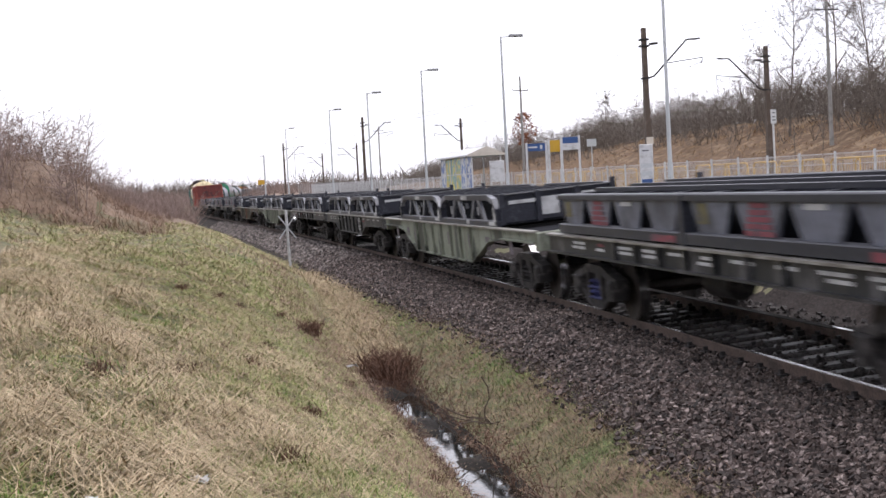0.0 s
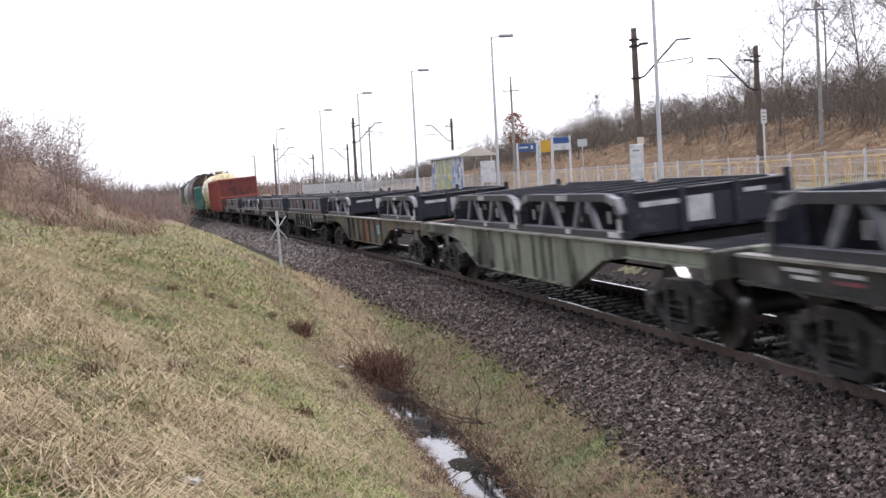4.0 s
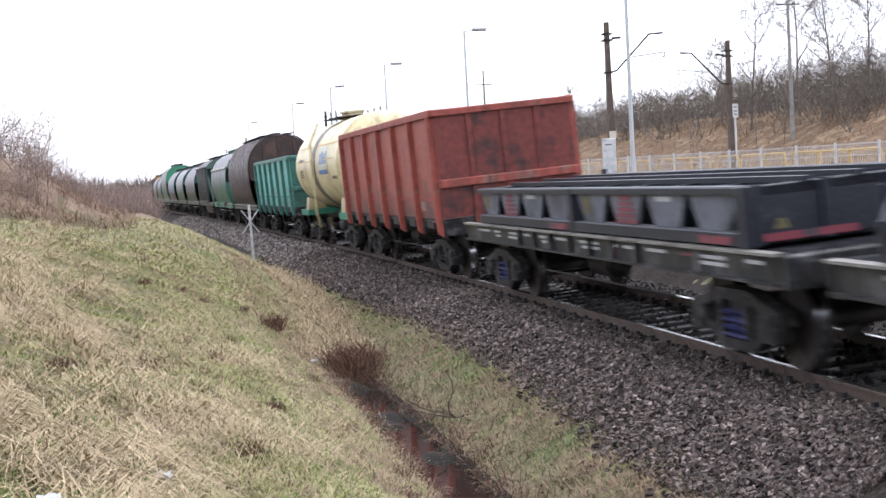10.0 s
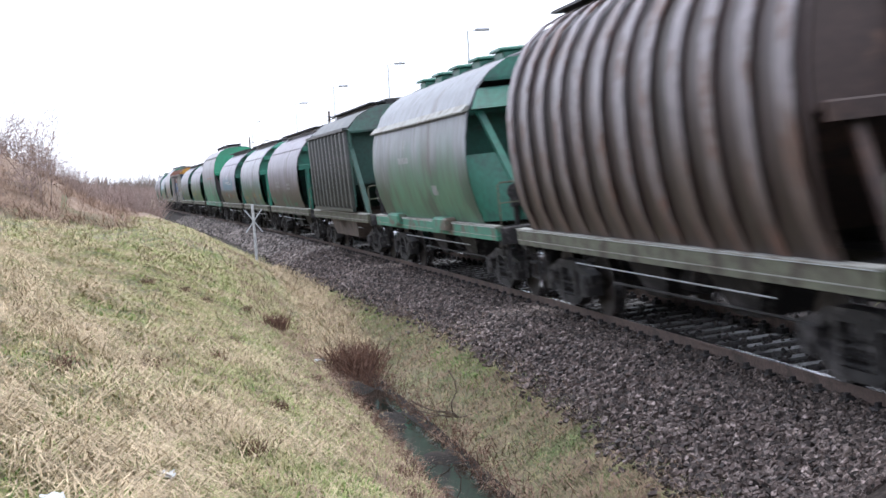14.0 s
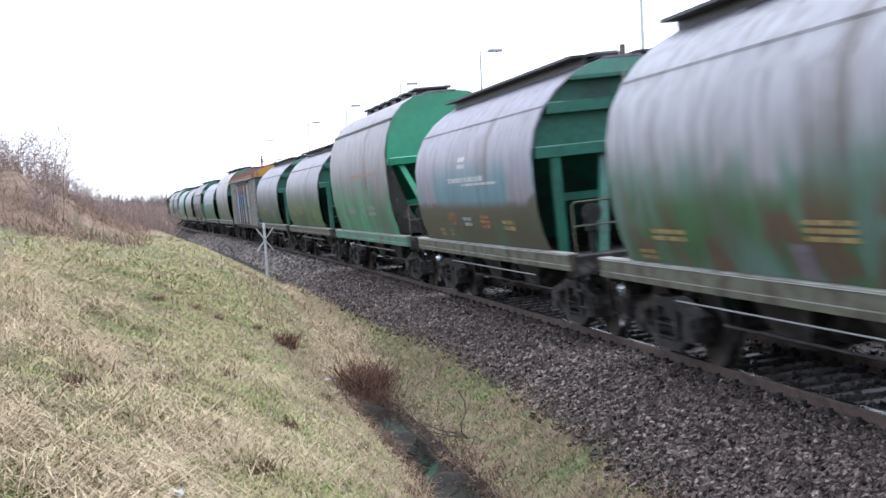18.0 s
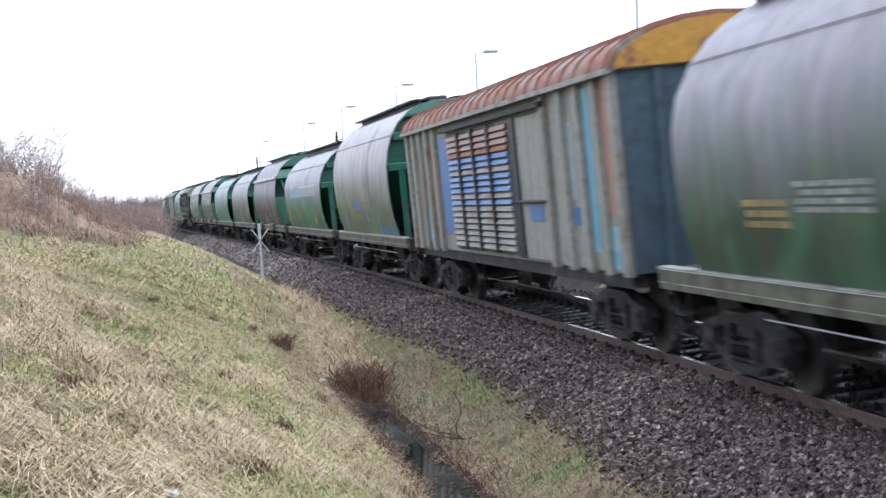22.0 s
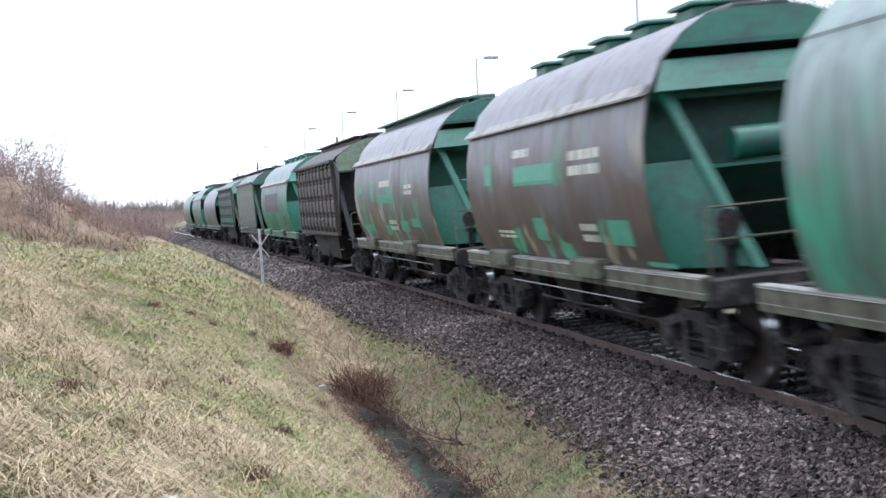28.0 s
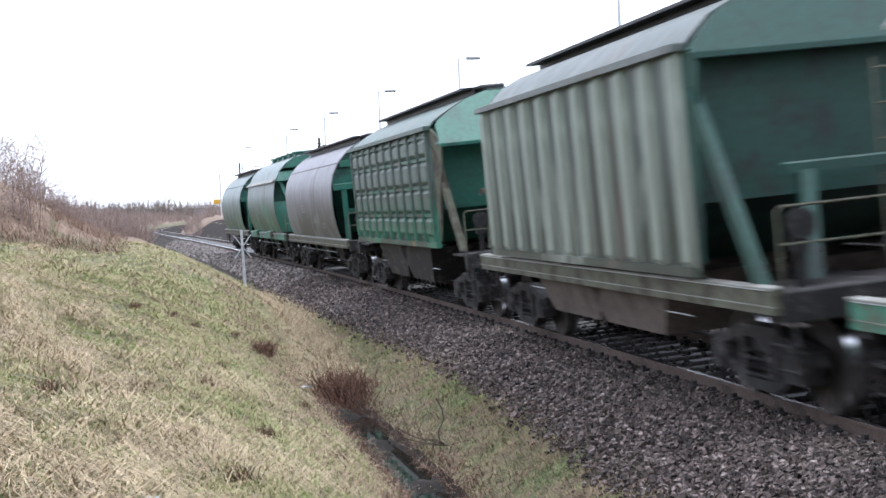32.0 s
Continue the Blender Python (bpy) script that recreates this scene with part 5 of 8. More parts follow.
def shell(half_outline, y0, y1, thick=0.03, flare=0.0, steps=10, ripple=0):
    """A curved body plate over a half outline and its mirror image; ripple presses upright flutes into it."""
    outline = [(-x, z) for x, z in half_outline] + [(x, z) for x, z in reversed(half_outline)]
    b = Build()
    n = len(outline)
    count = ripple * 4 if ripple else steps
    rings = []
    for k in range(count + 1):
        y = y0 + (y1 - y0) * k / count
        d = 0.05 * math.cos(k / 4 * 6.2832) if ripple else 0.0
        rings.append([((x + math.copysign(d * min(1, (4.3 - z) / 0.8) if z < 4.3 else 0, x)), y, z) for x, z in outline])
    v = [p for r in rings for p in r]
    f = [(k * n + i, k * n + i + 1, (k + 1) * n + i + 1, (k + 1) * n + i) for k in range(count) for i in range(n - 1)]
    b.add(v, f)
    w = [(x * 0.985 if abs(x) > 0.4 else x, y, z - 0.03) for x, y, z in v]
    b.add(w, [q[::-1] for q in f])
    m = len(v)
    for k in (0, count):
        b.f += [(k * n + i, k * n + i + 1, m + k * n + i + 1, m + k * n + i) for i in range(n - 1)]
    return b


def end_cap(half_outline, y, s, floor, top=9.0):
    """The end bulkhead: filled outline between two heights, set in from the plate's edge."""
    pts = [(x * 0.97, z - 0.02) for x, z in half_outline if floor <= z <= top]
    x_low = float(np.interp(floor, [q[1] for q in half_outline], [q[0] for q in half_outline])) * 0.97
    ring = [(-x_low, floor)] + [(-x, z) for x, z in pts] + [(x, z) for x, z in reversed(pts)] + [(x_low, floor)]
    return Build().loft([[(x, y, z) for x, z in ring], [(x, y + s * 0.05, z) for x, z in ring]])


def hood(half_outline, bl, s, floor, out, lip=0.06):
    """Sloping upper end sheet: flush with the roof's edge at the ridge, standing out at its foot."""
    zs, xs = [q[1] for q in half_outline], [q[0] for q in half_outline]
    top = zs[-1]
    levels = [floor] + [z for z in zs if z > floor + 0.02]
    left = [(-float(np.interp(z, zs, xs)) * 0.985, s * (bl - 0.01 + out * (top - z) / (top - floor)), z) for z in levels]
    ring = left + [(-x, y, z) for x, y, z in reversed(left)]
    b = Build().loft([ring, [(x * 0.98, y - s * 0.05, z - 0.02) for x, y, z in ring]])
    w = -left[0][0]
    y0 = left[0][1]
    b.box(-w, w, min(y0, y0 - s * 0.08), max(y0, y0 - s * 0.08), floor - lip, floor)
    for x in (-w, w):
        b.add([(x, s * (bl - 0.03), floor), (x, y0, floor), (x * float(np.interp(floor + 0.55 * (top - floor), zs, xs)) / w, s * (bl + out * 0.4), floor + 0.55 * (top - floor))], [(0, 1, 2)])
    return b


def sloped(s, y0, z0, y1, z1, w0, w1):
    b = Build()
    b.add([(-w0, s * y0, z0), (w0, s * y0, z0), (w1, s * y1, z1), (-w1, s * y1, z1), (-w0, s * (y0 - 0.06), z0), (w0, s * (y0 - 0.06), z0), (w1, s * (y1 - 0.06), z1), (-w1, s * (y1 - 0.06), z1)],
          [(0, 1, 2, 3), (7, 6, 5, 4), (0, 4, 5, 1), (2, 6, 7, 3), (1, 5, 6, 2), (0, 3, 7, 4)])
    return b


def beam(p, q, w, d):
    """A flat bar between two points, w wide along x and d deep along y."""
    return Build().loft([[(a[0] + i * w, a[1] + j * d, a[2]) for i, j in ((-0.5, -0.5), (0.5, -0.5), (0.5, 0.5), (-0.5, 0.5))] for a in (p, q)])


def end_ladder(car, x0, x1, y, z0, z1, mat):
    part("ladder_rail", Build().rod((x0, y, z0), (x0, y, z1), 0.018, 5).mesh("ladder_rail", mat), car)
    part("ladder_rail", Build().rod((x1, y, z0), (x1, y, z1), 0.018, 5).mesh("ladder_rail", mat), car)
    rung = Build().rod((x0, 0, 0), (x1, 0, 0), 0.014, 5).mesh("rung", mat)
    for z in np.arange(z0 + 0.2, z1, 0.36):
        part("rung", rung, car).location = (0, y, z)


def round_end(car, outline, bl, s, end, dome):
    """Open end of a barrel hopper: lit hood above, beams across a recessed wall, posts and struts over the slope sheet."""
    k = (outline[-1][1] - 1.32) / 2.86
    za, zb, zc = 1.32 + 2.62 * k, 1.32 + 2.17 * k, 1.32 + 1.52 * k
    width = lambda z: float(np.interp(z, [q[1] for q in outline], [q[0] for q in outline]))
    if dome:
        zb = zc
        part("end_hood", hood(outline, bl, s, zc, 0.22).mesh("end_hood", end, True), car, "smooth bright green domed end")
    else:
        part("end_hood", hood(outline, bl, s, za, 0.10).mesh("end_hood", end, True), car, "green arched top of the end")
        part("end_plate", end_cap(outline, s * (bl - 0.24), s, zc, za + 0.1).mesh("end_plate", end), car, "recessed dark green end wall")
        w = width(zb) * 0.95
        part("end_beam", Build().bevel_box(-w, w, min(s * (bl - 0.2), s * (bl + 0.01)), max(s * (bl - 0.2), s * (bl + 0.01)), zb - 0.09, zb + 0.09, 0.02).mesh("end_beam", end), car)
    w = width(zc) * 0.955
    out = 0.3 if dome else 0.05
    part("end_beam", Build().bevel_box(-w, w, min(s * (bl - 0.25), s * (bl + out)), max(s * (bl - 0.25), s * (bl + out)), zc - 0.1, zc + 0.08, 0.02).mesh("end_beam", end), car)
    part("slope_sheet", sloped(s, bl - 0.2, zc - 0.05, bl - 2.5, 1.4, w, 1.1).mesh("slope_sheet", end), car)
    for x in (-1.22, 1.22):
        if dome:
            part("strut", beam((x * 1.05, s * (bl + 0.12), zc - 0.06), (x * 0.5, s * (bl + 1.0), 1.28), 0.14, 0.12).mesh("strut", end), car)
            part("end_wing", Build().loft([[(x * (a + i), s * (bl + d + j), z) for a, d, i, j in ((a0, -0.02, 0, 0), (a1, d1, 0, 0), (a1, d1, -0.02, -0.03), (a0, -0.02, -0.02, -0.03))] for z, a0, a1, d1 in ((zc - 0.1, 1.3, 1.22, 0.08), (2.0, 1.3, 1.0, 0.35), (1.34, 1.15, 0.75, 0.6))]).mesh("end_wing", BOGIE), car)
            continue
        part("end_post", Build().bevel_box(x - 0.08, x + 0.08, min(s * (bl - 0.12), s * (bl + 0.02)), max(s * (bl - 0.12), s * (bl + 0.02)), 1.25, zc - 0.08, 0.02).mesh("end_post", end), car)
    for x in (-0.3, 0.3) if not dome else ():
        part("strut", beam((x * 1.4, s * (bl - 0.1), zc - 0.06), (x * 2.6, s * (bl + 0.55), 1.26), 0.14, 0.12).mesh("strut", end), car)
    part("end_brace", Build().box(-1.2, 1.2, s * (bl - 0.3) - 0.04, s * (bl - 0.3) + 0.04, 2.05, 2.17).mesh("end_brace", end), car)
    end_ladder(car, 0.12 * -s - 0.17, 0.12 * -s + 0.17, s * (bl + (0.45 if dome else 0.12)), 1.3, zc - 0.15 if dome else za, PALE_EDGE)
    if dome:
        part("end_tank", Build().rod((-0.6, s * (bl + 0.05), zc - 0.35), (0.6, s * (bl + 0.05), zc - 0.35), 0.17, 14).mesh("end_tank", end, True), car)


def hatch_end(car, outline, bl, s, end, with_tank):
    """End of a hatch-roofed hopper: stepped hood, a recess under it, and lower wings closing in behind two diagonals."""
    part("end_hood", hood(outline, bl, s, 3.92, 0.06).mesh("end_hood", end, True), car, "green upper end sheet")
    part("end_plate", end_cap(outline, s * (bl - 0.16), s, 3.3, 4.0).mesh("end_plate", end), car)
    w = 1.46
    b = Build().loft([[(-1.26, s * (bl + 0.02), 3.74), (1.26, s * (bl + 0.02), 3.74), (1.26, s * (bl - 0.05), 3.74), (-1.26, s * (bl - 0.05), 3.74)],
                      [(-w, s * (bl + 0.26), 3.38), (w, s * (bl + 0.26), 3.38), (w, s * (bl + 0.19), 3.36), (-w, s * (bl + 0.19), 3.36)]])
    part("hood_skirt", b.mesh("hood_skirt", end), car, "bright green sloping skirt under the roof end")
    part("end_wall", Build().box(-1.5, 1.5, min(s * (bl - 0.95), s * (bl - 0.9)), max(s * (bl - 0.95), s * (bl - 0.9)), 2.5, 3.4).mesh("end_wall", end), car)
    part("slope_sheet", sloped(s, bl - 0.9, 2.55, bl - 2.4, 1.4, 1.5, 1.1).mesh("slope_sheet", end), car)
    zs, xs = [q[1] for q in outline], [q[0] for q in outline]
    for x in (-1, 1):
        top, foot = Vector((x * 1.28, s * (bl + 0.02), 3.36)), Vector((x * 0.74, s * (bl + 1.0), 1.34))
        part("strut", beam(top, foot, 0.13, 0.12).mesh("strut", end), car)
        rows = []
        for z in np.linspace(1.36, 2.58, 6):
            k = (3.36 - z) / 2.02
            inner, ow = top.lerp(foot, k), float(np.interp(z, zs, xs)) - 0.01
            outer = Vector((x * ow, s * (bl - 0.01), z))
            mid = outer.lerp(inner, 0.5) + Vector((x * 0.10 * k, s * 0.10 * k, 0))
            rows.append([outer, mid, inner + Vector((0, -s * 0.04, 0))])
        v = [q for r in rows for q in r]
        n = len(v)
        g = Build().add(v + [q - Vector((x * 0.03, s * 0.03, 0)) for q in v], [(3 * i + j, 3 * i + j + 1, 3 * i + j + 4, 3 * i + j + 3) for i in range(5) for j in range(2)] + [(n + 3 * i + j + 3, n + 3 * i + j + 4, n + 3 * i + j + 1, n + 3 * i + j) for i in range(5) for j in range(2)] + [(n - 3, n - 2, 2 * n - 2, 2 * n - 3), (n - 2, n - 1, 2 * n - 1, 2 * n - 2)])
        part("end_wing", g.mesh("end_wing", end, True), car)
    if with_tank:
        part("end_tank", Build().rod((-0.62, s * (bl + 0.25), 2.72), (0.62, s * (bl + 0.25), 2.72), 0.19, 16).mesh("end_tank", end, True), car, "green air tank across the end")
        part("tank_shelf", Build().box(-1.0, 1.0, s * (bl + 0.25) - 0.16, s * (bl + 0.25) + 0.16, 2.46, 2.5).mesh("tank_shelf", end), car)
    else:
        part("end_beam", Build().bevel_box(-1.0, 1.0, s * (bl + 0.3) - 0.05, s * (bl + 0.3) + 0.05, 2.42, 2.68, 0.02).mesh("end_beam", end), car)
        end_ladder(car, 0.05, 0.4, s * (bl + 0.4), 1.3, 3.3, SILL)


def boxy_end(car, outline, bl, s, end, style, brace):
    """End of an angular hopper: sloping hood, a deep flat wall, corner braces and two leaning posts."""
    out = 0.8 if style == "grid" else 0.3
    foot = 3.36 if style == "grid" else 3.62
    part("end_hood", hood(outline, bl, s, foot, out).mesh("end_hood", end), car, "sloping end hood with flaking paint")
    part("end_wall", Build().box(-1.5, 1.5, min(s * (bl - 0.2), s * (bl - 0.15)), max(s * (bl - 0.2), s * (bl - 0.15)), 2.1, 3.7).mesh("end_wall", end), car)
    part("slope_sheet", sloped(s, bl - 0.16, 2.15, bl - 1.8, 1.4, 1.5, 1.1).mesh("slope_sheet", end), car)
    for x in (-1, 1):
        part("corner_brace", beam((x * 1.5, s * (bl + 0.02), 3.3), (x * 1.34, s * (bl + 1.0), 1.3), 0.12, 0.2).mesh("corner_brace", brace), car)
        part("end_post", beam((x * 0.55, s * (bl + 0.5), 2.35), (x * 0.75, s * (bl + 0.9), 1.3), 0.16, 0.1).mesh("end_post", brace), car)
        g = Build().loft([[(x * 1.555, s * (bl - 0.02), 3.7), (x * 1.50, s * (bl + out * 0.9), foot + 0.02), (x * 1.55, s * (bl + 0.05), 1.5)], [(x * 1.515, s * (bl - 0.02), 3.7), (x * 1.46, s * (bl + out * 0.9), foot + 0.02), (x * 1.51, s * (bl + 0.05), 1.5)]])
        part("corner_plate", g.mesh("corner_plate", end if style == "rib" else brace), car)
    part("end_beam", Build().bevel_box(-0.8, 0.8, s * (bl + 0.5) - 0.05, s * (bl + 0.5) + 0.05, 2.32, 2.44, 0.02).mesh("end_beam", brace), car)
    end_ladder(car, 0.3, 0.65, s * (bl + 0.45), 1.3, 3.4, SILL)


def hopper(label, half, style, side, end, sill, walk_mat, extras=()):
    """Covered hopper. half: half the length over couplers."""
    car = thing("hopper_wagon", pose(0, 0, 0), label, "railway wagon", "goods train")
    bl = half - {"round": 1.95, "high": 1.8, "tall": 1.95, "hatch": 1.95, "flute": 1.5, "rib": 2.3, "grid": 2.25}[style]      # half length of the body
    outline = {"round": LOWER, "high": ROUND, "hatch": HATCH, "tall": TALLER, "flute": ROUND, "rib": FLAT, "grid": GRIDDED}[style]
    part("body", shell(outline, -bl, bl, ripple=0).mesh("body", side, True), car)
    for s in (-1, 1):
        if style in ("round", "high", "tall"):
            round_end(car, outline, bl, s, end, style == "tall")
        elif style == "hatch":
            hatch_end(car, outline, bl, s, end, "walk" not in extras)
        elif style == "flute":
            part("end_plate", end_cap(outline, s * (bl - 0.06), s, 2.6).mesh("end_plate", end), car, "rusty brown riveted end bulkhead")
            for x in (-0.75, 0.0, 0.75):
                part("end_rib", Build().box(x - 0.06, x + 0.06, min(s * (bl - 0.06), s * (bl + 0.06)), max(s * (bl - 0.06), s * (bl + 0.06)), 2.62, 4.3).mesh("end_rib", end), car)
            part("end_beam", Build().bevel_box(-1.5, 1.5, s * (bl + 0.02) - 0.08, s * (bl + 0.02) + 0.08, 2.5, 2.68, 0.02).mesh("end_beam", end), car)
            part("slope_sheet", sloped(s, bl - 0.1, 2.55, bl - 2.2, 1.4, 1.5, 1.1).mesh("slope_sheet", end), car)
            for x in (-1.2, 1.2):
                part("end_post", beam((x, s * (bl - 0.05), 2.5), (x * 0.9, s * (bl + 0.3), 1.3), 0.12, 0.1).mesh("end_post", end), car)
        else:
            boxy_end(car, outline, bl, s, end, style, extras[0] if extras else end)
    # frame
    for x in (-1.44, 1.44) if style != "grid" else ():
        part("sill", Build().bevel_box(x - 0.06, x + 0.06, -half + 0.75, half - 0.75, 1.06, 1.30, 0.012).mesh("sill", sill), car, "weathered side sill")
        # Pale flange and lip: the light along the sill's edge is painted on.
        part("sill_flange", Build().bevel_box(x - 0.075, x + 0.075, -half + 0.75, half - 0.75, 1.295, 1.318, 0.006).mesh("sill_flange", PALE_EDGE), car, "pale strip painted as the lit top edge of the sill")
        part("sill_lip", Build().box(x - 0.066, x + 0.066, -half + 0.75, half - 0.75, 1.13, 1.142).mesh("sill_lip", PALE_EDGE), car)
    part("centre_sill", Build().box(-0.3, 0.3, -half + 0.4, half - 0.4, 0.92, 1.2).mesh("centre_sill", BOGIE), car)
    part("side_pipe", kept("side_pipe", lambda: Build().rod((-1.3, -3.4, 0.86), (-1.3, 3.4, 0.86), 0.010, 6).mesh("side_pipe", LAMPGREY)), car, "thin pale pipe under the sill")
    for s in (-1, 1):
        part("headstock", Build().bevel_box(-1.42, 1.42, s * (half - 0.8) - 0.1, s * (half - 0.8) + 0.1, 0.98, 1.28, 0.02).mesh("headstock", BOGIE), car)
        part("end_deck", Build().box(-1.36, 1.36, s * (half - 1.5) - 0.65, s * (half - 1.5) + 0.65, 1.2, 1.24).mesh("end_deck", BOGIE), car)
        part("brake_stand", kept("brake_stand", lambda: Build().box(-0.04, 0.04, -0.04, 0.04, 1.2, 1.9).bevel_box(-0.09, 0.09, -0.07, 0.07, 1.6, 1.8, 0.03).rod((0, 0.06, 1.86), (0, 0.10, 1.86), 0.15, 14).mesh("brake_stand", BOGIE)), car, "dark hand brake stand").matrix_basis = pose(-1.0 if s < 0 else 0.9, s * (half - 1.15), 0, 0, 0, 0 if s > 0 else 180)
        for x in (-1.3, 1.3):
            part("step", kept("step", lambda: Build().path([(-0.2, 0, 1.05), (-0.2, 0, 0.5), (0.2, 0, 0.5), (0.2, 0, 1.05)], 0.025, 5).box(-0.2, 0.2, -0.06, 0.06, 0.74, 0.77).mesh("step", BOGIE)), car).matrix_basis = pose(x, s * (half - 0.95), 0, 0, 0, 90)
    # discharge hoppers under the frame
    for y in (-bl * 0.28, bl * 0.28):
        b = Build()
        b.loft([[(-1.05, y - 1.2, 1.4), (1.05, y - 1.2, 1.4), (1.05, y + 1.2, 1.4), (-1.05, y + 1.2, 1.4)], [(-0.8, y - 0.35, 0.45), (0.8, y - 0.35, 0.45), (0.8, y + 0.35, 0.45), (-0.8, y + 0.35, 0.45)]])
        if style in ("rib", "grid"):
            b.loft([[(-1.4, y - 1.75, 1.3), (1.4, y - 1.75, 1.3), (1.4, y + 1.75, 1.3), (-1.4, y + 1.75, 1.3)], [(-1.25, y - 1.1, 0.55), (1.25, y - 1.1, 0.55), (1.25, y + 1.1, 0.55), (-1.25, y + 1.1, 0.55)]])
        part("discharge_chute", b.mesh("discharge_chute", CHUTEBROWN if style == "rib" else BOGIE), car)
    top = outline[-1][1]
    # roof walk or hatches
    if style in ("round", "high", "flute", "rib", "grid") or "walk" in extras:
        part("roof_walk", sum_boxes([(-0.8, -0.28, -bl + 0.1, bl - 0.1, top + 0.04, top + 0.08), (0.28, 0.8, -bl + 0.1, bl - 0.1, top + 0.04, top + 0.08)]
             + [(x - 0.02, x + 0.02, -bl + 0.12, bl - 0.12, top - 0.12, top + 0.04) for x in (-0.56, 0.56)]).mesh("roof_walk", walk_mat), car, "dark slatted roof walkway")
        part("ridge", Build().box(-0.31, 0.31, -bl, bl, top - 0.03, top + 0.02).mesh("ridge", side), car)
        for y in np.linspace(-bl * 0.75, bl * 0.75, 4):
            part("roof_hatch", kept(("lid", walk_mat.name), lambda: Build().bevel_box(-0.26, 0.26, -0.5, 0.5, 0.0, 0.16, 0.03).mesh("roof_hatch", walk_mat)), car).location = (0, y, top)
    else:
        part("ridge", Build().box(-0.37, 0.37, -bl, bl, top - 0.03, top + 0.02).mesh("ridge", side), car)
        for y in np.linspace(-bl * 0.72, bl * 0.72, 5 if style == "hatch" else 6):
            hch = part("roof_hatch", kept(("hatch", walk_mat.name), lambda: Build().bevel_box(-0.42, 0.42, -0.36, 0.36, -0.05, 0.14, 0.03).bevel_box(-0.5, 0.5, -0.45, 0.45, 0.14, 0.2, 0.03).mesh("roof_hatch", walk_mat)), car)
            hch.location = (0, y, top)
    if style == "flute":
        raised = [(x + 0.07 * min(1.0, (z - 1.2) / 0.6), z + (0.05 if z > 4.1 else 0.0)) for x, z in ROUND]
        for k in range(12):
            y = -bl + 0.3 + (2 * bl - 0.6) * k / 11
            part("hoop", shell(raised, y - 0.17, y + 0.17, steps=1).mesh("hoop", extras[0], True), car)
    if style == "hatch":
        for s in (-1, 1):
            # Gutter in the pale edge colour, standing in for its highlight.
            part("gutter", Build().prism([(s * 1.47, 3.50), (s * 1.60, 3.38), (s * 1.60, 3.35), (s * 1.47, 3.38)], -bl - 0.02, bl + 0.02).mesh("gutter", PALE_EDGE), car, "rain gutter along the eaves, painted pale as its lit lip")
            for y in (-bl * 0.42, bl * 0.62):
                part("step_box", Build().bevel_box(s * 1.47 - 0.16, s * 1.47 + 0.16, y - 0.65, y + 0.65, 1.16, 1.40, 0.04).mesh("step_box", sill), car)
    if style == "tall":
        part("seam", sum_boxes([(s * 1.36 - 0.02, s * 1.36 + 0.02, -bl, bl, 4.18, 4.25) for s in (-1, 1)]).mesh("seam", BLACK), car)
    elif style in ("round", "high"):
        zq = outline[6][1]
        part("seam", sum_boxes([(s * outline[6][0] - 0.012, s * outline[6][0] + 0.012, -bl, bl, zq - 0.02, zq + 0.015) for s in (-1, 1)]).mesh("seam", side), car)
    if style in ("rib", "grid"):
        rib_w = 0.05 if style == "grid" else 0.16
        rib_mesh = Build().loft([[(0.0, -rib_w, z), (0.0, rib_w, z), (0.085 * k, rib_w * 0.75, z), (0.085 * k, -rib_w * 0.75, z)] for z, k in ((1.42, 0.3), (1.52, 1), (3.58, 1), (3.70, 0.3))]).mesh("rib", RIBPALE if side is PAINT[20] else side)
        count = 11
        z_rows = (1.52, 2.0, 2.56, 3.12, 3.56)
        pad_meshes = [Build().loft([[(0.0, -h, z0 + 0.04), (0.0, h, z0 + 0.04), (0.0, h, z1 - 0.04), (0.0, -h, z1 - 0.04)], [(0.07, -h * 0.7, z0 + 0.12), (0.07, h * 0.7, z0 + 0.12), (0.07, h * 0.7, z1 - 0.12), (0.07, -h * 0.7, z1 - 0.12)]]).mesh("panel", side)
                      for z0, z1 in zip(z_rows, z_rows[1:]) for h in ((2 * bl - 0.3) / (count - 1) / 2 - 0.09,)]
        for s in (-1, 1):
            for k in range(count):
                r = part("rib", rib_mesh, car)
                yk = -bl + 0.15 + (2 * bl - 0.3) * k / (count - 1)
                r.matrix_basis = pose(s * 1.56, yk, 0, 0, 0, 0 if s > 0 else 180)
                if style == "grid" and k < count - 1:
                    for me in pad_meshes:
                        part("panel", me, car).matrix_basis = pose(s * 1.56, yk + (bl - 0.15) / (count - 1), 0, 0, 0, 0 if s > 0 else 180)
            part("eave", Build().box(s * 1.62 - 0.07, s * 1.62 + 0.07, -bl - 0.1, bl + 0.1, 3.66, 3.74).mesh("eave", side), car)
            part("lower_rail", Build().box(s * 1.58 - 0.05, s * 1.58 + 0.05, -bl, bl, 1.36, 1.46).mesh("lower_rail", side), car)
            if style == "grid":
                for z in z_rows[1:]:
                    part("band", Build().box(s * 1.575 - 0.03, s * 1.575 + 0.03, -bl + 0.1, bl - 0.1, z - 0.03, z + 0.03).mesh("band", side), car)
    for x in (-1.5, 1.5) if style != "grid" else ():
        # Thin bright bar added as the highlight on the sill's top edge.
        part("sill_edge", Build().box(x - 0.012, x + 0.012, -half + 0.8, half - 0.8, 1.285, 1.302).mesh("sill_edge", LAMPGREY), car, "bright line painted as the highlight on the sill edge")
    handrail(car, half, SILL)
    add_bogies(car, 2 * half - 4.2)
    add_couplers(car, half)
    add_brake_gear(car)
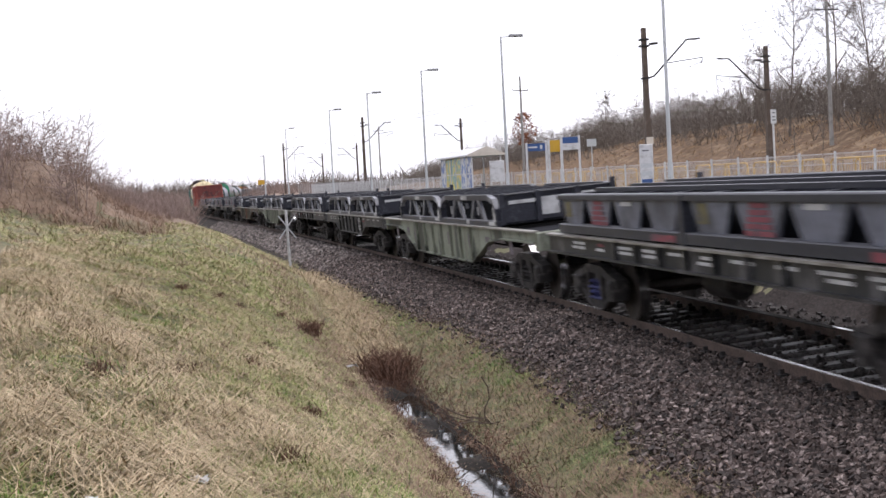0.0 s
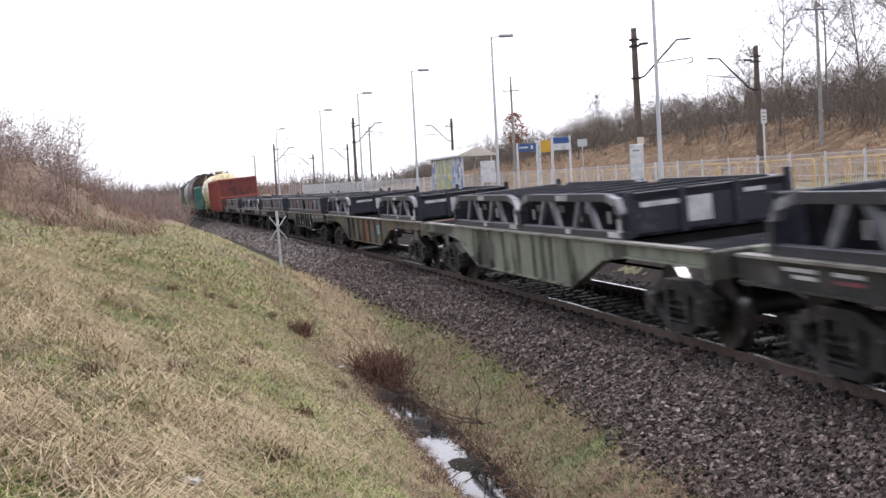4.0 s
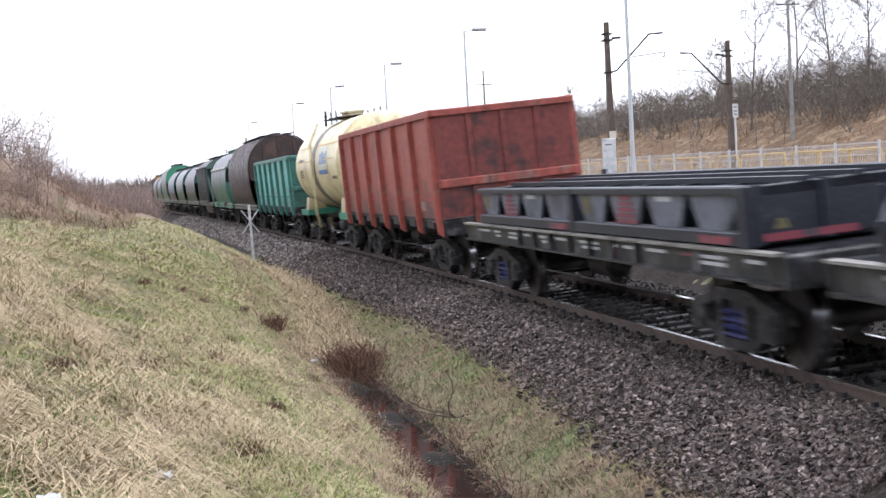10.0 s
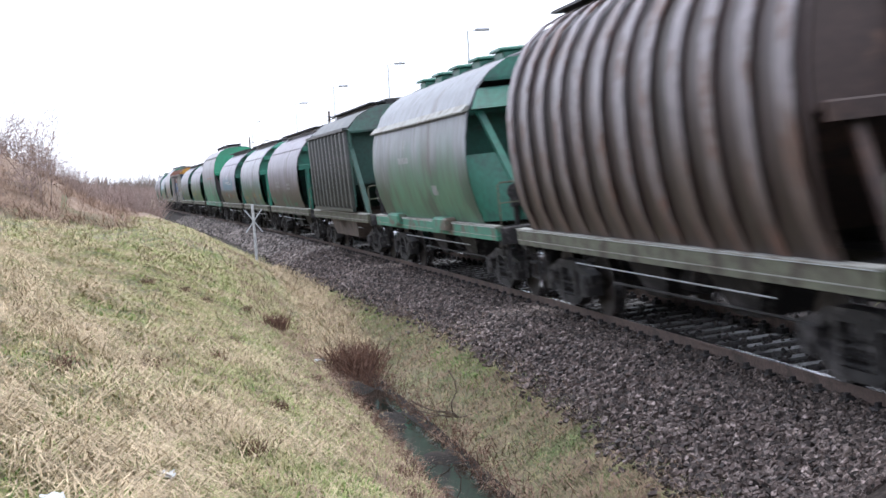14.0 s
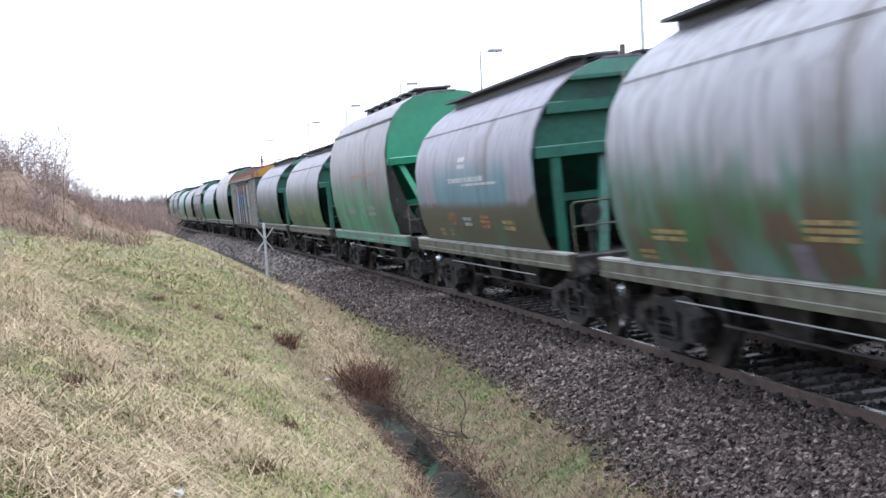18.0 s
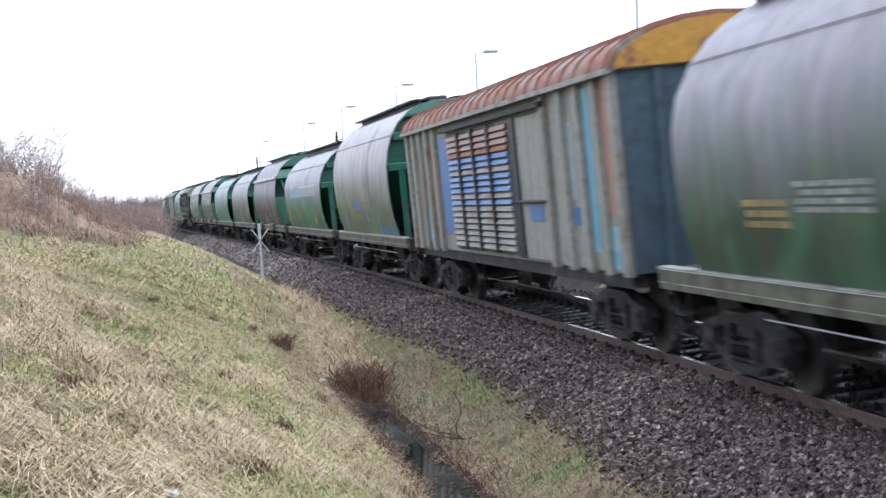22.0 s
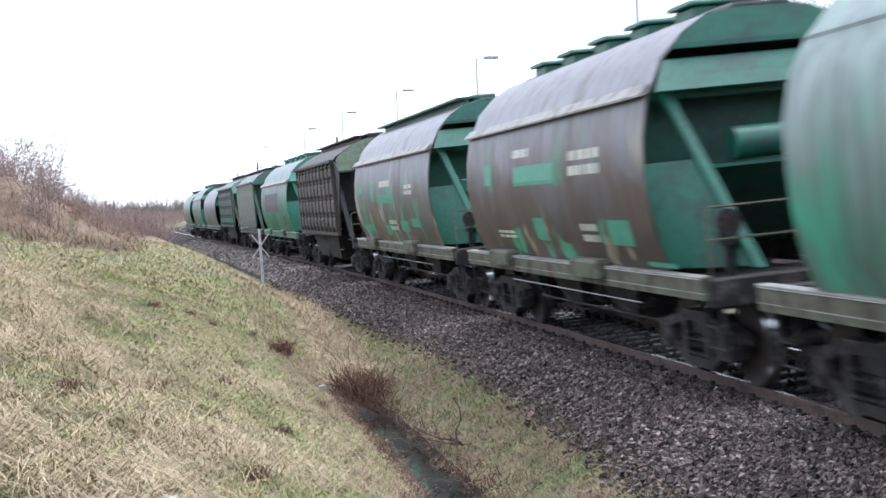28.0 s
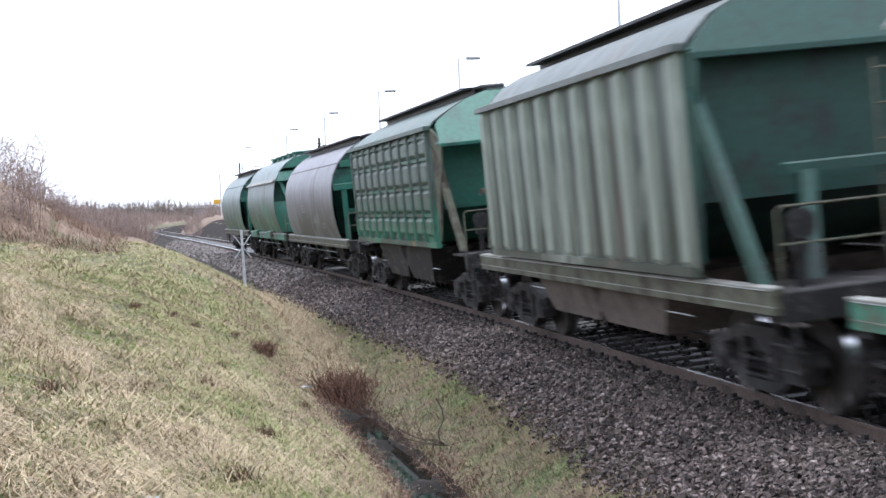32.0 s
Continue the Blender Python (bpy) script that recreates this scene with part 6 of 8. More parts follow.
    return car


def patches(car, mat, spots, outline, name="paint_patch"):
    """Painted patches that follow the curved side facing the bank: (y0, y1, z0, z1)."""
    zs, xs = [q[1] for q in outline], [q[0] for q in outline]
    for y0, y1, z0, z1 in spots:
        b = Build()
        rows = [[(-(float(np.interp(z, zs, xs)) + 0.006), y, z) for y in (y0, y1)] for z in np.linspace(z0, z1, 6)]
        b.add([p for r in rows for p in r], [(2 * i, 2 * i + 2, 2 * i + 3, 2 * i + 1) for i in range(5)])
        part(name, b.mesh(name, mat), car)


def stencil(car, mat, spots, outline, seed=1):
    """Rows of worn stencilled lettering as broken bars: (y0, y1, z0, z1, rows)."""
    r = np.random.default_rng(seed)
    zs, xs = [q[1] for q in outline], [q[0] for q in outline]
    for y0, y1, z0, z1, rows in spots:
        h = (z1 - z0) / rows
        for k in range(rows):
            y = y0
            a, c = z0 + h * (k + 0.18), z0 + h * (k + 0.82)
            while y < y1 - 0.05:
                w = min(r.uniform(0.12, 0.42), y1 - y)
                bar = Build().add([(-(float(np.interp(z, zs, xs)) + 0.006), q, z) for q, z in ((y, a), (y, c), (y + w, c), (y + w, a))], [(0, 1, 2, 3)])
                part("lettering_bar", bar.mesh("lettering_bar", mat), car)
                y += w + r.uniform(0.03, 0.1)


# ---- open wagon, tank wagon, van, flats ----
def gondola(label, half, paint, inner, sheet_paint, top=3.48, ribs=7):
    car = thing("open_wagon", pose(0, 0, 0), label, "railway wagon", "goods train")
    bl = half - 0.6
    for s in (-1, 1):
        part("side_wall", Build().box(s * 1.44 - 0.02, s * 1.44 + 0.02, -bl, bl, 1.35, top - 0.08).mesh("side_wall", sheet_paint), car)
        part("top_rail", Build().bevel_box(s * 1.47 - 0.07, s * 1.47 + 0.07, -bl - 0.05, bl + 0.05, top - 0.14, top, 0.02).mesh("top_rail", paint), car)
        part("mid_rail", Build().box(s * 1.45 - 0.03, s * 1.45 + 0.03, -bl, bl, 1.72, 1.78).mesh("mid_rail", paint), car)
        rib = kept(("gondola_rib", paint.name), lambda: Build().prism([(0, 0.98), (0.10, 1.05), (0.13, 1.4), (0.12, top - 0.14), (0, top - 0.10)], -0.07, 0.07).mesh("post", paint))
        for k in range(ribs):
            p = part("post", rib, car)
            p.matrix_basis = pose(s * 1.45, -bl + 0.12 + (2 * bl - 0.24) * k / (ribs - 1), 0, 0, 0, 0 if s > 0 else 180)
        part("end_wall", Build().box(-1.44, 1.44, s * bl - 0.03, s * bl + 0.03, 1.35, top - 0.08).mesh("end_wall", inner), car)
        part("end_rail", Build().bevel_box(-1.5, 1.5, s * (bl + 0.02) - 0.08, s * (bl + 0.02) + 0.08, top - 0.14, top - 0.01, 0.02).mesh("end_rail", paint), car)
        part("end_brace", Build().bevel_box(-1.46, 1.46, s * (bl + 0.06) - 0.06, s * (bl + 0.06) + 0.06, 1.98, 2.14, 0.02).mesh("end_brace", paint), car)
        for x in (-0.72, 0, 0.72):
            part("end_post", Build().bevel_box(x - 0.06, x + 0.06, s * (bl + 0.04) - 0.04, s * (bl + 0.04) + 0.04, 1.2, top - 0.12, 0.015).mesh("end_post", inner), car)
        for z in np.linspace(1.3, 3.2, 7):
            part("rung", Build().rod((-1.53, s * (bl - 0.2), z), (-1.53, s * (bl - 0.65), z), 0.014, 5).mesh("rung", paint), car)
    part("floor", Build().box(-1.43, 1.43, -bl, bl, 1.25, 1.34).mesh("floor", BOGIE), car)
    part("frame", sum_boxes([(-0.25, 0.25, -half + 0.4, half - 0.4, 0.95, 1.25)] + [(-1.42, 1.42, y - 0.08, y + 0.08, 1.0, 1.26) for y in np.linspace(-bl + 0.1, bl - 0.1, 7)]).mesh("frame", BOGIE), car)
    for s in (-1, 1):
        for k in range(6):
            y0 = -bl + 0.3 + (2 * bl - 0.6) * k / 6
            part("hatch_latch", Build().bevel_box(s * 1.44 - 0.05, s * 1.44 + 0.05, y0 + 0.5, y0 + 1.2, 1.14, 1.32, 0.02).mesh("hatch_latch", BOGIE), car)
    add_bogies(car, 8.65)
    add_couplers(car, half)
    add_brake_gear(car)
    return car


def tank(label, half, paint, dark, green):
    car = thing("tank_wagon", pose(0, 0, 0), label, "railway wagon", "goods train")
    bl, r, zc = half - 0.65, 1.5, 2.72
    rings = []
    for y, k in ((-bl, 0.25), (-bl + 0.06, 0.6), (-bl + 0.2, 0.86), (-bl + 0.42, 1.0), (bl - 0.42, 1.0), (bl - 0.2, 0.86), (bl - 0.06, 0.6), (bl, 0.25)):
        rings.append([(r * k * math.cos(a * 0.19635), y, zc + r * k * math.sin(a * 0.19635)) for a in range(32)])
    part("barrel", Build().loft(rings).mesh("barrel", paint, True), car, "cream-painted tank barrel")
    belt = lambda y, w, e: Build().loft([[((r + e) * math.cos(a * 0.19635), q, zc + (r + e) * math.sin(a * 0.19635)) for a in range(32)] for q in (y - w, y + w)], False)
    for y in (-bl * 0.55, bl * 0.55):
        part("strap", belt(y, 0.06, 0.012).mesh("strap", paint, True), car)
    part("spill_band", belt(0.25, 0.5, 0.008).mesh("spill_band", dark, True), car, "dark oily spill stain round the middle")
    part("dome", Build().rod((0, 0, 4.1), (0, 0, 4.42), 0.36, 20).rod((0, 0, 4.42), (0, 0, 4.48), 0.42, 20).mesh("dome", paint, True), car)
    part("walkway", sum_boxes([(-0.75, 0.75, -1.2, 1.2, 4.26, 4.30)] + [(x - 0.02, x + 0.02, y - 0.02, y + 0.02, 4.1, 4.5) for x in (-0.74, 0.74) for y in (-1.18, 0, 1.18)]).mesh("walkway", BOGIE), car)
    for s in (-1, 1):
        b = Build()
        for y in (-0.22, 0.22):
            b.path([(s * 1.2, y, 4.2), (s * 1.56, y, 3.5), (s * 1.58, y, 1.2), (s * 1.5, y, 0.75)], 0.022, 5)
        for z in np.linspace(0.85, 3.7, 10):
            b.rod((s * 1.58, -0.22, z), (s * 1.58, 0.22, z), 0.015, 4)
        part("ladder", b.mesh("ladder", paint), car)
        for e in (-1, 1):
            part("saddle", Build().prism([(s * 0.7, 1.28), (s * 1.35, 1.28), (s * 1.28, 1.72), (s * 0.75, 1.45)], e * (bl - 1.2) - 0.35, e * (bl - 1.2) + 0.35).mesh("saddle", paint), car)
    for e in (-1, 1):
        part("end_frame", sum_boxes([(-1.4, 1.4, e * (half - 1.4) - 0.95, e * (half - 1.4) + 0.95, 1.08, 1.28)]).mesh("end_frame", green), car, "bright green end frame")
    part("centre_sill", Build().box(-0.3, 0.3, -half + 0.4, half - 0.4, 0.9, 1.22).mesh("centre_sill", BLACK), car)
    add_bogies(car, 7.8)
    add_couplers(car, half)
    add_brake_gear(car)
    return car


def van(label, half, paint, roofm, endm, doorm, slatm):
    """Covered van: louvred sliding door, sprayed door leaves, pressed posts, shallow rusty roof."""
    car = thing("covered_van", pose(0, 0, 0), label, "railway wagon", "goods train")
    bl = half - 0.45
    for s in (-1, 1):
        part("side_wall", Build().box(s * 1.38 - 0.03, s * 1.38 + 0.03, -bl, bl, 1.15, 3.72).mesh("side_wall", paint), car)
        for y in (-bl + 0.08, -bl + 0.8, -bl + 1.6, -bl + 2.45, -4.2, 4.3, bl - 2.4, bl - 1.6, bl - 0.8, bl - 0.08):
            part("post", Build().bevel_box(s * 1.45 - 0.06, s * 1.45 + 0.06, y - 0.09, y + 0.09, 1.12, 3.72, 0.02).mesh("post", paint), car)
        d = part("door", Build().bevel_box(s * 1.44 - 0.03, s * 1.44 + 0.03, -2.1, 2.95, 1.22, 3.46, 0.02).mesh("door", doorm), car, "louvred sliding door with blue and orange graffiti")
        for k in range(19):
            z = 1.3 + 0.112 * k
            m = slatm[2] if k > 15 else slatm[1] if k == 15 else slatm[0] if k > 6 and k % 4 else paint
            part("slat", Build().loft([[(s * 1.48, -2.0, z), (s * 1.48, 2.85, z), (s * 1.53, 2.85, z - 0.01), (s * 1.53, -2.0, z - 0.01)], [(s * 1.48, -2.0, z + 0.07), (s * 1.48, 2.85, z + 0.07), (s * 1.50, 2.85, z + 0.06), (s * 1.50, -2.0, z + 0.06)]]).mesh("slat", m), d)
        for y in (-0.8, 0.45, 1.7):
            part("door_bar", Build().box(s * 1.53 - 0.03, s * 1.53 + 0.03, y - 0.05, y + 0.05, 1.24, 3.44).mesh("door_bar", doorm), d)
        part("door_leaf", Build().bevel_box(s * 1.43 - 0.03, s * 1.43 + 0.03, 3.0, 3.95, 1.5, 3.4, 0.02).mesh("door_leaf", slatm[0]), car, "blue sprayed door leaf")
        part("door_leaf", Build().bevel_box(s * 1.43 - 0.03, s * 1.43 + 0.03, -4.0, -2.2, 1.2, 3.45, 0.02).mesh("door_leaf", paint), car, "worn grey door leaf")
        part("door_edge", Build().box(s * 1.47 - 0.03, s * 1.47 + 0.03, -2.5, -2.15, 1.2, 3.45).mesh("door_edge", BLACK), car)
        part("door_latch", Build().rod((s * 1.5, -4.1, 2.1), (s * 1.5, -2.4, 2.1), 0.03, 6).mesh("door_latch", BOGIE), car)
        part("door_rail", Build().box(s * 1.52 - 0.05, s * 1.52 + 0.05, -4.3, 3.4, 3.50, 3.58).mesh("door_rail", BOGIE), car)
        part("end_wall", Build().box(-1.4, 1.4, s * bl - 0.03, s * bl + 0.03, 1.15, 3.72).mesh("end_wall", endm), car, "slate-blue end wall")
        part("gable", Build().prism([(-1.42, 3.72)] + [(1.46 * math.cos(a), 3.70 + 0.58 * math.sin(a)) for a in np.linspace(math.pi, 0, 11)] + [(1.42, 3.72)], s * (bl + 0.12) - 0.02, s * (bl + 0.12) + 0.02).mesh("gable", slatm[3]), car, "ochre yellow gable under the roof")
        for x in (-0.9, -0.3, 0.3, 0.9):
            part("end_post", Build().bevel_box(x - 0.05, x + 0.05, s * (bl + 0.05) - 0.05, s * (bl + 0.05) + 0.05, 1.2, 3.7, 0.015).mesh("end_post", endm), car)
    arc = [(1.56 * math.cos(a), 3.70 + 0.62 * math.sin(a)) for a in np.linspace(0, math.pi, 17)]
    part("roof", Build().prism(arc, -bl - 0.1, bl + 0.1).mesh("roof", roofm, True), car, "rusty red corrugated roof")
    for k in range(24):
        y = -bl + 2 * bl * k / 23
        part("roof_rib", Build().path([(1.57 * math.cos(a), y, 3.71 + 0.63 * math.sin(a)) for a in np.linspace(0.02, math.pi - 0.02, 11)], 0.028, 4).mesh("roof_rib", roofm), car)
    for s in (-1, 1):
        part("eave", Build().box(s * 1.54 - 0.05, s * 1.54 + 0.05, -bl - 0.1, bl + 0.1, 3.66, 3.73).mesh("eave", PALE_EDGE), car, "pale eaves strip")
    part("frame", sum_boxes([(-1.36, 1.36, -half + 0.7, half - 0.7, 0.95, 1.14), (-0.25, 0.25, -half + 0.4, half - 0.4, 0.85, 1.1)]).mesh("frame", BOGIE), car)
    handrail(car, half, BOGIE)
    add_bogies(car, 2 * half - 4.6)
    add_couplers(car, half)
    add_brake_gear(car)
    return car


def flat(label, half, paint, belly, deckm=None):
    """Skeletal flat wagon. belly: outline of the side sill's lower edge as (distance from the middle, height)."""
    car = thing("flat_wagon", pose(0, 0, 0), label, "railway wagon", "goods train")
    e = half - 0.55
    low = [(d, z) for d, z in belly if d < e] + [(e, belly[-1][1])]
    inner = low[0][0] * 0.98
    for s in (-1, 1):
        prof = [(-e, 1.29)] + [(-d, z) for d, z in reversed(low)] + low + [(e, 1.29)]
        part("side_sill", Build().prism(prof, s * 1.28 - 0.02, s * 1.28 + 0.02, "x").mesh("side_sill", paint), car)
        part("sill_flange", Build().box(s * 1.31 - 0.07, s * 1.31 + 0.07, -e, e, 1.275, 1.305).mesh("sill_flange", LITEDGE), car, "top flange, painted pale as its lit edge")
        for (d0, z0), (d1, z1) in zip([(-low[0][0], low[0][1])] + low, low):
            for side in (-1, 1):
                part("lower_flange", Build().loft([[(s * 1.30 - 0.07, side * d, z - 0.015), (s * 1.30 + 0.07, side * d, z - 0.015), (s * 1.30 + 0.07, side * d, z + 0.015), (s * 1.30 - 0.07, side * d, z + 0.015)] for d, z in ((d0, z0), (d1, z1))]).mesh("lower_flange", paint), car)
                if d0 < 0:
                    break
        for k in range(7):
            y = -inner + 2 * inner * k / 6
            part("stiffener", Build().box(s * 1.31 - 0.05, s * 1.31 + 0.05, y - 0.025, y + 0.025, low[0][1], 1.27).mesh("stiffener", paint), car)
        part("headstock", Build().bevel_box(-1.3, 1.3, s * e - 0.12, s * e + 0.12, 0.95, 1.28, 0.02).mesh("headstock", paint), car)
        for x in (-0.88, 0.88):
            part("end_step", Build().box(x - 0.2, x + 0.2, s * (e + 0.1) - 0.05, s * (e + 0.1) + 0.05, 1.0, 1.2).mesh("end_step", BOGIE), car)
    part("centre_sill", Build().box(-0.28, 0.28, -e, e, 0.85, 1.12).mesh("centre_sill", BLACK), car)
    r = np.random.default_rng(int(half * 1000))
    y = -e + 0.4
    while y < e - 1.2:
        w = r.uniform(0.35, 1.1)
        if paint in (CAMO, CAMOBROWN):
            if r.random() < 0.35:
                part("worn_plate", Build().box(-1.306, -1.3005, y, y + w * 0.5, 0.82, 1.1).mesh("worn_plate", CYAN if paint is CAMOBROWN and r.random() < 0.4 else RUSTPATCH), car)
        else:
            rows = 2 if r.random() < 0.6 else 1
            for j in range(rows):
                part("lettering_bar", Build().box(-1.306, -1.3005, y, y + w * r.uniform(0.5, 1.0), 1.17 - 0.07 * j, 1.21 - 0.07 * j).mesh("lettering_bar", WHITEMARK if r.random() < 0.95 else REDMARK), car)
            if low[0][1] < 0.8 and abs(y + 0.5) < inner - 0.6 and r.random() < 0.7:
                for j in range(2):
                    part("lettering_bar", Build().box(-1.306, -1.3005, y, y + w * r.uniform(0.3, 0.8), 0.82 + 0.09 * j, 0.87 + 0.09 * j).mesh("lettering_bar", WHITEMARK), car)
        y += w + r.uniform(0.15, 0.6)
    for k in range(11):
        y = -e + 2 * e * k / 10
        part("cross_member", Build().box(-1.25, 1.25, y - 0.06, y + 0.06, 1.08, 1.26).mesh("cross_member", BLACK), car)
    for s in (-1, 1):
        part("end_deck", Build().box(-1.25, 1.25, min(s * (e - 1.6), s * e), max(s * (e - 1.6), s * e), 1.262, 1.285).mesh("end_deck", DECKDARK), car)
    add_bogies(car, 2 * half - 4.6, SPRINGBLUE if label.startswith("black") else None)
    add_couplers(car, half)
    add_brake_gear(car)
    return car


def arch_module(t, x, y0, y1, z0, z1):
    """One bay of the light frame: chords, cut-off upper corners, two inverted Vs of flat bar and pale plates."""
    s = -1 if x < 0 else 1
    put = lambda name, pts, r, mat: part(name, Build().loft([[(x + a * r, y, z + c * r) for a, c in ((-1, -1), (1, -1), (1, 1), (-1, 1))] for y, z in pts]).mesh(name, mat), t)
    put("top_chord", [(y0 + 0.75, z1 - 0.055), (y1 - 0.75, z1 - 0.055)], 0.055, NAVY)
    for a, d in ((y0, 1), (y1, -1)):
        put("corner_bar", [(a + d * 0.78, z1 - 0.055), (a + d * 0.3, z1 - 0.13), (a + d * 0.1, z0 + 0.3)], 0.055, FRAMEGREY)
        part("corner_post", Build().box(x - 0.07, x + 0.07, a + d * 0.12 - 0.07, a + d * 0.12 + 0.07, z0 + 0.05, z0 + 0.34).mesh("corner_post", NAVY), t)
    m = (y0 + y1) / 2
    for c in (m - 1.05, m + 1.05):
        for d in (-1, 1):
            b = Build().prism([(c + d * 0.62 - 0.1, z0 + 0.08), (c + d * 0.62 + 0.1, z0 + 0.08), (c + d * 0.2 + 0.1, z1 - 0.09), (c + d * 0.2 - 0.1, z1 - 0.09)], x - 0.03, x + 0.03, "x")
            part("web_bar", b.mesh("web_bar", FRAMEGREY), t)
    if s < 0:
        for y, w, z, h in ((m, 0.3, z1 - 0.1, 0.085), (y0 + 0.45, 0.28, z0 + 0.02, 0.075), (m - 0.2, 0.13, z0 + 0.02, 0.075)):
            part("pale_plate", Build().box(x - 0.066, x - 0.0605, y - w, y + w, z, z + h).mesh("pale_plate", WHITEMARK), t)
        part("pale_plate", Build().box(x - 0.082, x - 0.0725, y0 + 0.04, y0 + 0.2, z0 + 0.1, z0 + 0.28).mesh("pale_plate", WHITEMARK), t)


def panel_module(t, x, y0, y1, z0, z1):
    """One bay of the panelled frame: heavy chords, trapezoid plates with dark gaps between them, paint marks."""
    put = lambda name, z, w, h, mat: part(name, Build().bevel_box(x - w, x + w, y0 + 0.01, y1 - 0.01, z, z + h, 0.015).mesh(name, mat), t)
    put("top_chord", z1 - 0.085, 0.08, 0.085, NAVY)
    put("chord", z0 + 0.02, 0.085, 0.14, NAVY)
    part("bay_post", Build().bevel_box(x - 0.09, x + 0.09, y0, y0 + 0.22, z0, z1, 0.015).mesh("bay_post", NAVY), t)
    a, c = z0 + 0.15, z1 - 0.08
    step = (y1 - y0 - 0.3) / 4
    f = -1 if x < 0 else 1
    for k in range(4):
        m = y0 + 0.25 + step * (k + 0.5)
        b = Build().prism([(m - step * 0.28, a), (m + step * 0.28, a), (m + step * 0.47, c), (m - step * 0.47, c)], x - 0.02, x + 0.02, "x")
        part("web_plate", b.mesh("web_plate", PANELBLUE), t, "dusty blue-grey web plate")
        if f < 0:
            if k == 2:
                for j in range(5):
                    w = 0.42 - 0.05 * j
                    part("marking", Build().box(x - 0.031, x - 0.0235, m - w, m + w, a + 0.02 + 0.075 * j, a + 0.075 + 0.075 * j).mesh("marking", REDMARK), t)
            elif k == 3:
                part("marking", Build().box(x - 0.031, x - 0.0235, m + 0.1, m + 0.42, a + 0.12, a + 0.36).mesh("marking", YELLOWMARK), t)
            elif k == 1:
                part("marking", Build().box(x - 0.031, x - 0.0235, m - 0.2, m + 0.3, c - 0.09, c - 0.03).mesh("marking", WHITEMARK), t)
    if f < 0:
        part("marking", Build().box(x - 0.096, x - 0.0885, y0 + 0.35, y0 + 1.25, z0 + 0.03, z0 + 0.115).mesh("marking", REDMARK), t)


def load_frame(length, mat, style, label):
    """Low steel load frame on a flat wagon: two side trusses, end boards and cross beams."""
    t = thing("load_frame", pose(0, 0, 0), label, "load frame", "frames on the flat wagons")
    h = length / 2
    z0, z1 = 1.31, 1.94
    bays = max(1, round(length / 6.1))
    for s in (-1, 1):
        x = s * 1.22
        for k in range(bays):
            (arch_module if style == "arch" else panel_module)(t, x, -h + length * k / bays, -h + length * (k + 1) / bays, z0, z1)
        if style == "arch":
            part("bottom_chord", Build().bevel_box(x - 0.06, x + 0.06, -h, h, z0, z0 + 0.11, 0.015).mesh("bottom_chord", mat), t)
        # Added liner that keeps what shows behind the trusses dark.
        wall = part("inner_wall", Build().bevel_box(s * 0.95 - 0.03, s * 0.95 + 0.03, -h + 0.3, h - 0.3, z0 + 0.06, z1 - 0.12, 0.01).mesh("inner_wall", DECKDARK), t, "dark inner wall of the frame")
        if s < 0 and style == "arch":
            for q in np.arange(-h + 1.0, h - 0.9, 1.5):
                part("marking", Build().box(-0.992, -0.9835, q, q + 0.3, z0 + 0.3, z0 + 0.42).mesh("marking", PANELBLUE), wall)
                part("marking", Build().box(-0.992, -0.9835, q + 0.5, q + 0.62, z0 + 0.16, z0 + 0.34).mesh("marking", WHITEMARK), wall)
        board = part("end_board", Build().bevel_box(-1.16, 1.16, s * (h - 0.08) - 0.04, s * (h - 0.08) + 0.04, z0 + 0.04, z1 - 0.01, 0.015).mesh("end_board", mat), t, "dark navy end board")
        for px in (-1.15, -0.4, 0.4, 1.15):
            part("end_rib", Build().box(px - 0.05, px + 0.05, min(s * (h - 0.04), s * (h + 0.02)), max(s * (h - 0.04), s * (h + 0.02)), z0 + 0.02, z1 + (0.09 if px == 1.15 else 0)).mesh("end_rib", mat), board)
    for k in range(bays * 4 + 1):
        y = -h + 0.1 + (length - 0.2) * k / (bays * 4)
        part("cross_beam", Build().box(-1.16, 1.16, y - 0.06, y + 0.06, z1 - 0.12, z1 - 0.03).mesh("cross_beam", mat), t)
    if style == "tri":
        for x in (-0.6, 0.0, 0.6):
            part("top_rail", Build().box(x - 0.05, x + 0.05, -h, h, z1 - 0.025, z1 + 0.035).mesh("top_rail", mat), t)
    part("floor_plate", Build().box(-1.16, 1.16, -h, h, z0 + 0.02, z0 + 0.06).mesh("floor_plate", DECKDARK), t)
    if style == "tri":
        part("marking", Build().prism([(-1.0, 1.48), (-0.84, 1.48), (-0.88, 1.58), (-0.96, 1.58)], -h - 0.0295, -h - 0.0215).mesh("marking", YELLOWMARK), t)
        part("marking", Build().box(-1.12, -0.1, -h - 0.0295, -h - 0.0215, 1.36, 1.44).mesh("marking", REDMARK), t)
    else:
        part("placard", Build().box(-0.36, 0.02, -h + 0.0205, -h + 0.0285, 1.45, 1.8).mesh("placard", WHITEMARK), t, "white placard")
        part("lettering_bar", Build().box(-1.0, -0.42, -h + 0.0205, -h + 0.0285, 1.72, 1.79).mesh("lettering_bar", WHITEMARK), t)
        part("lettering_bar", Build().box(0.5, 0.8, -h + 0.0205, -h + 0.0285, 1.76, 1.82).mesh("lettering_bar", WHITEMARK), t)
    return t


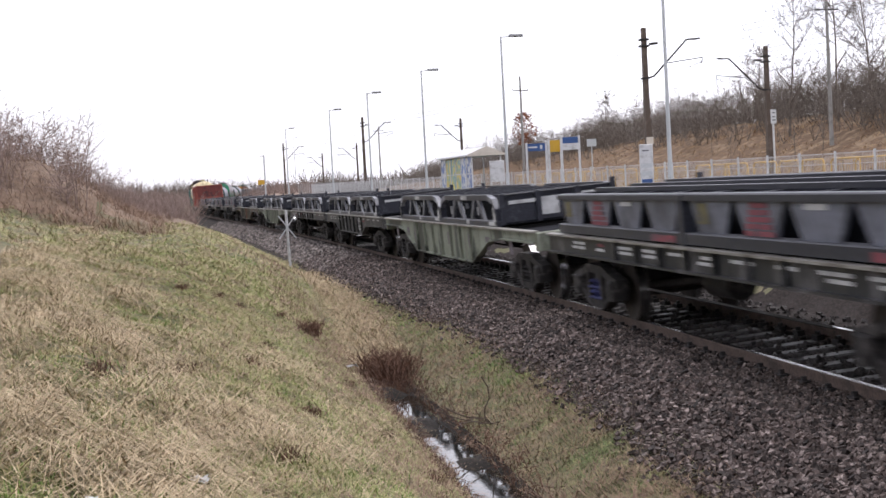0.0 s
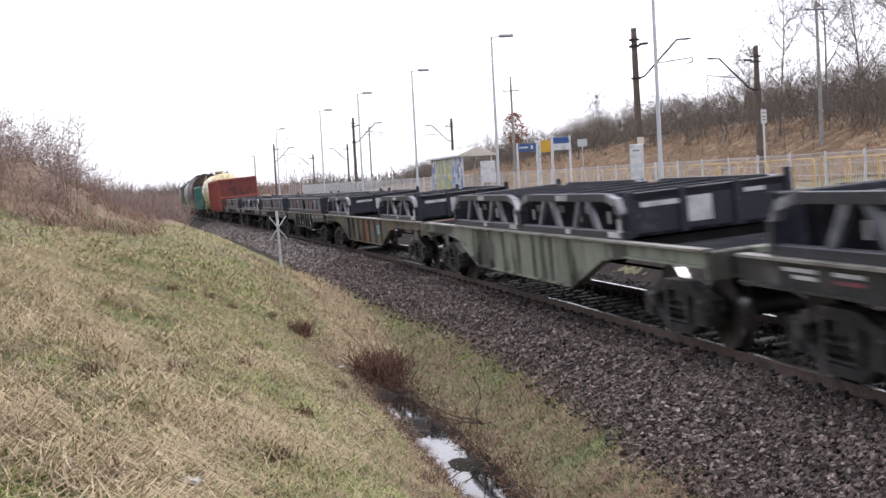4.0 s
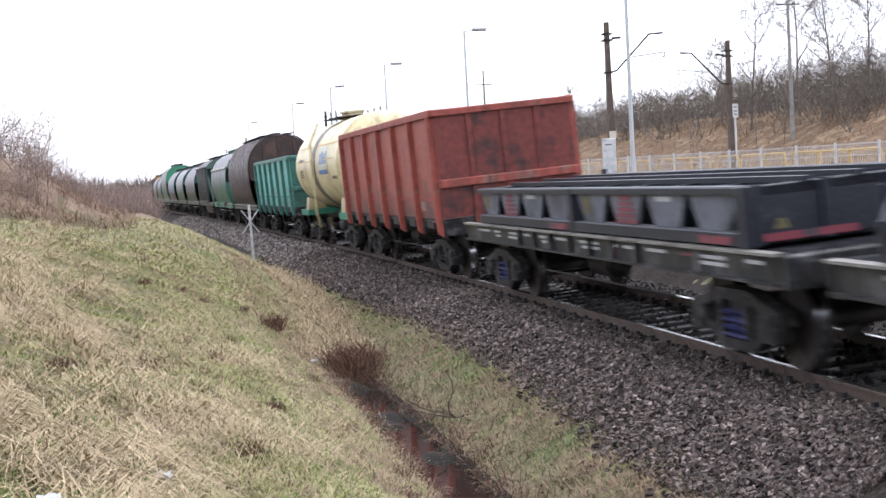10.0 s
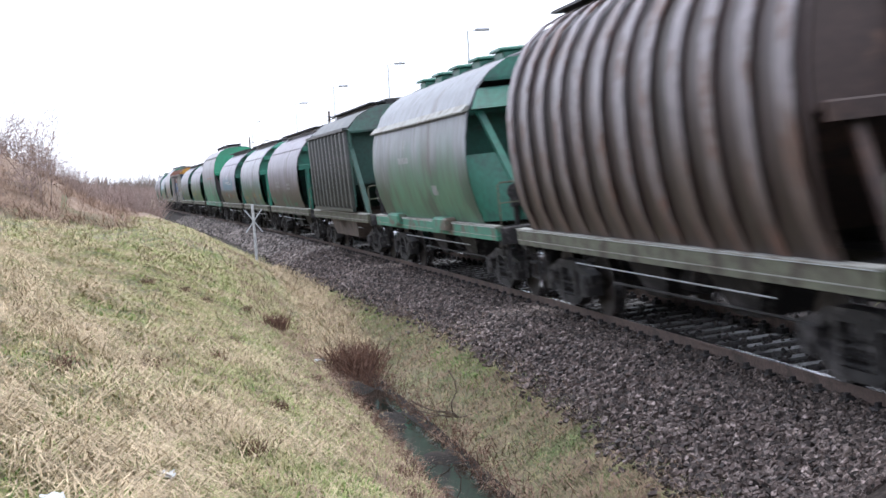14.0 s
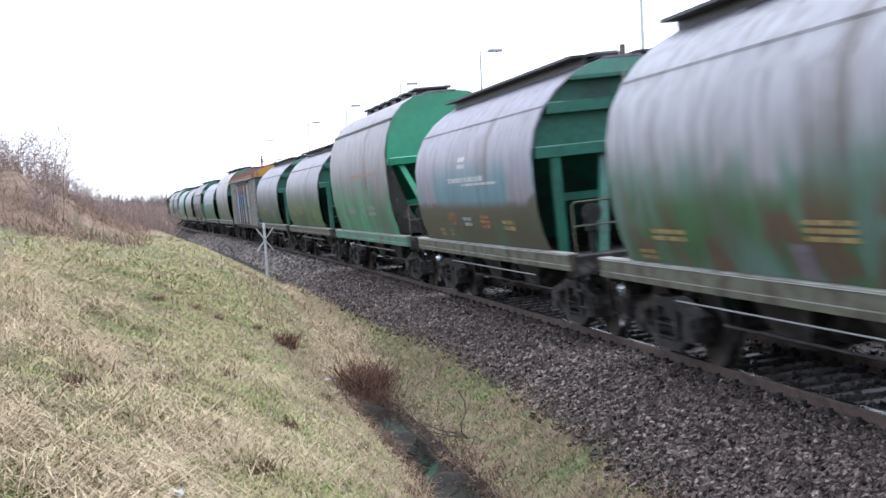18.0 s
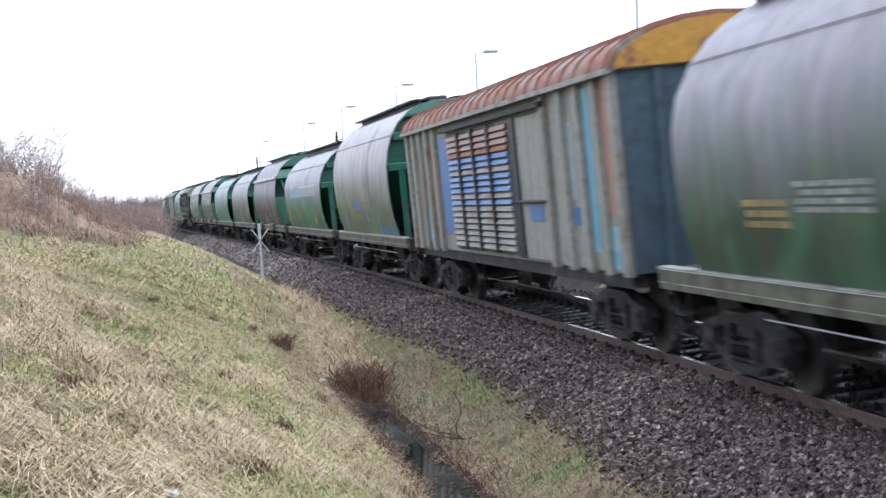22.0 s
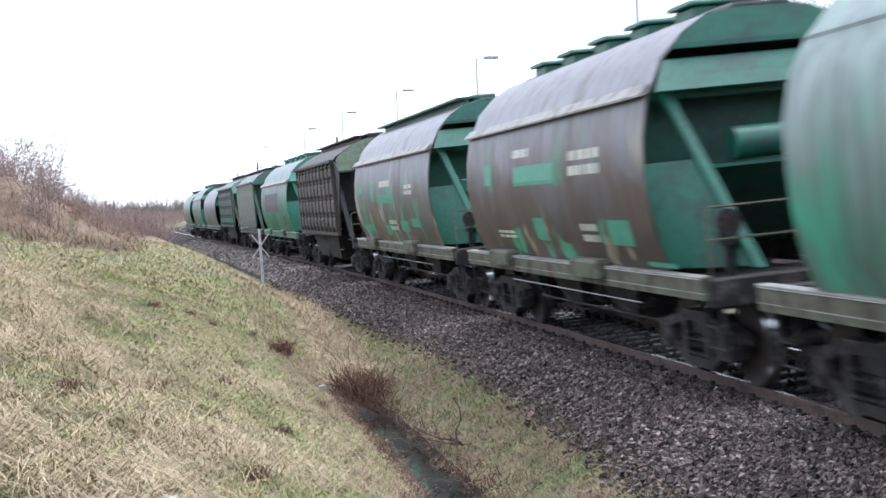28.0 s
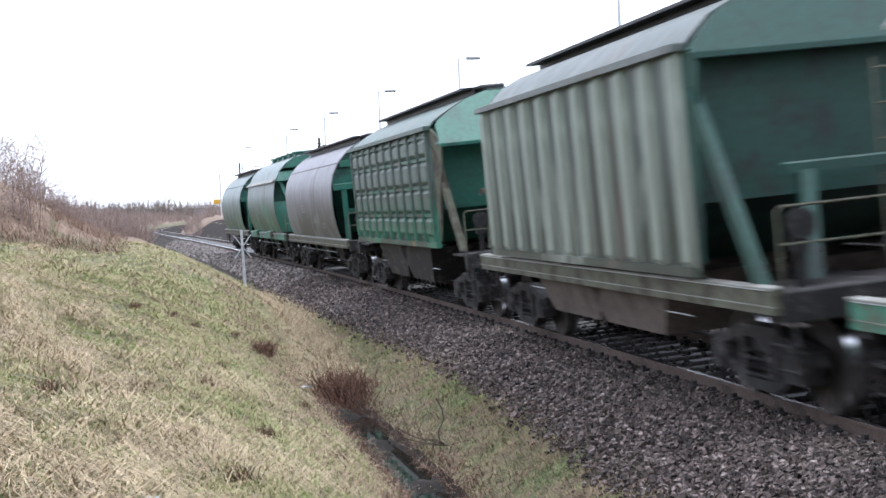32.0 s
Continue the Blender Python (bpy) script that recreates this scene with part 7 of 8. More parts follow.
# ---- the train ----
# END and END_LIGHT set dark: shade between coupled wagons is put into them.
END = shader("hopper_green", (0.015, 0.15, 0.10), 0.5, spots=(0.02, 0.09, 0.07), spot_scale=1.6, grain=12, vary=0.25)
END_LIGHT = shader("hopper_light_green", (0.028, 0.235, 0.152), 0.5, spots=(0.03, 0.2, 0.14), spot_scale=1.3, grain=12, vary=0.2)
END_BRIGHT = shader("hopper_bright_green", (0.012, 0.30, 0.15), 0.4, spots=(0.015, 0.24, 0.12), spot_scale=0.8, grain=6, vary=0.1)
END_DARK = shader("hopper_dark_green", (0.015, 0.075, 0.055), 0.6, spots=(0.02, 0.04, 0.035), spot_scale=1.6, grain=12, vary=0.3)
END_OLIVE = shader("flaking_olive", (0.06, 0.105, 0.052), 0.7, spots=(0.012, 0.013, 0.012), spot_scale=1.1, spot_at=(0.46, 0.54), grain=12, vary=0.3, streak=(0.02, 0.02, 0.018))
ENDBROWN = shader("end_brown", (0.06, 0.035, 0.03), 0.65, spots=(0.13, 0.07, 0.05), spot_scale=1.5, grain=10, vary=0.3)
SILL = shader("olive_sill", (0.145, 0.15, 0.10), 0.8, spots=(0.06, 0.043, 0.032), spot_scale=2.6, spot_at=(0.46, 0.6), grain=15, vary=0.3)
# Pale edge colour; on sills and gutters it stands for caught light.
PALE_EDGE = shader("pale_edge", (0.36, 0.36, 0.33), 0.6, spots=(0.18, 0.15, 0.12), spot_scale=2.2, spot_at=(0.5, 0.62), grain=15, vary=0.3)
SILL_GREEN = shader("green_sill", (0.07, 0.27, 0.175), 0.7, spots=(0.14, 0.11, 0.08), spot_scale=2.0, spot_at=(0.52, 0.6), grain=15, vary=0.3)


def dusty(name, top, low, low_z=(1.95, 2.95), rust=(0.10, 0.07, 0.055), at=(0.56, 0.72), scale=0.9, tags=(), gloss=0.46):
    """Weathered paint: dusty above, the old coat showing below and darkened as shade, streaked with dirt."""
    # Besides dust, the paler top and darker foot carry painted sky light and shade.
    return shader(name, (top[0] * 1.12, top[1] * 1.08, top[2] * 1.17), gloss, spec=0.32, spots=rust, spot_scale=scale, spot_at=at, grain=4.5, vary=0.22, stretchz=0.3, low=tuple(0.8 * v for v in low), low_z=low_z, bump=0.05, tags=tags, streak=(0.085, 0.07, 0.06), dust=(0.38, 0.38, 0.39))


HOOP = shader("lilac_brown_hoops", (0.28, 0.24, 0.255), 0.5, spots=(0.15, 0.075, 0.055), spot_scale=1.9, spot_at=(0.5, 0.62), grain=6, vary=0.25, bump=0.03, low=(0.11, 0.075, 0.065), low_z=(1.6, 3.0), streak=(0.07, 0.04, 0.032))
PAINT = {
    1: dusty("brown_flutes", (0.07, 0.05, 0.045), (0.05, 0.03, 0.025), rust=(0.05, 0.035, 0.03), at=(0.45, 0.65)),
    2: dusty("grey_green", (0.245, 0.266, 0.266), (0.065, 0.137, 0.094), tags=[((0.1, 0.26, 0.16), 0.6, 0.46, 0.56, 2.0, 3.2, 22)]),
    3: dusty("dark_green", (0.047, 0.054, 0.050), (0.022, 0.036, 0.029), rust=(0.12, 0.11, 0.10)),
    4: dusty("lilac_brown", (0.274, 0.259, 0.281), (0.092, 0.07, 0.054), low_z=(1.9, 2.9), tags=[((0.07, 0.2, 0.14), 0.8, 0.56, 0.64, 1.6, 2.0, 3)]),
    5: dusty("white_green", (0.360, 0.375, 0.382), (0.085, 0.15, 0.062), low_z=(2.0, 2.5), tags=[((0.13, 0.25, 0.21), 0.5, 0.4, 0.55, 2.3, 2.75, 31), ((0.05, 0.15, 0.06), 0.8, 0.42, 0.52, 2.0, 2.3, 4), ((0.13, 0.085, 0.055), 1.3, 0.55, 0.62, 1.9, 2.4, 11)]),
    6: dusty("grey_blue", (0.302, 0.296, 0.331), (0.085, 0.085, 0.058), low_z=(2.0, 2.12), tags=[((0.14, 0.30, 0.38), 0.45, 0.40, 0.52, 2.55, 2.95, 5), ((0.075, 0.075, 0.048), 0.35, 0.05, 0.1, 1.98, 2.14, 2), ((0.05, 0.12, 0.07), 0.9, 0.52, 0.6, 1.6, 2.1, 8)]),
    7: dusty("beige_green", (0.302, 0.295, 0.288), (0.086, 0.238, 0.151), tags=[((0.08, 0.4, 0.22), 0.5, 0.42, 0.55, 2.0, 3.0, 23)]),
    8: dusty("grey_eight", (0.274, 0.274, 0.288), (0.05, 0.14, 0.075), tags=[((0.1, 0.24, 0.08), 0.6, 0.47, 0.58, 2.0, 3.1, 7)]),
    9: dusty("grey_nine", (0.274, 0.274, 0.288), (0.05, 0.125, 0.07), low_z=(1.8, 3.2), tags=[((0.08, 0.2, 0.1), 0.6, 0.5, 0.6, 1.9, 2.9, 8)]),
    11: dusty("beige_eleven", (0.40, 0.40, 0.375), (0.19, 0.24, 0.145), tags=[((0.18, 0.3, 0.13), 0.7, 0.5, 0.58, 1.9, 3.0, 6), ((0.12, 0.25, 0.5), 1.2, 0.63, 0.65, 1.7, 2.5, 12)]),
    12: dusty("white_blue", (0.331, 0.353, 0.360), (0.086, 0.187, 0.122), tags=[((0.05, 0.3, 0.14), 0.55, 0.45, 0.55, 1.9, 3.0, 13), ((0.5, 0.4, 0.1), 1.3, 0.61, 0.64, 1.6, 2.4, 14)]),
    13: dusty("dark_grey", (0.216, 0.209, 0.223), (0.072, 0.072, 0.054), tags=[((0.4, 0.41, 0.42), 1.2, 0.54, 0.62, 2.8, 3.5, 3), ((0.10, 0.075, 0.06), 0.9, 0.5, 0.6, 1.9, 2.8, 9), ((0.06, 0.2, 0.10), 1.2, 0.6, 0.64, 1.5, 1.8, 12)]),
    14: dusty("pale_fourteen", (0.302, 0.310, 0.317), (0.144, 0.187, 0.130), tags=[((0.25, 0.36, 0.22), 0.6, 0.5, 0.6, 1.8, 3.0, 15)]),
    15: dusty("mint", (0.259, 0.360, 0.310), (0.144, 0.317, 0.230), tags=[((0.08, 0.42, 0.27), 0.7, 0.53, 0.6, 2.0, 3.2, 16)]),
    16: dusty("brown_mint", (0.238, 0.245, 0.245), (0.101, 0.079, 0.065), low_z=(1.6, 3.4), tags=[((0.1, 0.46, 0.28), 1.0, 0.58, 0.6, 2.6, 3.3, 17), ((0.5, 0.46, 0.3), 0.9, 0.6, 0.66, 2.2, 3.2, 18), ((0.14, 0.1, 0.085), 0.7, 0.5, 0.56, 2.6, 3.4, 1)]),
    17: dusty("brown_mint_two", (0.259, 0.274, 0.274), (0.108, 0.108, 0.079), low_z=(1.4, 3.2), tags=[((0.1, 0.46, 0.28), 1.1, 0.56, 0.58, 2.4, 3.1, 19), ((0.5, 0.5, 0.44), 1.1, 0.6, 0.66, 2.2, 3.2, 20), ((0.22, 0.15, 0.11), 0.8, 0.52, 0.6, 2.4, 3.4, 2)]),
    # Wagon 18: tan streaks stand in for the highlights on its panels.
    18: shader("blackish_brown", (0.055, 0.043, 0.038), 0.6, spots=(0.014, 0.012, 0.012), spot_scale=1.6, spot_at=(0.42, 0.58), grain=9, vary=0.3, stretchz=0.4, streak=(0.16, 0.115, 0.08)),
    19: dusty("bright_green", (0.194, 0.288, 0.259), (0.028, 0.23, 0.14), low_z=(1.9, 3.5), tags=[((0.03, 0.4, 0.22), 0.6, 0.45, 0.55, 1.9, 3.2, 21), ((0.2, 0.16, 0.16), 1.5, 0.62, 0.66, 1.7, 2.3, 4)]),
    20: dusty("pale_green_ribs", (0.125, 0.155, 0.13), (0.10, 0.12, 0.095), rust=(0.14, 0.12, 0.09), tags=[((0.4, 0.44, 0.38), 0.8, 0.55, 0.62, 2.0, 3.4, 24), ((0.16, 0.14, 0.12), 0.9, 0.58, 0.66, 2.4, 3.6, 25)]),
    21: dusty("green_grid", (0.094, 0.158, 0.122), (0.072, 0.115, 0.086), rust=(0.2, 0.14, 0.09), tags=[((0.42, 0.28, 0.14), 0.9, 0.6, 0.66, 2.5, 3.6, 26), ((0.08, 0.26, 0.17), 0.8, 0.5, 0.56, 2.5, 3.6, 27)]),
    22: dusty("grey_last", (0.259, 0.259, 0.266), (0.158, 0.158, 0.144), tags=[((0.25, 0.26, 0.26), 0.8, 0.5, 0.58, 2.2, 3.2, 30)]),
    23: dusty("pale_green_last", (0.216, 0.288, 0.259), (0.115, 0.194, 0.137), tags=[((0.12, 0.34, 0.22), 0.8, 0.5, 0.58, 2.2, 3.2, 28)]),
    24: dusty("mint_last", (0.216, 0.288, 0.252), (0.130, 0.216, 0.158), tags=[((0.2, 0.36, 0.26), 0.8, 0.5, 0.58, 2.2, 3.2, 29)]),
}
# Ribs of wagon 20, about three times paler than its wall.
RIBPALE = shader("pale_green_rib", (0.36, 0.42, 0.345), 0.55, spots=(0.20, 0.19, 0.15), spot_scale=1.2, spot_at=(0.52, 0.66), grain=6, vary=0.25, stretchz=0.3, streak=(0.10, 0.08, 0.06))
RUSTRED = shader("rust_red_paint", streak=(0.08, 0.035, 0.03), base=(0.46, 0.10, 0.07), spots=(0.34, 0.17, 0.14), spot_scale=1.8, spot_at=(0.54, 0.64), grain=8, vary=0.3, bump=0.1, rough=0.65)
# Darker copy of the red, with the shade of the wagon's ends painted in.
SHADERED = shader("shaded_red_paint", (0.25, 0.05, 0.04), 0.65, spots=(0.08, 0.03, 0.028), spot_scale=1.4, grain=8, vary=0.3, bump=0.1)
# Posts in a darker teal than the sheets: their shadow is painted in.
TEAL = shader("shaded_teal_posts", (0.055, 0.25, 0.215), 0.5, spots=(0.16, 0.15, 0.12), spot_scale=1.8, spot_at=(0.56, 0.68), grain=8, vary=0.25, streak=(0.08, 0.06, 0.05))
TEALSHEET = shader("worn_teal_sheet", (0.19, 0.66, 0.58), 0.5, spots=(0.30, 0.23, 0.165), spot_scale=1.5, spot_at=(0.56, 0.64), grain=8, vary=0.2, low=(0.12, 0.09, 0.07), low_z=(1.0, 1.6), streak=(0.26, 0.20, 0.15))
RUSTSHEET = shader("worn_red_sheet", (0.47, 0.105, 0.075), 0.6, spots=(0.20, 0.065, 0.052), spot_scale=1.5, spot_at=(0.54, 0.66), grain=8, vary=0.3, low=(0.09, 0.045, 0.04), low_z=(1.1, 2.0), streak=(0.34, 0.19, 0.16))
# Darker teal copy for the end walls, shade included in the colour.
SHADETEAL = shader("shaded_teal", (0.04, 0.20, 0.16), 0.6, spots=(0.06, 0.12, 0.1), spot_scale=1.4, grain=8, vary=0.3)
# Cream turns to a darker ochre towards the bottom of the barrel.
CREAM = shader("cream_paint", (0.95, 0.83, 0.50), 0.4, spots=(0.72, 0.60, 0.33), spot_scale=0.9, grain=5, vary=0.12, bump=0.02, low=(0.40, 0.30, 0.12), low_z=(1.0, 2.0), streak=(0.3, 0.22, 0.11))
STAIN = shader("oil_stain", (0.16, 0.13, 0.10), 0.5, spots=(0.45, 0.38, 0.22), spot_scale=2.5, spot_at=(0.55, 0.7), grain=8, vary=0.3)
ENDGREEN = shader("frame_green", (0.05, 0.33, 0.22), 0.5, grain=10, vary=0.25)
CAMO = shader("camouflage", (0.30, 0.34, 0.265), 0.6, spots=(0.045, 0.06, 0.045), spot_scale=0.9, spot_at=(0.5, 0.54), grain=12, vary=0.25, stretchz=0.35, streak=(0.10, 0.07, 0.05))
CAMOBROWN = shader("brown_camouflage", (0.155, 0.145, 0.105), 0.65, spots=(0.035, 0.036, 0.028), spot_scale=0.8, spot_at=(0.5, 0.55), grain=12, vary=0.3, stretchz=0.35, tags=[((0.22, 0.10, 0.05), 0.8, 0.52, 0.57, 2.0, 2.2, 5)], streak=(0.10, 0.07, 0.05))
DARKGREY = shader("dark_grey_paint", (0.024, 0.026, 0.029), 0.5, spec=0.3, spots=(0.28, 0.27, 0.285), spot_scale=1.8, spot_at=(0.53, 0.66), grain=12, vary=0.35, stretchz=0.5, streak=(0.10, 0.095, 0.085))
ORANGE = shader("rusty_orange", (0.42, 0.16, 0.05), 0.7, spots=(0.22, 0.08, 0.05), spot_scale=2, grain=10, vary=0.3)
VAN = shader("van_grey", (0.37, 0.37, 0.33), 0.65, spots=(0.30, 0.20, 0.13), spot_scale=1.4, spot_at=(0.56, 0.64), grain=10, vary=0.25, streak=(0.16, 0.12, 0.09))
ROOFRUST = shader("rusty_roof", (0.30, 0.13, 0.085), 0.75, spots=(0.30, 0.27, 0.25), spot_scale=1.6, spot_at=(0.5, 0.62), grain=10, vary=0.35)
GABLE = shader("ochre_gable", (0.55, 0.28, 0.03), 0.6, spots=(0.30, 0.11, 0.05), spot_scale=1.8, spot_at=(0.52, 0.6), grain=10, vary=0.25)
VANEND = shader("slate_blue", (0.07, 0.12, 0.16), 0.6, spots=(0.05, 0.08, 0.1), grain=8, vary=0.25)
BLUE = shader("blue_spray", (0.07, 0.20, 0.48), 0.5, grain=8, vary=0.15)
FADEDCYAN = shader("faded_cyan", (0.33, 0.44, 0.46), 0.45, spots=(0.42, 0.43, 0.44), spot_scale=1.5, spot_at=(0.42, 0.58), grain=6, vary=0.15)
CYAN = shader("cyan_spray", (0.16, 0.42, 0.55), 0.5, spots=(0.3, 0.48, 0.5), grain=6, vary=0.15)
SALMON = shader("faded_salmon", (0.45, 0.25, 0.19), 0.6, spots=(0.35, 0.3, 0.26), grain=8, vary=0.2)
MINT = shader("mint_patch", (0.08, 0.42, 0.27), 0.5, grain=8, vary=0.2)
PALESCUFF = shader("pale_scuff", (0.34, 0.33, 0.27), 0.7, spots=(0.20, 0.30, 0.25), spot_scale=3, spot_at=(0.45, 0.6), grain=10, vary=0.25)
DULLMINT = shader("dull_mint_patch", (0.07, 0.26, 0.17), 0.6, spots=(0.10, 0.10, 0.07), spot_scale=3, spot_at=(0.45, 0.6), grain=8, vary=0.25)
WHITEMARK = shader("white_marking", (0.62, 0.63, 0.64), 0.6, spots=(0.45, 0.45, 0.45), grain=12, vary=0.2)
OCHRE = shader("faded_ochre", (0.42, 0.30, 0.10), 0.6, spots=(0.25, 0.22, 0.12), spot_scale=3, grain=12, vary=0.25)
FADEDWHITE = shader("faded_lettering", (0.40, 0.41, 0.40), 0.6, spots=(0.24, 0.25, 0.24), spot_scale=5, spot_at=(0.45, 0.6), grain=12, vary=0.25)
PALECREAM = shader("pale_cream", (0.66, 0.66, 0.52), 0.45, spots=(0.5, 0.55, 0.55), spot_scale=2.5, grain=8, vary=0.12)
REDMARK = shader("red_marking", (0.30, 0.05, 0.075), 0.6, spots=(0.06, 0.06, 0.08), spot_scale=4, grain=12, vary=0.2)
YELLOWMARK = shader("yellow_marking", (0.20, 0.17, 0.06), 0.6, spots=(0.06, 0.06, 0.07), spot_scale=4, grain=12, vary=0.2)
RUSTPATCH = shader("rust_patch", (0.17, 0.145, 0.165), 0.7, grain=8, vary=0.2)

# ends of the vehicles along the train, in metres from the point abreast at 20 s
FLAT_ENDS = [-280.5, -265.85, -246.9, -232.0, -217.2, -197.6, -177.3, -162.9, -148.3, -133.4, -118.3]
FRAMES = [[-279.25, -267.05], [-262.2, -250.15], [-245.7, -233.3], [-230.6, -218.4], [-213.5, -201.4], [-196.55, -190.45, -184.1, -178.3], [-176.4, -164.2], [-161.6, -149.45], [-147.1, -134.75], [-132.1, -120.0]]
HOPPER_ENDS = [-77.95, -64.5, -50.1, -37.4, -23.35, -10.25, 3.75, 18.15, 32.1, 45.55, 61.6, 74.75, 89.2, 102.75, 116.45, 130.65, 144.3, 158.85, 172.9, 187.3, 200.7, 215.0, 230.0, 244.1, 258.0]
SPEC = {1: ("flute", ENDBROWN, SILL, "brown fluted cement hopper with a dark end"), 2: ("hatch", END, SILL_GREEN, "grey-green covered hopper with roof hatches"), 3: ("rib", END_DARK, SILL, "blackish ribbed angular hopper"),
        4: ("round", END, SILL, "lilac-grey round-sided hopper, brown below"), 5: ("round", END_LIGHT, SILL, "whitish-green round-sided hopper with bright green ends"), 6: ("round", END, SILL, "grey-blue round-sided hopper with graffiti"),
        7: ("tall", END_BRIGHT, SILL_GREEN, "tall beige hopper with a bright green domed end"), 8: ("round", END, SILL, "grey round-sided hopper, mossy green below"), 9: ("round", END, SILL, "grey round-sided hopper, pale green below"),
        11: ("high", END, SILL, "beige round-sided hopper with blue graffiti"), 12: ("round", END, SILL, "white and green hopper with light blue graffiti"), 13: ("hatch", END, SILL, "dark grey hopper with a gutter and roof hatches"),
        14: ("round", END, SILL, "pale grey round-sided hopper"), 15: ("round", END_LIGHT, SILL, "mint green round-sided hopper"), 16: ("hatch", END, SILL, "brown hopper with mint patches and green ends"),
        17: ("hatch", END, SILL, "grey-brown hopper with mint patches"), 18: ("grid", END_OLIVE, BLACK, "dark brown hopper with a grid of ribs"), 19: ("hatch", END_LIGHT, SILL_GREEN, "bright green hopper with a rusty panel"),
        20: ("rib", END_DARK, SILL, "pale green ribbed hopper"), 21: ("grid", END, SILL, "green hopper with a grid of ribs and tan corners"), 22: ("round", END, SILL, "weathered grey round-sided hopper"),
        23: ("hatch", END, SILL_GREEN, "pale green hopper with a gutter"), 24: ("round", END, SILL, "pale green round-sided hopper, last of the train")}
TRAIN = []                                # (thing, station of its middle, half its wheel base)


def couple(car, a, b):
    TRAIN.append((car, (a + b) / 2, (b - a) / 2 - 2.2))
    return car


couple(gondola("rust-red open wagon with upright posts", 6.96, RUSTRED, SHADERED, RUSTSHEET, 3.57), -118.0, -103.95)
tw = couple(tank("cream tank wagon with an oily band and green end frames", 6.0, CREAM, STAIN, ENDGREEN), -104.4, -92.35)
gw = couple(gondola("teal open wagon with faded patches", 6.96, TEAL, SHADETEAL, TEALSHEET, 3.33), -91.9, -77.95)
CARS = {}
for k in range(24):
    a, c = HOPPER_ENDS[k], HOPPER_ENDS[k + 1]
    if k + 1 == 10:
        CARS[10] = couple(van("slatted covered van with a rusty orange roof and graffiti", (c - a) / 2, VAN, ROOFRUST, VANEND, DARKGREY, [BLUE, ORANGE, SALMON, GABLE]), a, c)
    else:
        style, end, sill, label = SPEC[k + 1]
        CARS[k + 1] = couple(hopper(label, (c - a) / 2, style, PAINT[k + 1], end, sill, BLACK if style != "hatch" else end, (SILL,) if k + 1 == 21 else (BLACK,) if k + 1 == 18 else (HOOP,) if k == 0 else ("walk",) if k + 1 in (13, 17) else ()), a, c)

patches(CARS[16], MINT, [(-1.0, 1.35, 2.45, 2.75), (-4.0, -3.1, 1.6, 1.93), (2.9, 3.4, 2.5, 2.85), (0.0, 0.6, 1.6, 1.95), (-5.2, -4.2, 1.36, 1.42)], HATCH)
stencil(CARS[16], PALECREAM, [(-3.2, -1.8, 2.5, 2.9, 2), (0.4, 1.4, 2.85, 3.05, 1), (-2.6, -1.9, 1.6, 1.9, 2), (2.0, 3.2, 1.6, 1.75, 2)], HATCH, 3)
patches(CARS[17], MINT, [(-0.95, 1.45, 2.3, 2.52), (-3.7, -2.7, 1.72, 1.92), (1.9, 2.4, 2.35, 2.9), (-2.2, -1.2, 1.6, 1.86), (3.9, 4.5, 2.6, 2.8), (2.9, 4.2, 1.55, 1.75), (0.3, 1.2, 1.5, 1.75)], HATCH)
stencil(CARS[17], PALECREAM, [(-0.5, 1.0, 2.66, 2.9, 1), (-3.4, -2.4, 2.45, 2.72, 2), (-0.6, 0.4, 1.6, 1.9, 2)], HATCH, 4)
patches(CARS[19], RUSTPATCH, [(-2.0, 3.5, 2.18, 2.98), (-3.9, -3.1, 1.62, 2.0)], HATCH, "rusty_panel")
stencil(CARS[19], OCHRE, [(-2.1, -1.3, 1.75, 1.92, 2), (2.2, 2.9, 1.8, 1.95, 2)], HATCH, 6)
patches(CARS[12], FADEDCYAN, [(-4.1, 0.6, 2.5, 2.9), (2.5, 3.3, 2.62, 2.95)], LOWER)
patches(CARS[12], CYAN, [(0.6, 3.3, 2.47, 2.68), (0.2, 2.6, 2.68, 2.82)], LOWER)
stencil(CARS[12], OCHRE, [(1.0, 2.1, 1.68, 1.95, 3), (3.2, 4.0, 1.6, 1.8, 3), (-1.8, -1.0, 1.72, 2.0, 2), (-3.6, -2.7, 1.7, 2.0, 2), (0.6, 1.1, 1.8, 2.0, 2)], LOWER)
patches(CARS[11], BLUE, [(0.1, 0.95, 1.98, 2.25), (-3.6, -2.6, 1.36, 1.56), (-4.6, -3.9, 1.36, 1.52)], ROUND)
stencil(CARS[11], OCHRE, [(-0.9, 0.0, 1.98, 2.25, 3), (0.2, 0.8, 1.72, 1.9, 2)], ROUND)
stencil(CARS[6], WHITEMARK, [(-1.6, 1.45, 2.46, 2.6, 1), (-2.6, 0.2, 2.40, 2.47, 1), (-0.15, 0.45, 2.72, 2.98, 2)], LOWER)
stencil(CARS[6], ORANGE, [(1.35, 1.95, 1.66, 1.92, 3), (-1.6, -0.9, 1.62, 1.88, 3)], LOWER)
stencil(CARS[6], FADEDCYAN, [(-0.1, 0.6, 1.64, 1.84, 2)], LOWER, 2)
stencil(CARS[6], OCHRE, [(2.7, 3.2, 1.40, 1.6, 2), (1.9, 2.3, 1.42, 1.58, 2), (-3.4, -2.6, 1.6, 1.8, 2)], LOWER, 3)
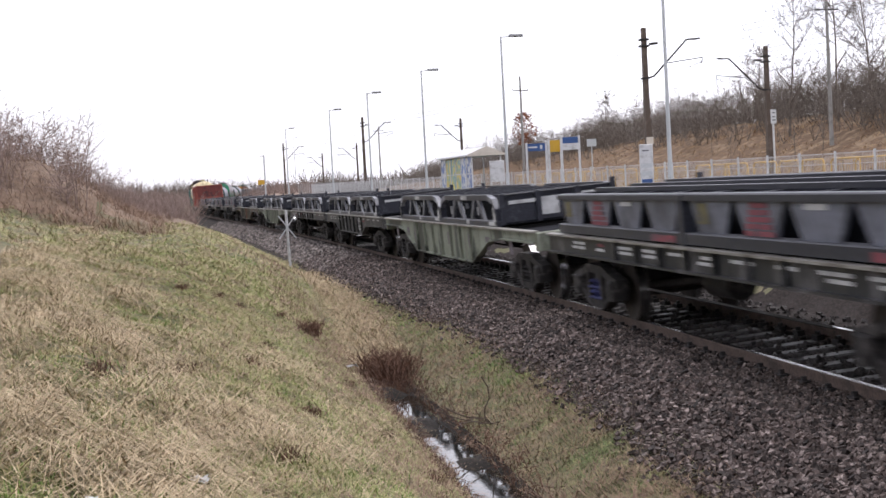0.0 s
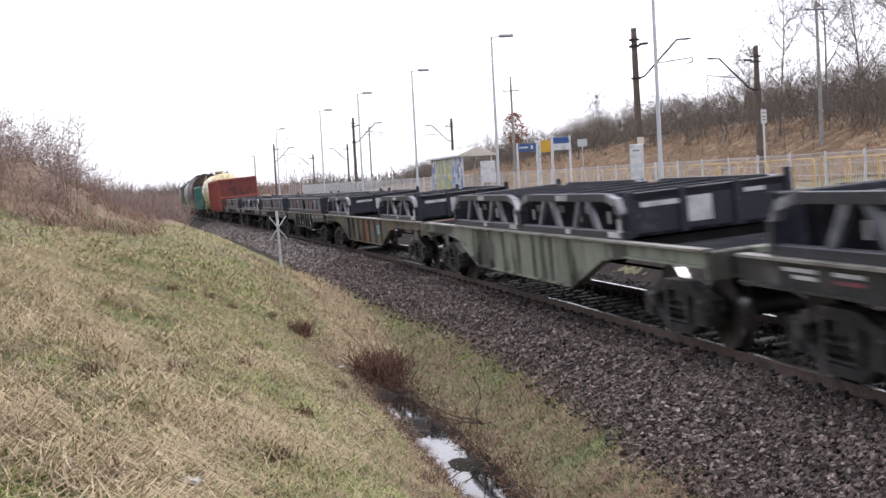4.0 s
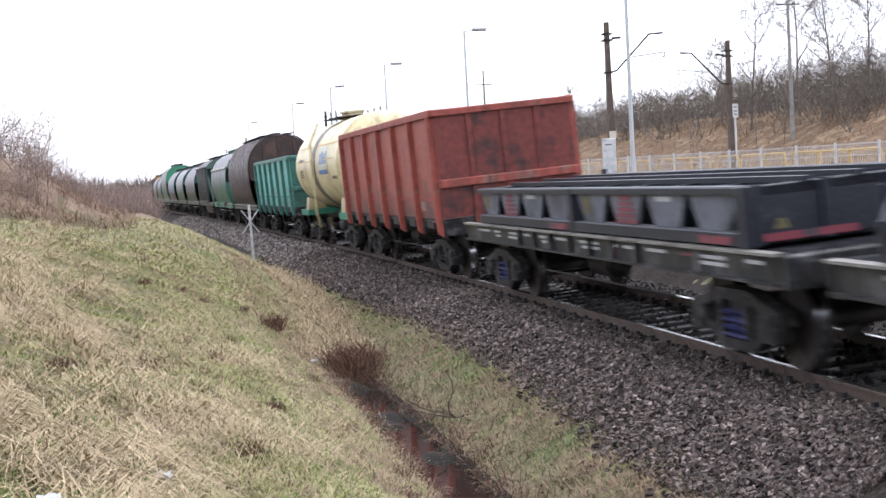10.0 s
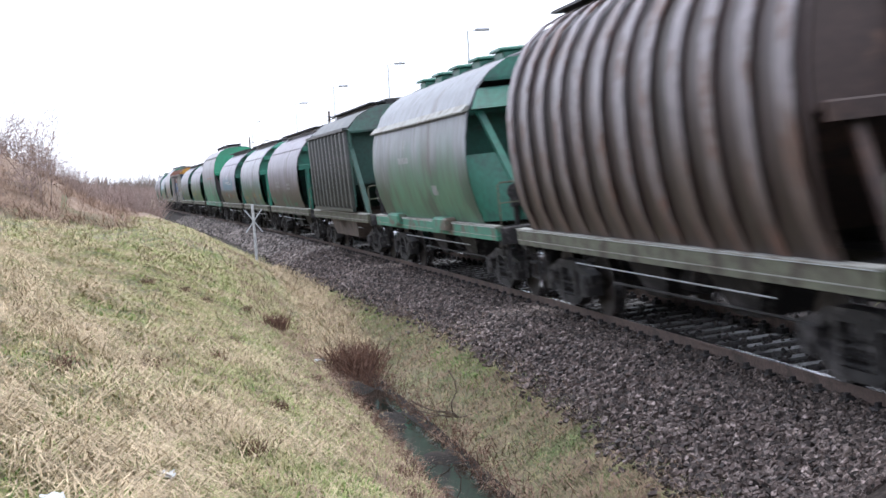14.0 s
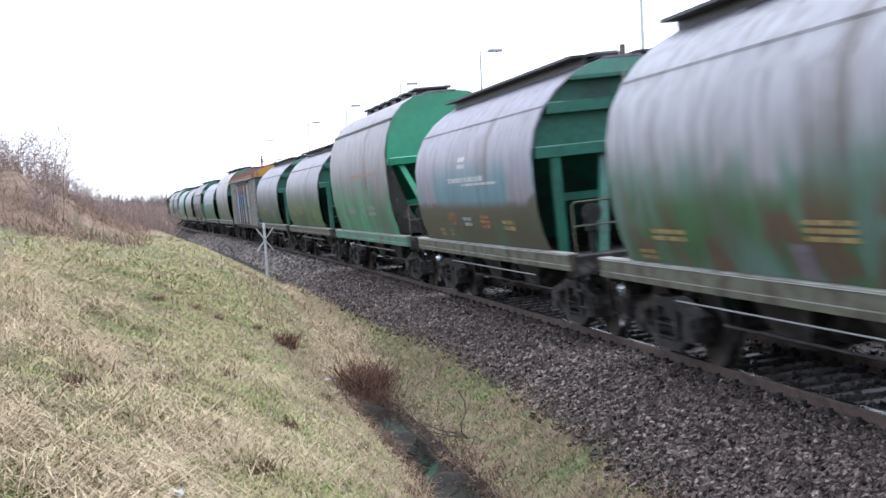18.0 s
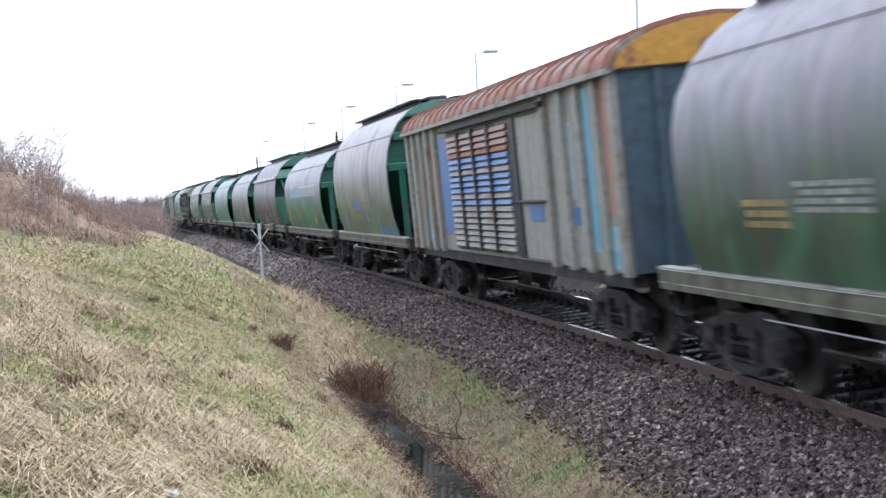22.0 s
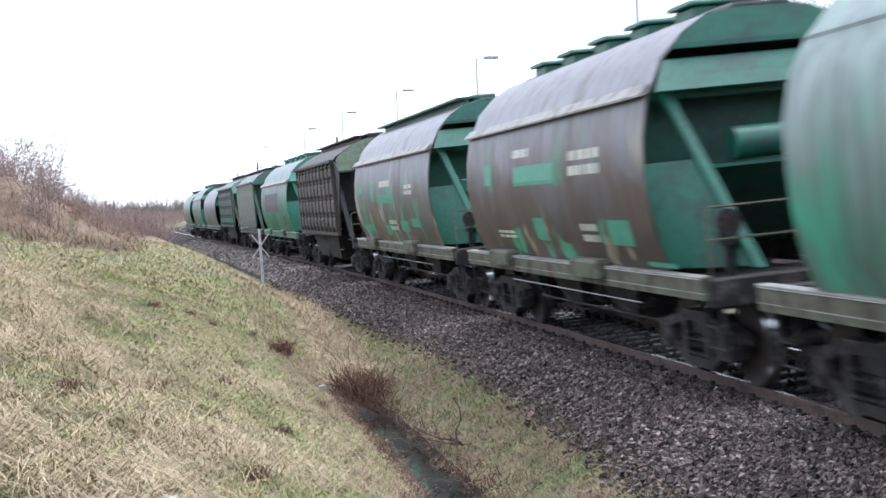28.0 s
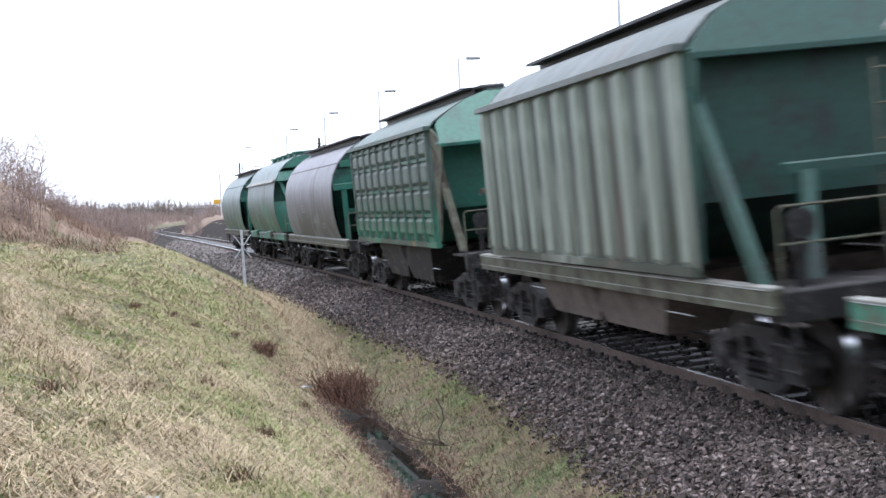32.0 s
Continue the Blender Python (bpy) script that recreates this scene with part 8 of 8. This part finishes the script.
stencil(CARS[5], OCHRE, [(-1.9, -0.9, 1.68, 1.9, 3), (2.2, 3.3, 1.6, 1.76, 2), (3.4, 4.0, 1.36, 1.5, 2), (-4.2, -3.4, 1.6, 1.85, 2)], LOWER, 4)
patches(CARS[5], RUSTPATCH, [(-0.95, -0.5, 1.33, 1.66)], LOWER)
stencil(CARS[4], FADEDWHITE, [(1.0, 2.4, 2.1, 2.4, 2), (-2.4, -1.4, 2.0, 2.3, 2)], LOWER, 7)
patches(CARS[4], DULLMINT, [(3.6, 4.3, 1.45, 1.7), (0.2, 0.7, 1.45, 1.65), (-3.4, -2.4, 1.40, 1.52)], LOWER)
patches(CARS[2], FADEDWHITE, [(0.4, 1.6, 2.55, 2.68), (0.8, 1.0, 2.85, 3.05), (-2.2, -1.7, 1.85, 2.05)], HATCH, "lettering_bar")
stencil(CARS[9], FADEDWHITE, [(-2.7, -2.0, 1.7, 1.95, 2), (0.4, 1.8, 1.95, 2.25, 4), (-1.4, -0.6, 2.85, 3.05, 2)], LOWER)
stencil(CARS[9], OCHRE, [(2.0, 3.0, 1.8, 2.1, 3)], LOWER)
stencil(CARS[8], OCHRE, [(2.4, 3.6, 1.72, 1.95, 3), (0.2, 1.2, 1.8, 2.15, 3), (-3.6, -3.0, 1.7, 1.95, 3)], LOWER)
stencil(CARS[7], FADEDWHITE, [(-2.6, -1.4, 1.78, 2.1, 2), (-0.6, -0.2, 1.8, 2.0, 2), (1.0, 2.6, 1.85, 2.0, 2)], TALLER)
stencil(CARS[7], SALMON, [(-3.6, 0.8, 2.86, 2.98, 1)], TALLER)
for k in (13, 14, 15, 22, 23, 24):
    stencil(CARS[k], FADEDWHITE, [(0.6, 1.6, 2.1, 2.4, 3), (-1.8, -1.1, 1.75, 1.95, 2), (-3.4, -2.8, 1.6, 1.8, 2)], LOWER if SPEC[k][0] == "round" else HATCH, k)
arc = [(1.5 * math.cos(a), 2.72 + 1.5 * math.sin(a)) for a in np.linspace(-1.2, 1.2, 25)]
patches(tw, PALECREAM, [(-2.9, -1.0, 2.62, 3.36)], arc, "label_panel")
patches(tw, BLUE, [(-2.85, -1.05, 2.5, 2.64)] + [(-2.8 + 0.42 * k, -2.54 + 0.42 * k, 2.82, 3.22 - 0.06 * (k % 2)) for k in range(4)], arc, "label_bar")
stencil(tw, STAIN, [(2.6, 4.2, 2.95, 3.1, 1), (3.0, 3.8, 2.4, 2.7, 3), (-4.6, -3.6, 2.3, 2.45, 1)], arc, 5)
patches(tw, YELLOW, [(-4.6, -0.5, 3.42, 3.45), (0.5, 4.6, 3.42, 3.45), (-4.6, -2.2, 2.95, 2.98), (0.5, 4.6, 2.95, 2.98)], arc, "painted_line")
for car, mat, spots in ((gw, PALESCUFF, [(-2.3, -1.9, 2.3, 2.8), (2.6, 3.1, 2.5, 2.7), (4.4, 4.8, 2.4, 2.8)]), (TRAIN[0][0], SALMON, [(-2.0, -1.4, 2.3, 3.0), (1.8, 2.4, 1.9, 2.1), (-4.8, -4.3, 1.5, 1.7), (0.2, 0.6, 2.6, 2.9)])):
    for y0, y1, z0, z1 in spots:
        part("worn_patch", Build().box(-1.468, -1.4605, y0, y1, z0, z1).mesh("worn_patch", mat), car)
for y0, y1, z0, z1, mat in ((-6.35, -5.75, 1.4, 3.6, CYAN), (-7.25, -6.55, 1.9, 3.65, SALMON), (-7.25, -6.55, 1.2, 1.75, CYAN), (-5.5, -4.9, 2.1, 3.2, FADEDCYAN), (-5.5, -4.9, 1.75, 2.0, BLUE), (4.6, 5.0, 1.6, 3.3, SALMON), (5.5, 6.0, 1.3, 2.0, CYAN), (6.6, 7.1, 1.8, 3.4, SALMON), (6.6, 7.1, 3.0, 3.3, BLUE)):
    part("spray_patch", Build().box(-1.424, -1.4125, y0, y1, z0, z1).mesh("spray_patch", mat), CARS[10])
part("spray_patch", Build().box(-1.474, -1.4625, -3.8, -3.0, 1.8, 2.05).mesh("spray_patch", BLUE), CARS[10])

DEEP, FISH, LEVEL = [(3.5, 0.53), (5.3, 1.02), (6.4, 1.1)], [(2.85, 0.7), (3.95, 0.97), (5.2, 1.0)], [(3.0, 1.0), (5.2, 1.0)]
FLATKIND = [(DARKGREY, LEVEL, "tri", "black flat wagon with white markings"), (CAMO, DEEP, "arch", "green camouflage flat wagon with deep fish-bellied sills"), (DARKGREY, FISH, "arch", "dark grey flat wagon with fish-bellied sills"),
            (DARKGREY, LEVEL, "arch", "dark flat wagon with straight sills"), (CAMO, DEEP, "arch", "green camouflage flat wagon with deep fish-bellied sills"), (CAMOBROWN, DEEP, "arch", "brown and green camouflage flat wagon with deep sills"),
            (DARKGREY, FISH, "tri", "dark grey flat wagon with lettered fish-bellied sills"), (DARKGREY, LEVEL, "tri", "black flat wagon with white markings"), (DARKGREY, LEVEL, "arch", "dark flat wagon with straight sills"), (DARKGREY, LEVEL, "tri", "black flat wagon with white markings")]
for k, (paint, belly, style, label) in enumerate(FLATKIND):
    a, c = FLAT_ENDS[k], FLAT_ENDS[k + 1]
    couple(flat(label, (c - a) / 2, paint, belly), a, c)
    for p, q in zip(FRAMES[k][::2], FRAMES[k][1::2]):
        lf = load_frame(q - p, NAVY, style, "dark navy steel load frame with open side trusses" if style == "arch" else "black steel load frame with blue-grey side panels and paint marks")
        TRAIN.append((lf, (p + q) / 2, (q - p) / 2 - 1.5))


def run(t):
    return 14.594 * (t - 20) + 0.01316 * (t - 20) ** 2 / 2


def motions():
    for car, s, half in TRAIN:
        walk(car, [(t, on_track(s - run(t), max(half, 0.5))) for t in range(0, 33)])
    # all wheels roll alike: one keyed turn, shared by every wheelset
    first = WHEELSETS[0]
    walk(first, [(k / FPS, Matrix.Rotation((run(k / FPS) - run(0)) / 0.478, 4, "X")) for k in range(0, 32 * FPS + 1)])
    for w in WHEELSETS[1:]:
        w.rotation_mode = "QUATERNION"
        keys = w.animation_data_create()
        keys.action = first.animation_data.action
        keys.action_slot = first.animation_data.action_slot


motions()
